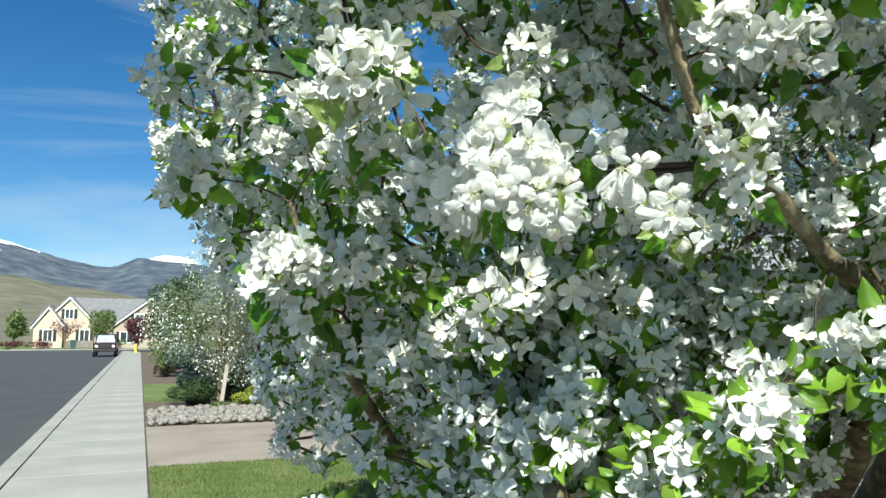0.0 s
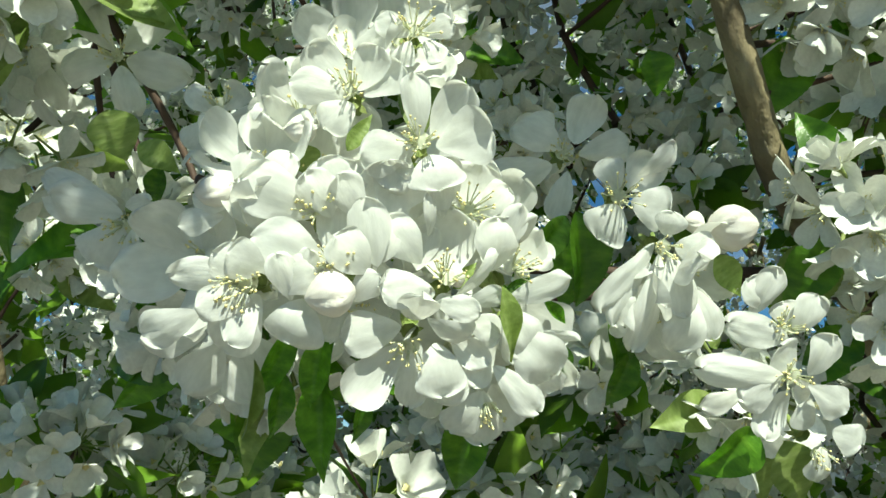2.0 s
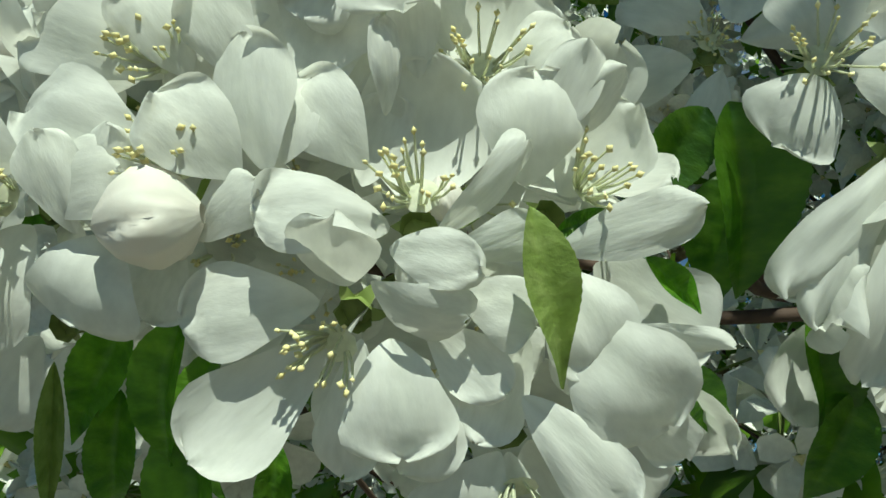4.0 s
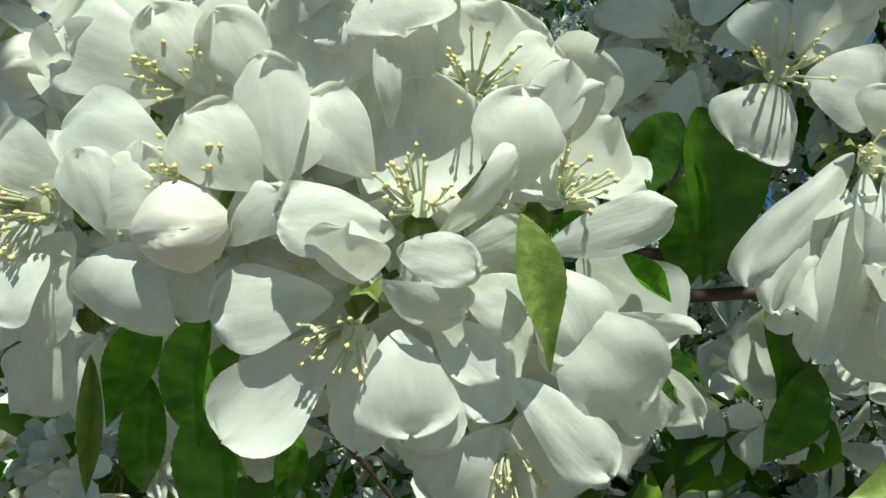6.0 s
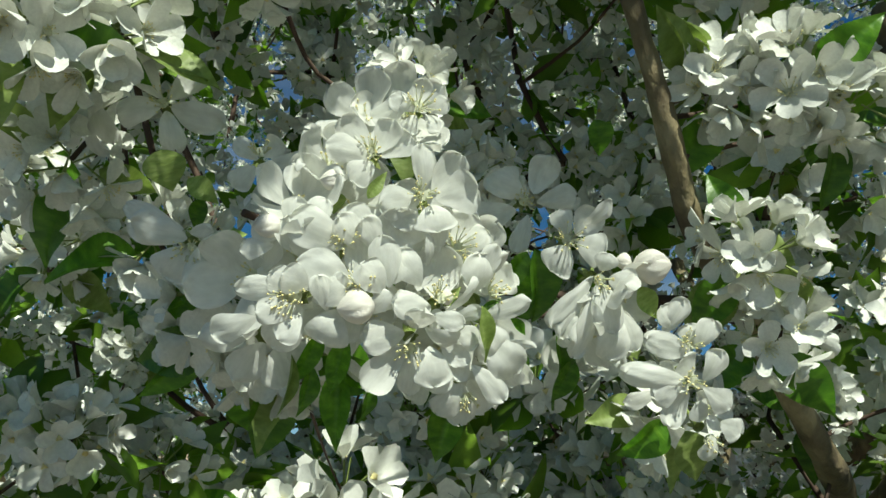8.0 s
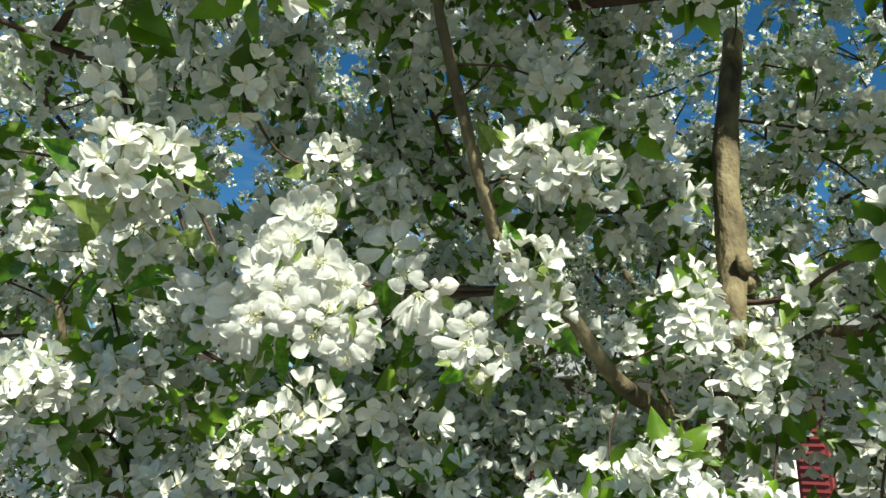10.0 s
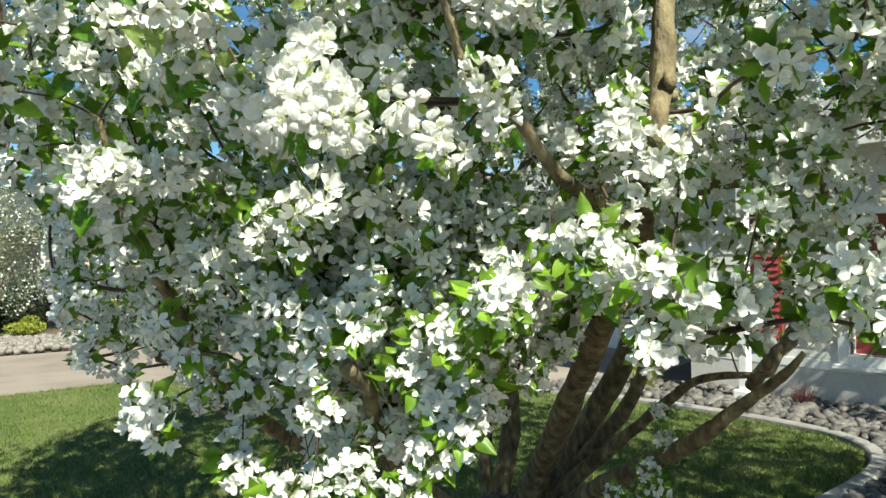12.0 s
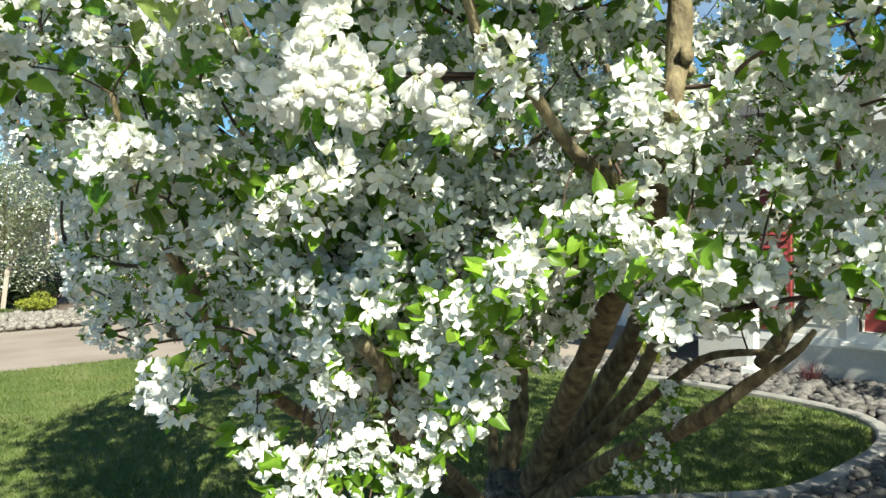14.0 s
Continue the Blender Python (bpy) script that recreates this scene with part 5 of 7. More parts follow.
close_blossom((0.4165, 0.5684, 1.7464), (-0.54, -0.79, -0.30), 1, [(-2.0, 0.4, 1.7, -10.9, 0.1, 7.9, 14.8, -0.6, 0), (-4.8, 2.7, -0.2, -32.9, 15.5, 2.1, 12.5, 0.7, 0), (-7.0, 3.4, -2.1, -20.3, 10.2, -9.9, 13.8, 0.8, 0), (-2.1, 3.4, -5.3, -8.7, 11.5, -22.1, 13.9, -0.7, 0), (3.2, -1.8, 0.1, 7.4, -11.0, 13.9, 13.2, 0.7, 0), (3.9, -0.7, -3.3, 17.5, -5.7, -11.6, 13.2, 0.7, 0)])
close_blossom((0.4263, 0.5740, 1.7638), (-0.56, -0.82, -0.05), 1, [(-1.3, 1.5, -1.9, -25.6, 10.3, 2.3, 13.6, 0.6, 0), (0.0, 0.0, 0.0, 2.8, -8.9, 14.6, 14.6, 0.7, 0), (-1.1, 1.0, 2.0, -5.0, -1.2, 12.1, 13.7, 0.6, 0), (-16.9, 6.2, 6.7, -12.8, -6.3, 22.6, 11.7, 0.7, 0), (-12.2, 2.8, 8.8, -22.5, 2.0, 18.0, 11.7, 0.7, 0), (-11.1, 17.0, -20.5, -24.8, 26.1, -27.6, 9.8, 0.6, 0)])
close_blossom((0.4335, 0.5745, 1.7248), (-0.23, -0.68, -0.69), 1, [(-3.6, -0.3, 5.2, -13.2, 0.4, 9.9, 13.1, 0.7, 0), (1.2, 0.1, -1.7, -1.6, 4.4, -14.2, 11.2, 0.7, 0), (3.4, -3.3, 3.7, 12.2, -8.3, -1.4, 13.1, 0.7, 0), (-0.6, -2.6, 7.1, 3.7, -9.5, 17.8, 11.3, 0.7, 0)])


def leaf_between(a, b, width, face, young=False):
    a, b = np.array(a), np.array(b)
    x = b - a
    L = np.linalg.norm(x)
    x /= L
    z = np.array(face) - x * (np.array(face) @ x) + 1e-6
    z /= np.linalg.norm(z)
    y = np.cross(z, x)
    m = np.stack([x * L, y * width * 2, z * L], 1)
    return put("leaf", LEAF_MESHES[int(rng.integers(6, 9) if young else rng.integers(0, 6))], tree, "pale yellow-green young leaf" if young else "", affine(m, a))


for x0, y0, z0, x1, y1, z1, w, nx, ny, nz, young in CLOSE_LEAVES + SIDE_LEAVES + WIDE_LEAVES:
    leaf_between((x0, y0, z0), (x1, y1, z1), 0.82 * w, np.array([nx, ny, nz]) + 0.2 * sphere_way(rng), young)
for x, y, z, nx, ny, nz, L, fat in HERO_BUDS:
    turn = turned((nx, ny, nz))
    put("bud", BUD_MESH, tree, "blush-pink closed bud", affine(np.stack([turn[:, 0] * fat, turn[:, 1] * fat, turn[:, 2]], 1), (x, y, z), L))

spurs = []
NEAR_TEMPLATES = [cluster_template(3, rng, n, 2.4, 0.062) for n in (9, 10, 11, 12, 13)]
low_batches = []
NEAR_LOW += [(x + rng.normal(0, 0.022), y + rng.normal(0, 0.03), z + rng.normal(0, 0.022), c) for x, y, z, c in NEAR_LOW if x < 1]
for row, (x, y, z, code) in enumerate(NEAR_HIGH + NEAR_LOW):
    count, size = int(code) + 7, (code % 1) * 8.2
    p = np.array([x, y, z])
    out = EYES[4] - p
    out = out / np.linalg.norm(out) + np.array([0.1, -0.2, 0.15]) + 0.3 * sphere_way(rng)
    turn = turned(out, rng.uniform(0, 6.28))
    if row >= len(NEAR_HIGH):
        low_batches.append((NEAR_TEMPLATES[row % 5], turn[None] * size * 1.08, (p - turn[:, 2] * 0.012)[None]))
        count = 0
    for k in range(count):
        a, tilt = 2.4 * k, math.radians(96) * math.sqrt((k + 0.4) / count)
        way = turn @ np.array([math.cos(a) * math.sin(tilt), math.sin(a) * math.sin(tilt), math.cos(tilt)])
        face = way + 0.35 * sphere_way(rng)
        heart = p + way * rng.uniform(0.020, 0.040) * size - turn[:, 2] * 0.018
        ob = put("blossom", BLOSSOMS[int(rng.integers(0, 10))], tree, m=affine(turned(face, rng.uniform(0, 6.28)), heart, size * rng.uniform(0.88, 1.06)))
        put("stamen_tuft", STAMENS[int(rng.integers(0, 4))], ob)
    for k in range(int(rng.integers(3, 6)) if count else 0):
        way = turn @ np.array([math.cos(k * 2.1), math.sin(k * 2.1), rng.uniform(-0.7, 0.15)]) + (0, 0, -0.5)
        way /= np.linalg.norm(way)
        foot = p + way * 0.016 - turn[:, 2] * 0.02
        L = rng.uniform(0.038, 0.058)
        leaf_between(foot, foot + way * L, L * 0.46, turn[:, 2] + 0.6 * sphere_way(rng), rng.uniform() < 0.3)
    d = np.linalg.norm(all_nodes[:, :3] - p, axis=1) + np.where(all_nodes[:, 1] < y - 0.01, 0.3, 0)
    foot = all_nodes[d.argmin()]
    L = np.linalg.norm(foot[:3] - p)
    if L > 0.3:
        foot = np.r_[p + (CENTRE[0] - p[0], CENTRE[1] - p[1], -0.2) * np.array(0.16 / 2.8), 0.003]
        L = 0.16
    r0 = min(foot[3] * 0.7, 0.0018 + 0.004 * L)
    spurs.append(tube_arrays(smooth_line([(*foot[:3], r0), (*((foot[:3] + p) / 2 + sphere_way(rng) * 0.06 * L - turn[:, 2] * 0.05), r0 * 0.75), (*(p - turn[:, 2] * 0.024), 0.0017)], 5), 6, 0.1))
put("low_blossom_mass", scatter_mesh("low_blossom_mass", "petals", low_batches, [PETALS]), tree)["kind"] = "stuff"
put("low_flower_heart", scatter_mesh("low_flower_heart", "hearts", low_batches, [ANTHER]), tree)["kind"] = "stuff"
put("low_foliage", scatter_mesh("low_foliage", "leaves", low_batches, [LEAVES]), tree)["kind"] = "stuff"
put("low_flower_stalk", scatter_mesh("low_flower_stalk", "stalks", low_batches, [STALK]), tree)["kind"] = "stuff"
p0 = np.array([0.563, 0.626, 1.824])
for tip in ((0.28, 0.645, 1.775), (0.355, 0.615, 1.80), (0.22, 0.66, 1.81)):
    tip = np.array(tip)
    spurs.append(tube_arrays(smooth_line([(*p0, 0.0034), (*((p0 + tip) / 2 + (0.0, 0.09, 0.01)), 0.0026), (*tip, 0.002)], 6), 7, 0.15))
v, q, t = join_arrays(spurs)
put("spur", np_mesh("spur", v, [q, t], [TWIG]), tree)["kind"] = "stuff"


# ---------------------------------------------------------------- ground and street
def sheet(name, corners, z, material, label, category, thick=0.05, kind="structure"):
    bm = bmesh.new()
    a = [bm.verts.new((x, y, z)) for x, y in corners]
    b = [bm.verts.new((x, y, z - thick)) for x, y in corners]
    bm.faces.new(a)
    for i in range(len(a)):
        j = (i + 1) % len(a)
        bm.faces.new((a[i], b[i], b[j], a[j]))
    bmesh.ops.recalc_face_normals(bm, faces=bm.faces)
    if bm.faces[0].normal.z < 0 and len(corners) > 4:
        bmesh.ops.reverse_faces(bm, faces=bm.faces)
    return tagged(part(name, bm, material), label, category, kind=kind)


def inside(points, ring):
    """Which points lie in a ring of corners."""
    x, y = np.asarray(points)[:, 0], np.asarray(points)[:, 1]
    ring = np.asarray(ring)
    hit = np.zeros(len(x), bool)
    for (x0, y0), (x1, y1) in zip(ring, np.roll(ring, -1, 0)):
        cross = (y0 > y) != (y1 > y)
        hit ^= cross & (x < (x1 - x0) * (y - y0) / (y1 - y0 + 1e-12) + x0)
    return hit


FRONT_EDGE = [(0.12, 4.02), (0.8, 3.80), (1.6, 3.42), (2.3, 3.12), (2.94, 2.80), (3.5, 2.43), (4.1, 2.08), (4.85, 2.05), (5.5, 2.12), (5.97, 2.32), (6.25, 2.70), (6.33, 3.3), (6.30, 4.1), (6.15, 5.0), (5.9, 5.62)]
LAWN_RING = FRONT_EDGE + [(5.2, 7.2), (3.6, 9.1), (2.3, 9.93), (0.12, 9.98)]
DRIVE_RING = [(0.115, 9.995), (2.33, 9.945), (3.62, 9.12), (5.25, 7.22), (6.1, 6.2), (7.6, 5.6), (9.55, 6.0), (9.55, 11.6), (3.0, 14.1), (0.115, 14.26)]
sheet("ground", [(-1500, -300), (1500, -300), (1500, 4800), (-1500, 4800)], -0.2, HILL, "dry open ground reaching to the hills", "ground")
sheet("yard", [(0.105, -30), (60, -30), (60, 83.5), (0.105, 83.5)], -0.025, SOIL, "bare brown garden soil of the yards", "soil", 0.15)
sheet("road", [(-12.5, -60), (-1.70, -60), (-1.70, 84), (60, 84), (60, 96), (-90, 96), (-90, 84), (-12.5, 84)], -0.12, ASPHALT, "dark grey asphalt street with no markings", "road", 0.07)
sheet("far_yard", [(-90, 96.3), (60, 96.3), (60, 240), (-90, 240)], -0.03, TURF, "dull green yard across the junction", "lawn")
sheet("far_kerb", [(-90, 96.0), (60, 96.0), (60, 96.35), (-90, 96.35)], 0.02, CONCRETE, "pale concrete kerb across the junction", "kerb", 0.15)
lawn = sheet("lawn", LAWN_RING, 0.0, TURF, "mown green lawn partly in the tree's shade", "lawn")
driveway = sheet("driveway", DRIVE_RING, 0.0, DRIVE, "worn tan-grey concrete driveway between two yards", "driveway", 0.06)
sheet("neighbour_lawn", [(0.12, 19.6), (1.3, 19.6), (2.2, 21.5), (2.2, 26.4), (0.12, 26.4)], 0.0, TURF, "small mown strip of neighbouring lawn", "lawn")

# grass blades over the lawn
pts = np.stack([rng.uniform(0.1, 6.4, 150000), 2.0 + 8.0 * rng.uniform(0, 1, 150000) ** 1.3], 1)
pts = pts[inside(pts, LAWN_RING)][:90000]
n = len(pts)
h, a, lean = rng.uniform(0.018, 0.045, n), rng.uniform(0, 6.28, n), rng.normal(0, 0.016, (n, 2))
wide = 0.0025 + 0.002 * rng.uniform(size=n)
gv = np.zeros((n, 3, 3))
gv[:, 0, :2] = pts + np.stack([np.cos(a), np.sin(a)], 1) * wide[:, None]
gv[:, 1, :2] = pts - np.stack([np.cos(a), np.sin(a)], 1) * wide[:, None]
gv[:, 2, :2], gv[:, 2, 2] = pts + lean, h
tagged(put("grass", np_mesh("grass", gv.reshape(-1, 3), [np.arange(3 * n).reshape(-1, 3)], [BLADE])), "short green grass blades of the lawn", "grass", kind="stuff")

# concrete edging round the lawn
edge = smooth_line([(x, y, 0.0, 0.06) for x, y in FRONT_EDGE], 5)
tang = np.gradient(edge[:, :2], axis=0)
tang /= np.linalg.norm(tang, axis=1)[:, None]
side = np.stack([tang[:, 1], -tang[:, 0]], 1)
prof = [(0.01, -0.08), (0.01, 0.028), (0.022, 0.04), (0.115, 0.04), (0.13, 0.028), (0.13, -0.08)]
ev = np.array([[(*(p[:2] + s * o), z) for o, z in prof] for p, s in zip(edge, side)]).reshape(-1, 3)
i, j = np.meshgrid(np.arange(len(edge) - 1), np.arange(5), indexing="ij")
ef = np.stack([i * 6 + j, i * 6 + j + 1, (i + 1) * 6 + j + 1, (i + 1) * 6 + j], -1).reshape(-1, 4)
tagged(put("lawn_edging", np_mesh("lawn_edging", ev, [ef], [EDGING], smooth=False)), "curved grey concrete edging round the lawn", "edging", kind="structure")


# ---------------------------------------------------------------- stones
def stone_mesh(name, seed, material, flat=0.62, fine=1):
    bm = bmesh.new()
    bmesh.ops.create_icosphere(bm, subdivisions=fine, radius=0.5)
    for v in bm.verts:
        o = Vector((seed * 3.1, seed * 1.7, seed))
        v.co *= 1 + 0.28 * noise.noise(v.co * 1.6 + o) + 0.08 * noise.noise(v.co * 4 + o)
        v.co.z *= flat
        v.co.y *= 0.8
    me = bpy.data.meshes.new(name)
    bm.to_mesh(me)
    bm.free()
    me.materials.append(material)
    me.polygons.foreach_set("use_smooth", np.full(len(me.polygons), True))
    return me


def stone_arrays(me):
    v = np.zeros(len(me.vertices) * 3)
    me.vertices.foreach_get("co", v)
    return v.reshape(-1, 3), np.array([tuple(p.vertices) for p in me.polygons])


def stone_bed(name, label, ring, spacing, sizes, near, meshes, rest_mat, r, keep=lambda p: np.ones(len(p), bool), parts=290):
    """A bed of stones: the nearest ones as pieces of their own, the rest joined."""
    bed = thing(name, label, "stones")
    lo, hi = np.min(ring, 0), np.max(ring, 0)
    gx, gy = np.meshgrid(np.arange(lo[0], hi[0], spacing), np.arange(lo[1], hi[1], spacing * 0.87))
    gx = gx + (np.arange(gx.shape[0]) % 2)[:, None] * spacing / 2
    p = np.stack([gx.ravel(), gy.ravel()], 1) + r.normal(0, spacing * 0.17, (gx.size, 2))
    p = p[inside(p, ring)]
    p = p[keep(p)]
    p = p[np.argsort(np.linalg.norm(p - np.asarray(near), axis=1))]
    vs, fs, at = [], [], 0
    for k, (x, y) in enumerate(p):
        s = r.uniform(*sizes) * (1.25 if r.uniform() < 0.12 else 1)
        me = meshes[int(r.integers(0, len(meshes)))]
        m = pose(x, y, s * 0.2, r.normal(0, 14), r.normal(0, 14), r.uniform(0, 360)) @ Matrix.Diagonal((s, s, s * r.uniform(0.8, 1.15), 1))
        if k < parts:
            put("stone", me, bed, m=m)
        else:
            v, f = stone_arrays(me)
            mm = np.array(m)
            vs.append(v @ mm[:3, :3].T + mm[:3, 3])
            fs.append(f + at)
            at += len(v)
    if vs:
        put("stone_rest", np_mesh("stone_rest", np.concatenate(vs), [np.concatenate(fs)], [rest_mat]), bed)["kind"] = "stuff"
    return bed


COBBLES = [stone_mesh("stone", k, ROCK) for k in range(7)]
PALES = [stone_mesh("stone", k + 20, PALE) for k in range(5)]
edge_xy = [(x, y) for x, y in edge[:, :2] + side * 0.13]
front_ring = edge_xy[: 5 * 9 + 1] + [(5.6, 1.3), (4.4, 0.9), (2.6, 1.4), (1.0, 2.6), (0.14, 3.2)]
stone_bed("front_stone_bed", "grey rounded river cobbles round the tree's foot", front_ring, 0.088, (0.075, 0.135), (2.9, 2.3), COBBLES, ROCKS, rng,
          lambda p: np.linalg.norm(p - BASE[:2], axis=1) > 0.2)
side_ring = edge_xy[5 * 8 :] + [(5.9, 6.2), (7.4, 5.6), (7.55, 4.6), (7.55, 0.6), (5.8, 0.9), (5.6, 1.3)]
stone_bed("house_stone_bed", "grey and tan river cobbles along the house", side_ring, 0.115, (0.09, 0.18), (6.3, 2.8), COBBLES, ROCKS, rng)
stone_bed("neighbour_stone_border", "pale rounded stones bordering the driveway", [(0.16, 14.32), (3.0, 14.2), (6.5, 12.7), (8.5, 12.6), (8.5, 14.6), (5.0, 17.0), (0.2, 17.1)], 0.2, (0.14, 0.27), (1.0, 14.5), PALES, PALE, rng, parts=280)


# ---------------------------------------------------------------- plants
def blade_tuft(name, label, x, y, height, spread, count, material, r):
    ob = thing(name, label, "grass tuft", (x, y, 0))
    pieces = []
    for k in range(count):
        a, L = r.uniform(0, 6.28), height * r.uniform(0.55, 1.0)
        f = np.array([math.cos(a), math.sin(a), 0])
        foot = f * r.uniform(0, 0.25) * spread
        tip = foot + f * spread * r.uniform(0.2, 1.0) + (0, 0, L)
        mid = (foot + tip) / 2 + (0, 0, 0.12 * L)
        s = np.array([-f[1], f[0], 0]) * 0.0028
        v = np.array([foot - s, foot + s, mid - s * 0.8, mid + s * 0.8, tip])
        pieces.append((v, np.array([(0, 1, 3, 2)]), np.array([(2, 3, 4)])))
    v, q, t = join_arrays(pieces)
    put("blade", np_mesh("blade", v, [q, t], [material]), ob)["kind"] = "stuff"
    return ob


for x, y, h in ((1.05, 3.62, 0.30), (1.35, 3.45, 0.24), (0.75, 3.7, 0.22), (3.1, 2.12, 0.26), (3.35, 2.0, 0.2), (2.75, 2.3, 0.16)):
    blade_tuft("ornamental_grass_tuft", "dry purplish-brown ornamental grass tuft among cobbles", x, y, h, 0.16, 170, DRY, rng)["group"] = "grass tufts in the stone bed"
blade_tuft("reddish_shrublet", "small reddish-brown twiggy plant by the foundation", 7.15, 3.35, 0.3, 0.22, 160, MAROON, rng)
blade_tuft("golden_grass_tuft", "golden-green ornamental grass by the porch", 6.95, 5.1, 0.5, 0.35, 260, LIME, rng)


def leaf_cloud(places, size, r, aspect=0.6):
    """Small folded leaves at the given places, each its own piece."""
    n = len(places)
    a = r.normal(size=(n, 3))
    a /= np.linalg.norm(a, axis=1)[:, None]
    b = np.cross(a, r.normal(size=(n, 3)))
    b /= np.linalg.norm(b, axis=1)[:, None]
    s = size * r.uniform(0.6, 1.3, n)[:, None]
    v = np.stack([places - a * s, places + b * s * aspect * 0.5 + a * s * 0.1, places + a * s, places - b * s * aspect * 0.5 + a * s * 0.1], 1)
    return v.reshape(-1, 3), np.arange(4 * n).reshape(-1, 4)


def blob_places(count, centre, radii, r, hollow=0.5, lumps=9, lump=0.45):
    """Places in an uneven crown of several lumps."""
    cs = np.array([sphere_way(r) * (0.35 + 0.4 * r.uniform()) for _ in range(lumps)])
    w = r.normal(size=(count, 3))
    w /= np.linalg.norm(w, axis=1)[:, None]
    q = cs[r.integers(0, lumps, count)] + w * lump * r.uniform(hollow, 1, count)[:, None] ** 0.5
    return np.asarray(centre) + q * radii


def shrub(name, label, x, y, radii, material, count, size, r, category="shrub", twigs=14, blooms=None):
    ob = thing(name, label, category, (x, y, 0))
    p = blob_places(count, (0, 0, radii[2] * 0.95), radii, r)
    p = p[p[:, 2] > 0.01]
    v, q = leaf_cloud(p, size, r)
    put("foliage", np_mesh("foliage", v, [q], [material]), ob)["kind"] = "stuff"
    stems = []
    for k in range(twigs):
        tip = p[int(r.integers(0, len(p)))]
        stems.append(tube_arrays(smooth_line([(0.05 * r.normal(), 0.05 * r.normal(), -0.02, 0.018), (*(tip * 0.5 + 0.06 * sphere_way(r)), 0.011), (*tip, 0.004)], 3), 5))
    v, q, t = join_arrays(stems)
    put("stem", np_mesh("stem", v, [q, t], [TWIG]), ob)["kind"] = "stuff"
    if blooms:
        b = p[r.permutation(len(p))[: blooms[0]]] * 1.04
        v, q = leaf_cloud(b, blooms[1], r, 1.0)
        put("blossom", np_mesh("blossom", v, [q], [PETALS]), ob)["kind"] = "stuff"
    return ob


def small_tree(name, label, x, y, trunk_h, trunk_r, radii, mid_z, material, count, size, r, blooms=None):
    ob = thing(name, label, "tree", (x, y, 0))
    v, q, t = tube_arrays(smooth_line([(0, 0, -0.05, trunk_r * 1.3), (0.02, 0, trunk_h * 0.5, trunk_r), (0.05, 0.02, trunk_h, trunk_r * 0.8), (0.0, 0.05, mid_z, trunk_r * 0.4)], 5), 9, 0.2)
    put("trunk", np_mesh("trunk", v, [q, t], [BARK]), ob)
    p = blob_places(count, (0, 0, mid_z), radii, r, 0.35, 14, 0.42)
    p = p[p[:, 2] > 0.25]
    for k in range(16):
        tip = p[int(r.integers(0, len(p)))]
        v, q, t = tube_arrays(smooth_line([(0.03, 0.01, trunk_h * r.uniform(0.6, 1.1), trunk_r * 0.5), (*(tip * 0.55 + (0, 0, 0.4 * trunk_h) + 0.1 * sphere_way(r)), trunk_r * 0.28), (*tip, 0.006)], 4), 6, 0.1)
        put("limb", np_mesh("limb", v, [q, t], [BARK]), ob)
    v, q = leaf_cloud(p, size, r)
    put("crown", np_mesh("crown", v, [q], [material]), ob)["kind"] = "stuff"
    if blooms:
        w = p - (0, 0, mid_z)
        far = p[np.argsort(-np.linalg.norm(w / radii, axis=1))][: blooms[0] * 3]
        b = far[r.permutation(len(far))[: blooms[0]]] * (1.03, 1.03, 1.0)
        v, q = leaf_cloud(b, blooms[1], r, 1.0)
        put("blossom", np_mesh("blossom", v, [q], [PETALS]), ob)["kind"] = "stuff"
    return ob


def conifer(label, x, y, height, spread, r):
    """A spruce: a straight trunk, drooping tiers of boughs and short needle sprays."""
    ob = thing("spruce_tree", label, "tree", (x, y, 0), "spruces behind the house")
    v, q, t = tube_arrays([(0, 0, -0.1, 0.2), (0.03, 0, height * 0.5, 0.12), (0, 0, height, 0.02)], 8, 0.15)
    put("trunk", np_mesh("trunk", v, [q, t], [BARK]), ob)
    tips, boughs = [], []
    for k in range(150):
        u = (k + r.uniform()) / 150
        z, a = height * (0.08 + 0.9 * u), 2.4 * k + r.uniform(-0.3, 0.3)
        L = spread * (1 - u) ** 0.85 * r.uniform(0.75, 1.1) + 0.15
        out = np.array([math.cos(a), math.sin(a), 0])
        end = out * L + (0, 0, z - 0.22 * L)
        boughs.append(tube_arrays([(0, 0, z, 0.03), (*(out * L * 0.5 + (0, 0, z - 0.02 * L)), 0.018), (*end, 0.006)], 4, cap=False))
        n = int(40 + 60 * L)
        f = r.uniform(0.15, 1, n)[:, None]
        tips.append(out * L * f + np.array([0, 0, 1.0]) * (z - 0.22 * L * f**1.6) + r.normal(0, 1, (n, 3)) * (0.16, 0.16, 0.09) * (0.4 + 0.8 * f))
    v, q, t = join_arrays(boughs)
    put("bough", np_mesh("bough", v, [q], [BARK]), ob)["kind"] = "stuff"
    v, q = leaf_cloud(np.vstack(tips), 0.13, r, 0.35)
    put("needles", np_mesh("needles", v, [q], [BLUEGREEN]), ob)["kind"] = "stuff"


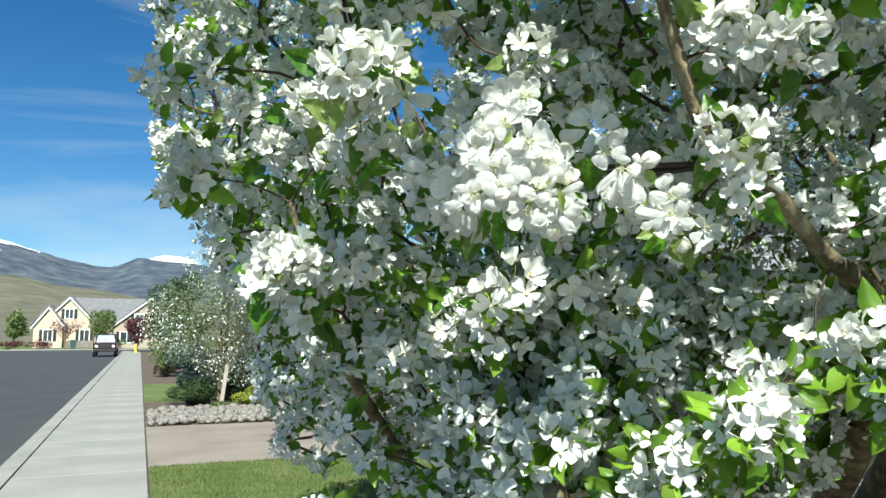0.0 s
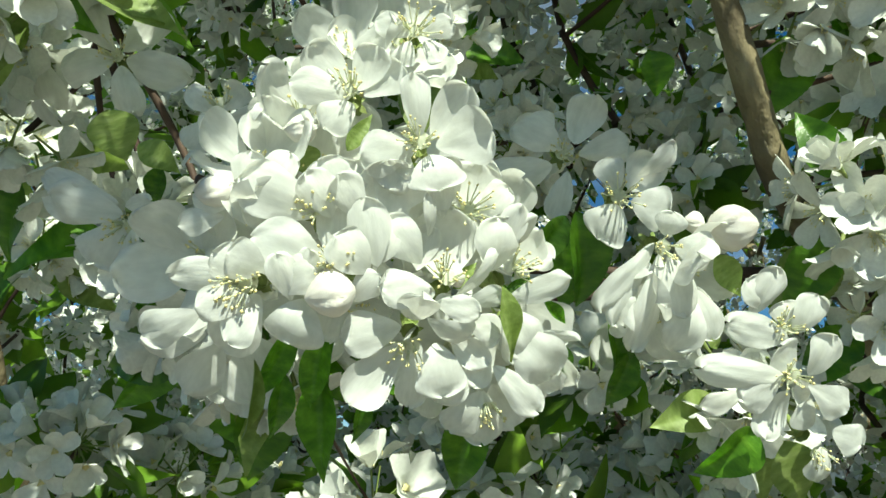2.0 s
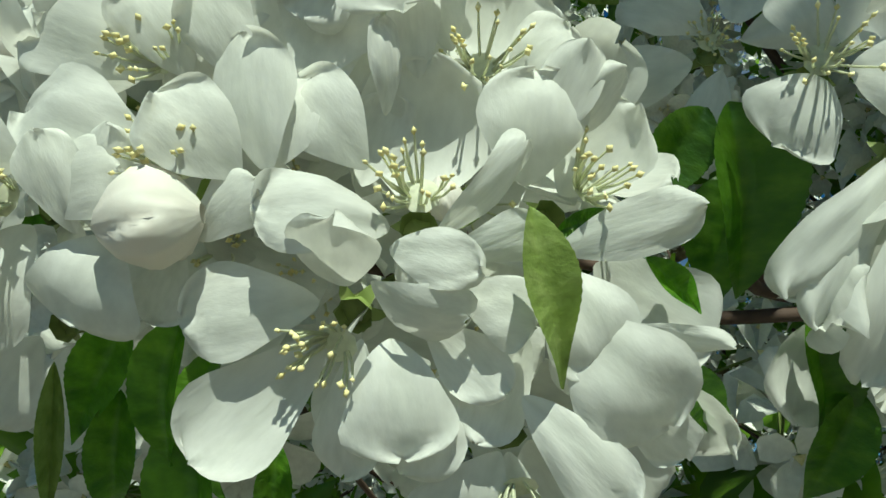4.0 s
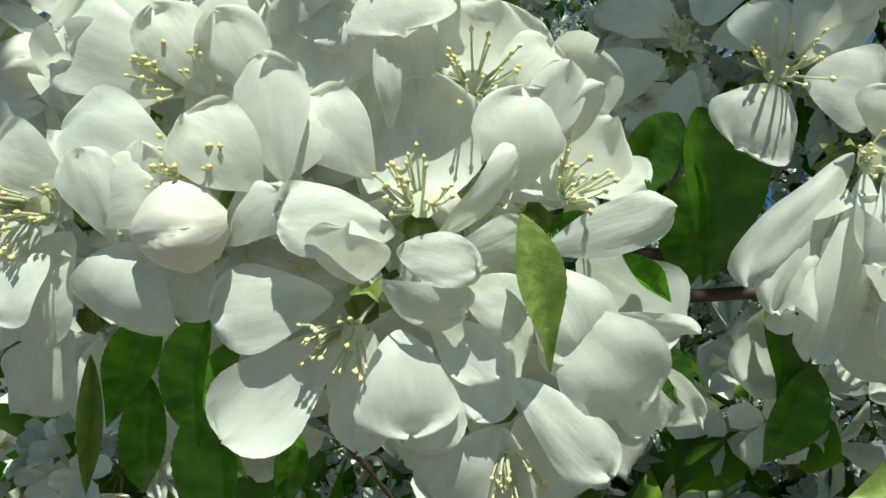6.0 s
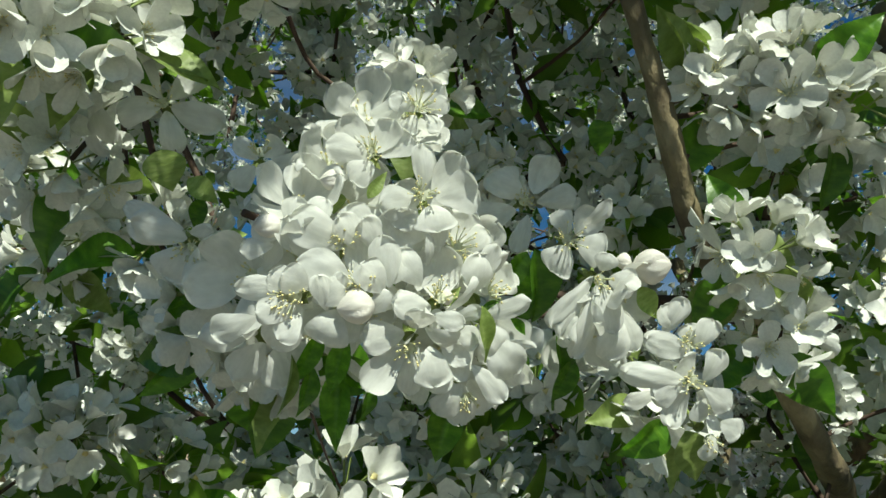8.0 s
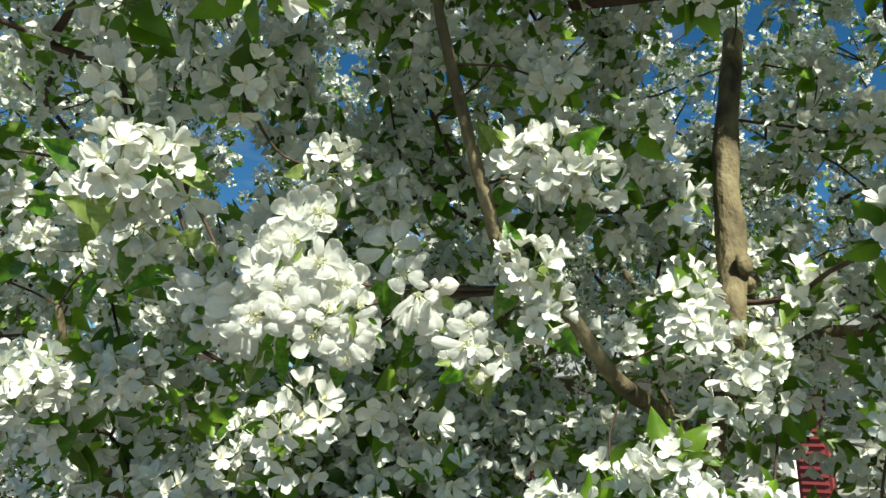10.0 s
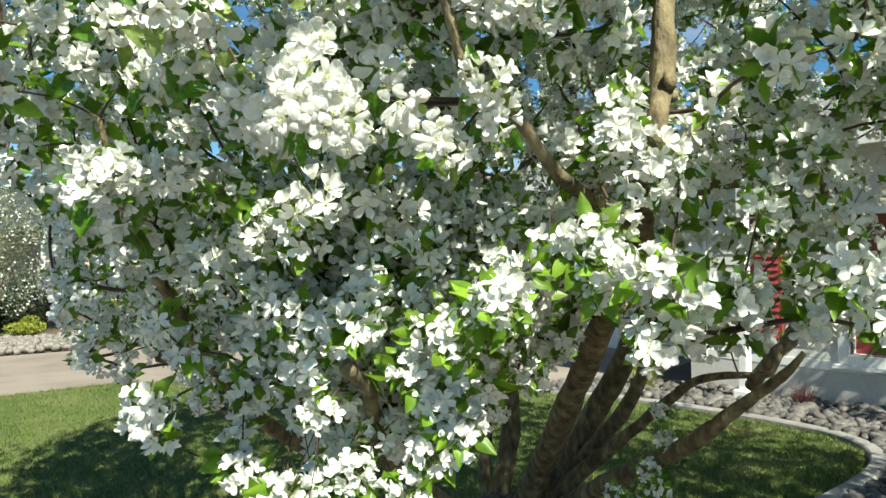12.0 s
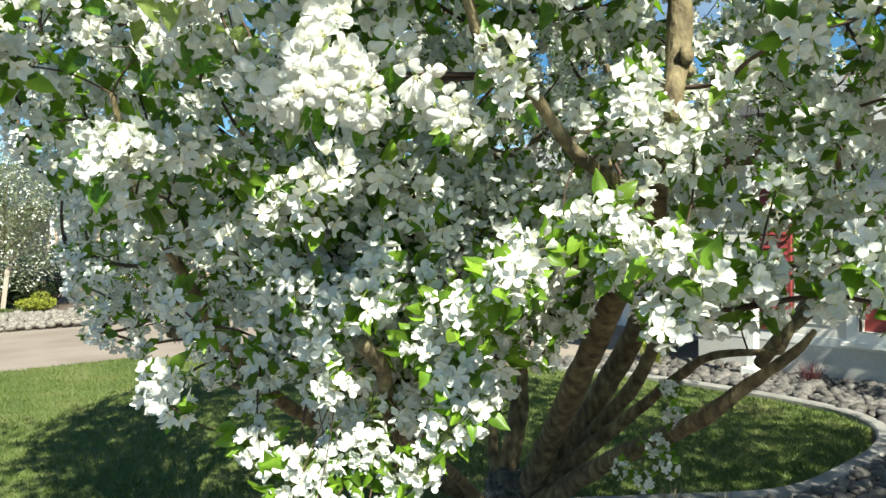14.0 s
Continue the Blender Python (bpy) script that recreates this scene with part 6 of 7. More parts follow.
for x, y, h in ((18.4, 14.6, 9.5), (21.5, 11.5, 10.5), (20.5, 7.0, 9.0), (18.8, 17.5, 8.5)):
    conifer("dark blue-green spruce rising behind the house", x, y, h, 2.3, rng)
small_tree("flowering_pear_tree", "young staked tree with fresh leaves and scattered white blossom", 1.75, 18.4, 1.1, 0.045, (2.0, 1.5, 1.85), 2.15, PEARLEAF, 17000, 0.036, rng, (2600, 0.03))
stake = thing("tree_stake", "weathered grey wooden tree stake, leaning slightly", "stake", (1.72, 17.5, 0))
bm = box(bmesh.new(), (-0.045, -0.03, -0.2), (0.045, 0.03, 0.95), 0.008)
bmesh.ops.rotate(bm, verts=bm.verts, matrix=Euler((0, radians(7), 0)).to_matrix())
part("post", bm, STAKE, stake)
shrub("dark_juniper", "low dark green spreading juniper behind the stones", 1.15, 18.6, (0.75, 0.6, 0.32), JUNIPER, 5200, 0.045, rng)
shrub("dark_juniper", "low dark green spreading juniper behind the stones", 2.35, 19.4, (0.85, 0.6, 0.38), JUNIPER, 5200, 0.045, rng)
shrub("blue_spruce_shrub", "blue-green dwarf spruce in the neighbouring bed", 1.35, 20.6, (0.85, 0.7, 0.75), BLUEGREEN, 6500, 0.05, rng)
shrub("blue_spruce_shrub", "blue-green dwarf spruce in the neighbouring bed", 3.1, 20.2, (0.9, 0.8, 0.8), BLUEGREEN, 6500, 0.05, rng)
shrub("dark_evergreen_shrub", "dark evergreen shrub beside the driveway", 4.3, 19.0, (1.0, 0.8, 0.8), JUNIPER, 6000, 0.05, rng)
shrub("yellow_green_shrub", "round yellow-green shrub among dark evergreens", 4.05, 18.1, (0.42, 0.4, 0.4), LIME, 2200, 0.035, rng)
shrub("yellow_green_perennial", "low yellow-green perennial clump among pale stones", 2.35, 17.45, (0.42, 0.35, 0.24), LIME, 1800, 0.035, rng)
shrub("yellow_green_perennial", "low yellow-green perennial clump among pale stones", 3.5, 17.0, (0.4, 0.3, 0.16), LIME, 1300, 0.035, rng)
shrub("green_cushion_plant", "small green cushion plant among pale stones", 1.75, 17.0, (0.3, 0.2, 0.1), OLIVE, 700, 0.03, rng)
shrub("brown_shrub", "rounded olive-brown shrub beside the pavement", 0.95, 31.5, (0.6, 0.7, 0.62), MAROON, 1500, 0.06, rng)
shrub("brown_shrub", "rounded olive-brown shrub beside the pavement", 0.95, 31.2, (0.62, 0.7, 0.66), OLIVE, 1500, 0.06, rng)
small_tree("pine_tree", "dark green bushy pine beside the pavement", 1.5, 37, 1.0, 0.1, (1.5, 1.5, 2.1), 2.6, JUNIPER, 8000, 0.11, rng)
small_tree("pine_tree", "dark green bushy pine beside the pavement", 2.0, 33, 1.0, 0.1, (1.3, 1.4, 1.2), 1.8, JUNIPER, 8000, 0.10, rng)
# added out of view so that its shadow falls on foundation and cobbles
small_tree("shade_tree", "unseen round leafy tree added to shade the house front", 7.9, -0.25, 1.3, 0.07, (1.75, 1.5, 1.35), 2.75, PEARLEAF, 6000, 0.09, np.random.default_rng(77))
small_tree("plum_tree", "small maroon-leaved plum tree by the pavement", -0.2, 78, 1.2, 0.06, (1.6, 1.5, 1.5), 2.3, MAROON, 3000, 0.14, rng)
small_tree("bushy_green_tree", "rounded green tree near the far houses", -4.2, 98, 1.2, 0.1, (1.7, 1.6, 2.4), 3.0, OLIVE, 3500, 0.18, rng)
small_tree("bare_reddish_tree", "small reddish budding tree before the cream house", -8.6, 101, 1.2, 0.08, (2.4, 2.0, 1.2), 2.6, MAROON, 500, 0.16, rng)
for k, x in enumerate((-14.5, -11.0, -3.0)):
    shrub("low_hedge_shrub", "low grey-brown shrub before the far house", x, 99.5, (1.6, 0.8, 0.7), MAROON if k < 2 else OLIVE, 900, 0.12, rng)
for k in range(16):
    small_tree("distant_tree", "far rounded tree behind the street", -20 - 5.5 * k + rng.normal(0, 1.5), 125 + rng.uniform(-15, 25), 1.5, 0.12, (2.2, 2.2, 2.4), 3.0, (OLIVE, JUNIPER, MAROON)[k % 3], 900, 0.35, rng)["group"] = "trees beyond the junction"


# ---------------------------------------------------------------- the near house
# bare concrete, its colour raised to stand in for strong sun on it
FOUNDATION = surface("bright_foundation", [(0.47, 0.46, 0.43), (0.55, 0.54, 0.51)], 1.2, 0.9, 0.2, 30)
house = thing("near_house", "grey-sided house with white trim and red shutters", "house")
WALL_X, SILL = 7.7, 0.34
bm = box(bmesh.new(), (WALL_X - 0.03, -9, -0.2), (WALL_X + 0.25, 4.95, SILL))
part("foundation", bm, FOUNDATION, house, "bare concrete foundation")
WINDOW_Y, WINDOW_Z = (1.55, 3.12), (0.52, 1.95)
bm = bmesh.new()
box(bm, (WALL_X, -9, SILL), (WALL_X + 0.2, WINDOW_Y[0], 2.75))
box(bm, (WALL_X, WINDOW_Y[1], SILL), (WALL_X + 0.2, 4.95, 2.75))
box(bm, (WALL_X, WINDOW_Y[0], SILL), (WALL_X + 0.2, WINDOW_Y[1], WINDOW_Z[0]))
box(bm, (WALL_X, WINDOW_Y[0], WINDOW_Z[1]), (WALL_X + 0.2, WINDOW_Y[1], 2.75))
box(bm, (WALL_X, 4.75, SILL), (9.7, 4.95, 2.75))
part("wall", bm, SIDING, house)
lap = 0.125
k, z = 0, SILL + 0.10
while z < 2.7:
    spans = [(-9.0, WINDOW_Y[0] - 0.1), (WINDOW_Y[1] + 0.1, 3.78), (4.18, 4.72)] if z + lap > WINDOW_Z[0] - 0.1 and z < WINDOW_Z[1] + 0.1 else [(-9.0, 3.78), (4.18, 4.72)]
    for y0, y1 in spans:
        bm = bmesh.new()
        prism(bm, [(WALL_X - 0.002, z), (WALL_X - 0.022, z), (WALL_X - 0.008, z + lap), (WALL_X - 0.002, z + lap)], y0, y1)
        part("siding_board", bm, SIDING, house)
    z += lap
part("skirt_board", box(bmesh.new(), (WALL_X - 0.035, -9, SILL), (WALL_X - 0.002, 4.72, SILL + 0.10), 0.004), TRIM, house, "white-painted skirt board")
part("corner_board", box(bmesh.new(), (WALL_X - 0.04, 4.72, SILL - 0.05), (WALL_X + 0.1, 4.99, 2.75), 0.006), TRIM, house)
post = part("porch_post", box(bmesh.new(), (WALL_X - 0.71, 3.85, -0.02), (WALL_X - 0.61, 3.95, 2.62), 0.01), TRIM, house, "white square porch post")
part("porch_post_base", box(bmesh.new(), (WALL_X - 0.75, 3.81, -0.04), (WALL_X - 0.57, 3.99, 0.14), 0.01), TRIM, house)
for y0, y1 in ((3.80, 4.16),):
    sh = part("shutter", box(bmesh.new(), (WALL_X - 0.045, y0, SILL + 0.12), (WALL_X - 0.004, y1, 2.05), 0.006), RED, house, "dark red louvred shutter")
    for k in range(20):
        zz = SILL + 0.2 + k * 0.075
        bm = bmesh.new()
        prism(bm, [(WALL_X - 0.046, zz), (WALL_X - 0.062, zz + 0.01), (WALL_X - 0.046, zz + 0.05)], y0 + 0.04, y1 - 0.04)
        part("slat", bm, RED, sh)
window = part("window", box(bmesh.new(), (WALL_X + 0.12, WINDOW_Y[0], WINDOW_Z[0]), (WALL_X + 0.13, WINDOW_Y[1], WINDOW_Z[1])), RED, house, "window with drawn red blinds")
fr = bmesh.new()
for y0, y1, z0, z1 in ((WINDOW_Y[0] - 0.11, WINDOW_Y[0], WINDOW_Z[0] - 0.11, WINDOW_Z[1] + 0.11), (WINDOW_Y[1], WINDOW_Y[1] + 0.11, WINDOW_Z[0] - 0.11, WINDOW_Z[1] + 0.11),
                       (WINDOW_Y[0], WINDOW_Y[1], WINDOW_Z[1], WINDOW_Z[1] + 0.11), (WINDOW_Y[0], WINDOW_Y[1], WINDOW_Z[0] - 0.11, WINDOW_Z[0])):
    box(fr, (WALL_X - 0.045, y0, z0), (WALL_X + 0.06, y1, z1), 0.004)
part("window_frame", fr, TRIM, window)
mid = (WINDOW_Y[0] + WINDOW_Y[1]) / 2
part("mullion", box(bmesh.new(), (WALL_X - 0.03, mid - 0.035, WINDOW_Z[0]), (WALL_X + 0.1, mid + 0.035, WINDOW_Z[1]), 0.004), TRIM, window)
part("window_sill", box(bmesh.new(), (WALL_X - 0.09, WINDOW_Y[0] - 0.16, WINDOW_Z[0] - 0.15), (WALL_X - 0.046, WINDOW_Y[1] + 0.16, WINDOW_Z[0] - 0.10), 0.005), TRIM, window)
# recessed garage wing with a red entry door, eaves and roof
bm = bmesh.new()
box(bm, (9.62, 4.95, -0.1), (9.85, 9.4, 2.75))
box(bm, (9.62, 10.4, -0.1), (9.85, 13.0, 2.75))
box(bm, (9.62, 9.4, 2.15), (9.85, 10.4, 2.75))
part("wing_wall", bm, SIDING, house)
door = part("entry_door", box(bmesh.new(), (9.7, 9.42, 0.0), (9.75, 10.38, 2.13), 0.005), RED, house, "red panelled entry door")
for z0, z1 in ((0.15, 0.95), (1.08, 1.95)):
    for y0 in (9.52, 9.94):
        part("door_panel", box(bmesh.new(), (9.685, y0, z0), (9.698, y0 + 0.33, z1), 0.006), RED, door)
part("door_frame", box(box(box(bmesh.new(), (9.59, 9.30, 0), (9.66, 9.41, 2.25), 0.004), (9.59, 10.39, 0), (9.66, 10.5, 2.25), 0.004), (9.59, 9.41, 2.14), (9.66, 10.39, 2.25), 0.004), TRIM, house)
garage = part("garage_door", box(bmesh.new(), (9.56, 5.5, 0.0), (9.615, 8.3, 2.12), 0.004), TRIM, house, "white sectional garage door")
for k in range(4):
    for j in range(4):
        part("garage_panel", box(bmesh.new(), (9.54, 5.58 + 0.68 * j, 0.06 + 0.52 * k), (9.559, 6.18 + 0.68 * j, 0.48 + 0.52 * k), 0.008), TRIM, garage)
roof = bmesh.new()
prism(roof, [(7.45, 2.72), (7.45, 2.84), (12.2, 4.2), (17.5, 2.84), (17.5, 2.72), (12.2, 4.05)], -9.4, 4.95)
prism(roof, [(6.75, 2.74), (6.75, 2.84), (7.46, 2.90), (7.46, 2.80)], 3.62, 4.94)
prism(roof, [(9.0, 2.70), (9.0, 2.82), (13.2, 3.9), (17.2, 2.82), (17.2, 2.70), (13.2, 3.77)], 4.96, 13.4)
part("roof", roof, SLATE, house, "grey shingle roof")
part("fascia", box(bmesh.new(), (7.41, -9.4, 2.62), (7.45, 3.6, 2.86), 0.004), TRIM, house)
part("soffit", box(bmesh.new(), (7.45, -9.4, 2.64), (WALL_X, 4.95, 2.68)), TRIM, house)
part("wing_fascia", box(bmesh.new(), (8.96, 4.96, 2.60), (9.0, 13.4, 2.84), 0.004), TRIM, house)
part("gable_wall", box(bmesh.new(), (7.9, 4.76, 2.75), (16.5, 4.94, 3.1)), SIDING, house)
part("porch_beam", box(bmesh.new(), (WALL_X - 0.78, 3.64, 2.60), (WALL_X - 0.57, 4.92, 2.72), 0.006), TRIM, house)


# ---------------------------------------------------------------- the far houses and the street's things
def gable_block(bm, x0, x1, y0, y1, eave, ridge):
    """A block whose gable faces the street: walls up to the rake."""
    prism(bm, [(x0, -0.1), (x1, -0.1), (x1, eave), ((x0 + x1) / 2, ridge), (x0, eave)], y0, y1)
    return bm


def rake(parent, x0, x1, y, eave, ridge, over=0.35, w=0.28):
    mid = (x0 + x1) / 2
    s = (ridge - eave) / (mid - x0)
    for sx, end in ((-1, x0), (1, x1)):
        bm = bmesh.new()
        prism(bm, [(mid, ridge + 0.12), (end + sx * over, eave - s * over + 0.12), (end + sx * over, eave - s * over + 0.12 - w), (mid, ridge + 0.12 - w)], y - 0.28, y - 0.18)
        part("bargeboard", bm, TRIM, parent)


def far_window(parent, x, y, z, w, h):
    win = part("window", box(bmesh.new(), (x - w / 2, y - 0.05, z), (x + w / 2, y - 0.02, z + h)), GLASS, parent)
    fr = bmesh.new()
    for a in ((x - w / 2 - 0.12, x - w / 2, z - 0.12, z + h + 0.12), (x + w / 2, x + w / 2 + 0.12, z - 0.12, z + h + 0.12), (x - w / 2, x + w / 2, z + h, z + h + 0.12), (x - w / 2, x + w / 2, z - 0.12, z), (x - 0.04, x + 0.04, z, z + h)):
        box(fr, (a[0], y - 0.09, a[2]), (a[1], y - 0.03, a[3]))
    part("window_frame", fr, TRIM, win)
    for sx in (-1, 1):
        part("shutter", box(bmesh.new(), (x + sx * (w / 2 + 0.32) - 0.18, y - 0.07, z - 0.05), (x + sx * (w / 2 + 0.32) + 0.18, y - 0.02, z + h + 0.05)), BLACK, win)


far_house = thing("cream_gabled_house", "cream house with steep grey shingle roof and gables", "house", (0, 0, 0))
part("wall", gable_block(bmesh.new(), -12.0, -5.9, 110, 122, 3.4, 6.7), CREAM, far_house)
part("side_wing_wall", gable_block(bmesh.new(), -13.0, -9.6, 109, 118, 3.0, 5.3), CREAM, far_house)
bm = bmesh.new()
prism(bm, [(-12.5, 3.15), (-8.95, 6.9), (-5.4, 3.15), (-5.4, 3.35), (-8.95, 7.15), (-12.5, 3.35)], 109.7, 122)
prism(bm, [(-13.4, 2.8), (-11.3, 5.5), (-9.2, 2.8), (-9.2, 3.0), (-11.3, 5.75), (-13.4, 3.0)], 108.7, 118)
part("gable_roof", bm, SLATE, far_house)
bm = bmesh.new()
a = [bm.verts.new(p) for p in ((-8.9, 114, 6.9), (1.5, 114, 6.8), (2.2, 109.6, 3.2), (-6.0, 109.6, 3.2))]
b = [bm.verts.new(v.co + Vector((0, 0.3, -0.25))) for v in a]
bm.faces.new(a)
bm.faces.new(b[::-1])
for i in range(4):
    bm.faces.new((a[i], b[i], b[(i + 1) % 4], a[(i + 1) % 4]))
part("main_roof", bm, SLATE, far_house, "broad grey shingle roof")
part("main_wall", box(bmesh.new(), (-6.0, 110.4, -0.1), (1.6, 118, 3.3)), TAN, far_house)
rake(far_house, -12.0, -5.9, 110, 3.4, 6.7)
rake(far_house, -13.0, -9.6, 109, 3.0, 5.3)
far_window(far_house, -8.95, 110, 3.9, 0.9, 1.2)
far_window(far_house, -11.3, 109, 0.9, 1.0, 1.4)
far_window(far_house, -7.0, 110, 0.9, 1.1, 1.4)
part("stone_skirt", box(bmesh.new(), (-12.0, 109.9, -0.1), (-5.9, 109.99, 0.9)), PALE, far_house)
tan_house = thing("tan_gabled_house", "tan house with white-trimmed gable beside the street", "house")
part("wall", gable_block(bmesh.new(), -3.2, 5.6, 103, 112, 2.9, 6.4), TAN, tan_house)
bm = bmesh.new()
prism(bm, [(-3.8, 2.5), (1.2, 6.5), (6.2, 2.5), (6.2, 2.7), (1.2, 6.75), (-3.8, 2.7)], 102.7, 112)
part("roof", bm, SLATE, tan_house)
rake(tan_house, -3.2, 5.6, 103, 2.9, 6.4)
far_window(tan_house, -0.2, 103, 3.6, 1.0, 0.7)
far_window(tan_house, -1.6, 103, 0.7, 1.5, 1.3)

# the neighbour's house behind the staked tree
STUCCO = surface("peach_stucco", [(0.46, 0.35, 0.265), (0.55, 0.43, 0.335)], 1.5, 0.9, 0.3, 25)
neighbour = thing("neighbour_house", "low peach-coloured stucco house with white trim", "house")
bm = bmesh.new()
box(bm, (4.75, 30.5, -0.1), (5.1, 30.75, 2.9))
box(bm, (6.0, 30.5, -0.1), (16.0, 30.75, 2.9))
box(bm, (5.1, 30.5, -0.1), (6.0, 30.75, 0.95))
box(bm, (5.1, 30.5, 2.15), (6.0, 30.75, 2.9))
box(bm, (4.75, 30.75, -0.1), (5.0, 41.0, 2.9))
part("wall", bm, STUCCO, neighbour)
part("corner_board", box(bmesh.new(), (4.72, 30.46, -0.1), (4.86, 30.5, 2.9), 0.01), TRIM, neighbour)
win = part("window", box(bmesh.new(), (5.1, 30.6, 0.95), (6.0, 30.62, 2.15)), GLASS, neighbour)
bm = bmesh.new()
for x0, x1, z0, z1 in ((5.02, 5.1, 0.87, 2.23), (6.0, 6.08, 0.87, 2.23), (5.1, 6.0, 2.15, 2.23), (5.1, 6.0, 0.87, 0.95), (5.53, 5.57, 0.95, 2.15)):
    box(bm, (x0, 30.46, z0), (x1, 30.54, z1))
part("window_frame", bm, TRIM, win)
garage_front = part("garage_door", box(bmesh.new(), (6.5, 30.44, -0.05), (9.3, 30.49, 2.1), 0.01), TRIM, neighbour, "white sectional garage door")
for k in range(4):
    part("garage_panel", box(bmesh.new(), (6.6, 30.42, 0.03 + 0.52 * k), (9.2, 30.438, 0.45 + 0.52 * k), 0.008), TRIM, garage_front)
bm = bmesh.new()
prism(bm, [(4.1, 2.78), (10.4, 5.3), (16.7, 2.78), (16.7, 2.95), (10.4, 5.5), (4.1, 2.95)], 29.9, 41.5)
part("roof", bm, SLATE, neighbour)
bm = bmesh.new()
prism(bm, [(4.9, 2.9), (15.9, 2.9), (10.4, 5.1)], 30.55, 30.75)
part("gable_wall", bm, STUCCO, neighbour)

# the parked car
car = thing("parked_car", "dark off-road car parked at the kerb, facing us", "car", (-2.62, 65.0, -0.12))
bm = box(bmesh.new(), (-0.86, 0.0, 0.48), (0.86, 4.1, 1.12), 0.08)
part("body", bm, CARPAINT, car)
bm = bmesh.new()
prism(bm, [(-0.80, 1.10), (0.80, 1.10), (0.68, 1.84), (-0.68, 1.84)], 1.3, 4.0)
part("cabin", bm, BLACK, car)
bm = bmesh.new()
a = [bm.verts.new(p) for p in ((-0.70, 1.24, 1.16), (0.70, 1.24, 1.16), (0.60, 1.30, 1.74), (-0.60, 1.30, 1.74))]
b = [bm.verts.new(v.co + Vector((0, 0.03, 0))) for v in a]
bm.faces.new(a)
bm.faces.new(b[::-1])
for i in range(4):
    bm.faces.new((a[i], b[i], b[(i + 1) % 4], a[(i + 1) % 4]))
# pale blue-grey base colour stands in for the sky mirrored in the glass
SHINE = surface("windscreen", [(0.35, 0.38, 0.42), (0.5, 0.53, 0.56)], 2, 0.15, 0, 20, gloss=0.8)
part("windscreen", bm, SHINE, car, "windscreen bright with sky")
part("bumper", box(bmesh.new(), (-0.84, -0.16, 0.42), (0.84, 0.02, 0.62), 0.04), BLACK, car)
part("grille", box(bmesh.new(), (-0.45, -0.03, 0.68), (0.45, 0.01, 1.02), 0.02), BLACK, car)
for x in (-0.62, 0.62):
    bm = bmesh.new()
    bmesh.ops.create_cone(bm, cap_ends=True, segments=16, radius1=0.11, radius2=0.11, depth=0.06, matrix=pose(x, -0.02, 0.87, 90))
    part("headlight", bm, TRIM, car, "round pale headlight")
for x in (-0.78, 0.78):
    for y in (0.65, 3.3):
        bm = bmesh.new()
        bmesh.ops.create_cone(bm, cap_ends=True, segments=20, radius1=0.38, radius2=0.38, depth=0.24, matrix=pose(x, y, 0.38, 0, 90))
        bmesh.ops.bevel(bm, geom=[e for e in bm.edges if len(e.link_faces) == 2 and e.calc_face_angle() > 1], offset=0.04, segments=2, affect="EDGES")
        wheel = part("wheel", bm, BLACK, car)
        bm = bmesh.new()
        bmesh.ops.create_cone(bm, cap_ends=True, segments=16, radius1=0.2, radius2=0.17, depth=0.26, matrix=pose(x, y, 0.38, 0, 90))
        part("rim", bm, CONCRETE, wheel)
bin_ = thing("wheelie_bin", "dark green wheeled rubbish bin at the kerb", "bin", (-7.3, 96.8, 0.0))
bm = bmesh.new()
prism(bm, [(-0.25, 0.05), (0.25, 0.05), (0.32, 1.0), (-0.32, 1.0)], -0.3, 0.3)
part("body", bm, GREENBIN, bin_)
part("lid", box(bmesh.new(), (-0.35, -0.36, 1.0), (0.35, 0.34, 1.07), 0.02), GREENBIN, bin_)
hydrant = thing("fire_hydrant", "yellow fire hydrant beside the pavement", "hydrant", (-0.35, 74, 0))
v, q, t = tube_arrays([(0, 0, 0, 0.16), (0, 0, 0.06, 0.16), (0, 0, 0.07, 0.11), (0, 0, 0.55, 0.11), (0, 0, 0.58, 0.15), (0, 0, 0.62, 0.13), (0, 0, 0.74, 0.05)], 12)
put("barrel", np_mesh("barrel", v, [q, t], [YELLOW]), hydrant)
v, q, t = tube_arrays([(-0.22, 0, 0.45, 0.06), (0.22, 0, 0.45, 0.06)], 10)
put("nozzle", np_mesh("nozzle", v, [q, t], [YELLOW]), hydrant)


# ---------------------------------------------------------------- hills and mountains
def ridge_land(name, label, azs, slopes, far, depth, material, rough, seed, az_lo=-75, az_hi=110):
    """A ridge round the horizon: rise over distance by bearing, with gullies."""
    na, nr = 420, 16
    az = np.linspace(az_lo, az_hi, na)
    top = np.interp(az, azs, slopes)
    v = []
    for i in range(na):
        for j in range(nr):
            u = j / (nr - 1)
            d = far - depth * (1 - u)
            a = math.radians(az[i])
            p = Vector((az[i] * 0.22 + seed, u * 2.2, seed))
            n = noise.fractal(p, 0.9, 2.1, 6)
            hgt = top[i] * d * (u**1.25) * (1 + rough * n * (0.35 + 0.65 * u)) if j else -2.0
            v.append((d * math.sin(a), d * math.cos(a), hgt))
    i, j = np.meshgrid(np.arange(na - 1), np.arange(nr - 1), indexing="ij")
    f = np.stack([i * nr + j, (i + 1) * nr + j, (i + 1) * nr + j + 1, i * nr + j + 1], -1).reshape(-1, 4)
    return tagged(put(name, np_mesh(name, np.array(v), [f], [material])), label, "mountain", kind="structure")


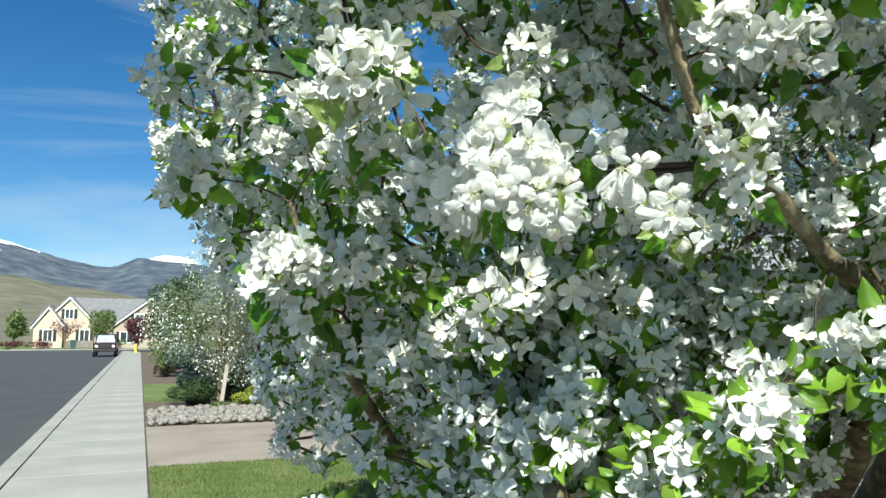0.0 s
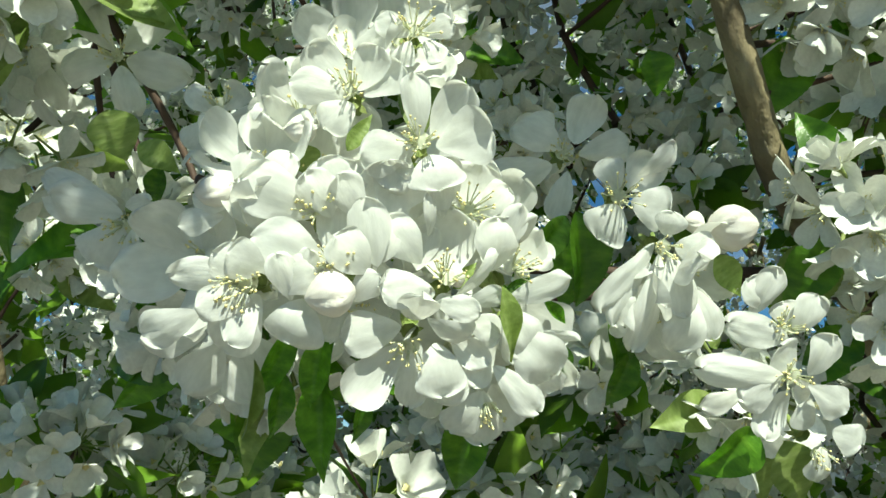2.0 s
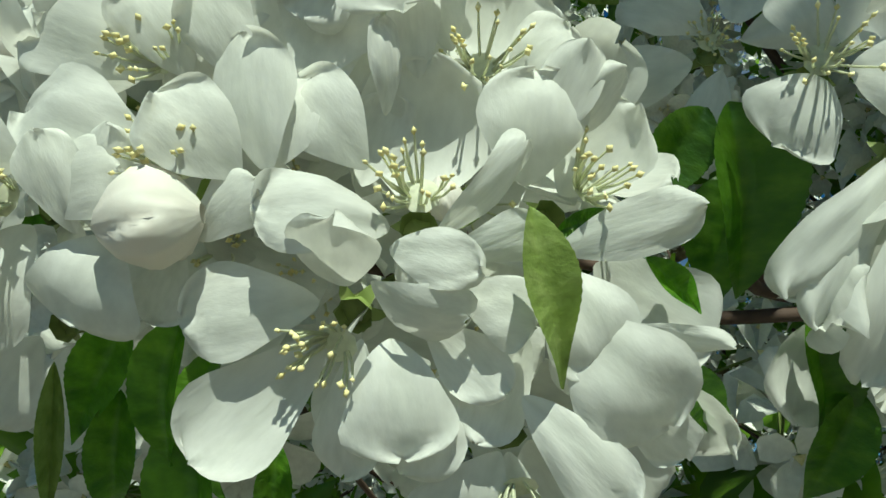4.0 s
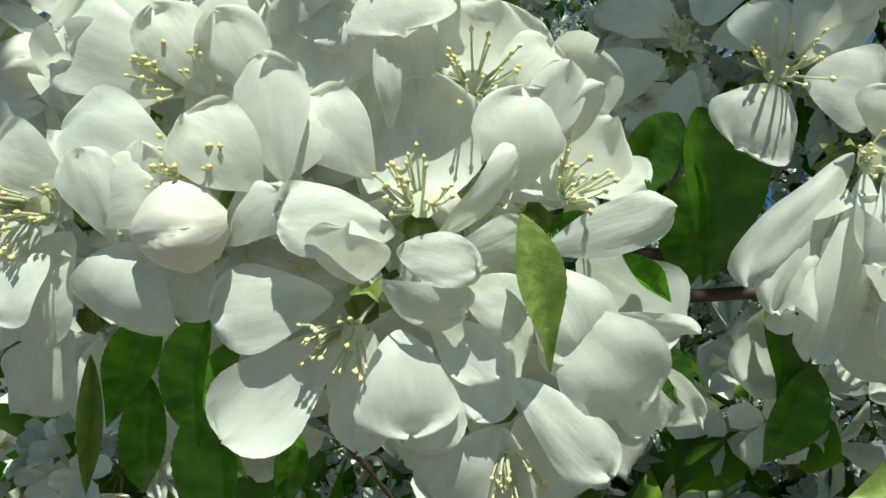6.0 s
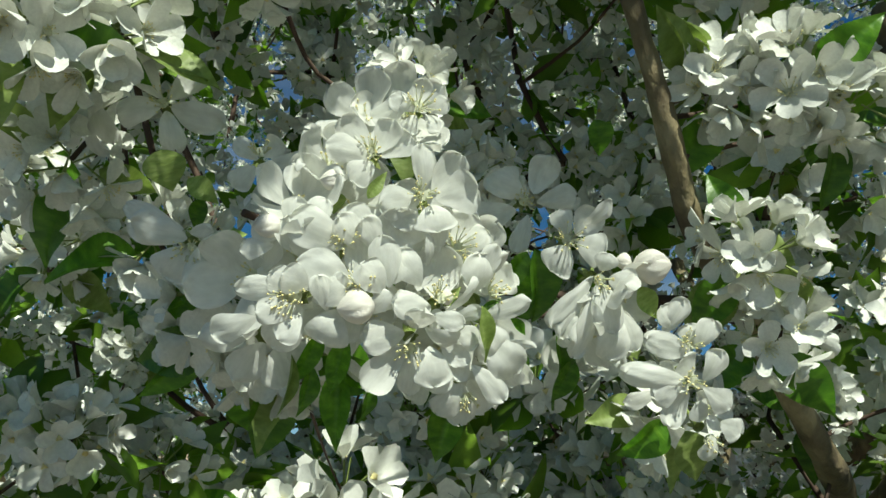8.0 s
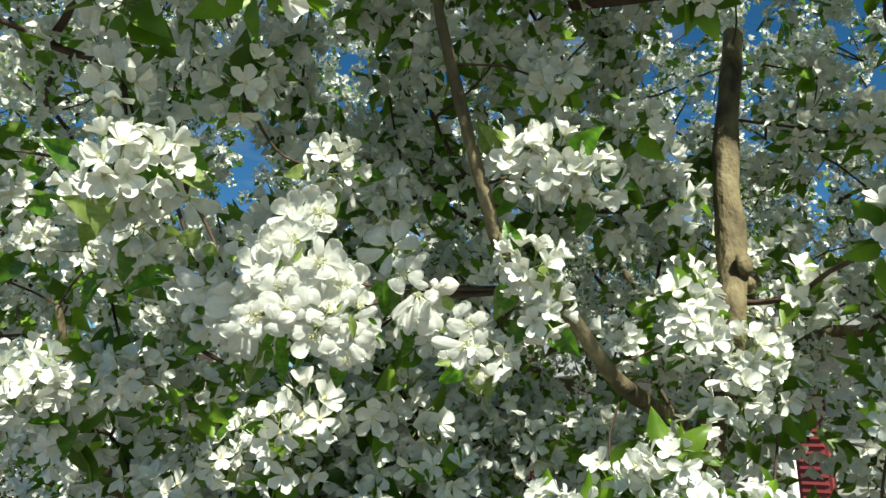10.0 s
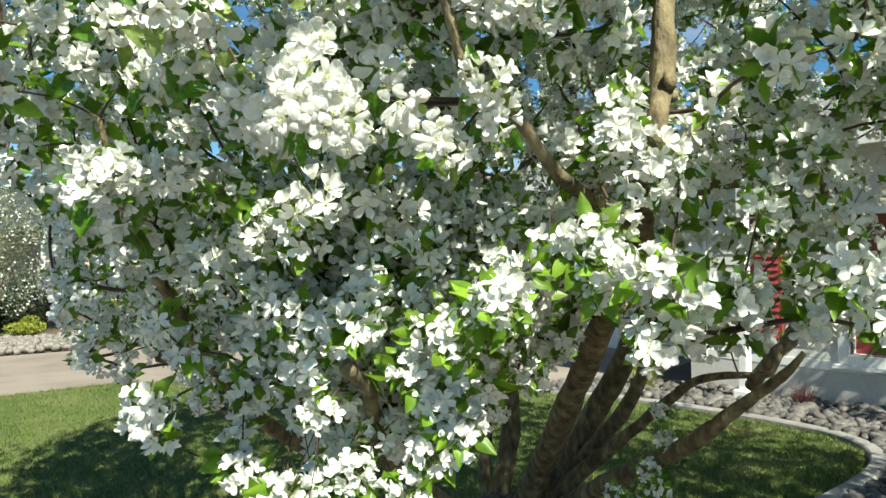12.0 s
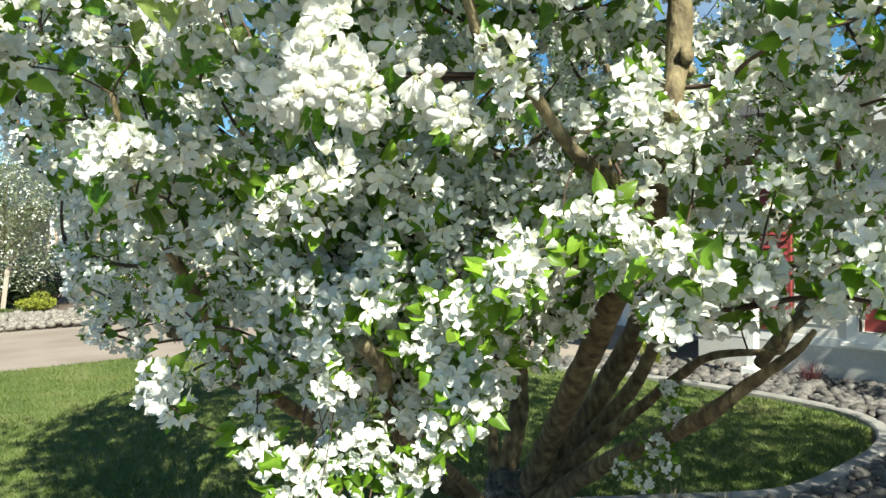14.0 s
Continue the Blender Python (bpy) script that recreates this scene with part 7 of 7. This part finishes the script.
ridge_land("dry_hills", "dry olive-tan hills with scattered bushes", [-75, -9, -5.5, -2, 0.5, 20, 110], [0.085, 0.075, 0.064, 0.055, 0.045, 0.03, 0.03], 900, 650, HILL, 0.05, 3.3)
ridge_land("forest_mountain", "forested mountain with snow patches, its colour blue-grey with haze", [-75, -9, -7, -5.2, -3.2, -2.0, -0.3, 1.5, 4, 15, 110], [0.13, 0.116, 0.106, 0.096, 0.086, 0.086, 0.099, 0.095, 0.09, 0.085, 0.08], 2700, 1500, MOUNTAIN, 0.05, 8.1)
SNOW = surface("snow", [(0.74, 0.77, 0.82), (0.86, 0.88, 0.91)], 0.01, 0.8, 0, 0.3)
ridge_land("snow_peak", "far snow-covered peak", [-75, -1.2, 0.1, 1.4, 2.6, 3.6, 6, 110], [0.01, 0.06, 0.097, 0.104, 0.102, 0.098, 0.06, 0.01], 4300, 900, SNOW, 0.03, 5.7)

# ---------------------------------------------------------------- pavement slabs and kerb stones
pavement = thing("pavement", "pale grey concrete pavement in broad slabs", "pavement", kind="structure")
bm = box(bmesh.new(), (-1.355, -30.6, -0.2), (0.10, 84, -0.012))
part("bedding", bm, SOIL, pavement)
bm = box(bmesh.new(), (-0.725, -0.757, -0.05), (0.725, 0.757, 0.05), 0.008)
slab = bpy.data.meshes.new("slab")
bm.to_mesh(slab)
bm.free()
slab.materials.append(CONCRETE)
for k in range(74):
    put("slab", slab, pavement, m=pose(-0.63, -30.632 + 1.524 * k, -0.05 + rng.normal(0, 0.001), rng.normal(0, 0.015), rng.normal(0, 0.015), 0))
kerb = thing("kerb", "sloped concrete kerb between pavement and road", "kerb", kind="structure")
bm = bmesh.new()
prism(bm, [(-1.375, 0.0), (-1.50, -0.004), (-1.60, -0.035), (-1.66, -0.10), (-1.71, -0.115), (-1.71, -0.2), (-1.375, -0.2)], -1.52, 1.52)
stone = bpy.data.meshes.new("kerb_stone")
bm.to_mesh(stone)
bm.free()
stone.materials.append(CONCRETE)
for k in range(38):
    put("kerb_stone", stone, kerb, m=pose(0, -30.432 + 3.048 * k, rng.normal(0, 0.002)))
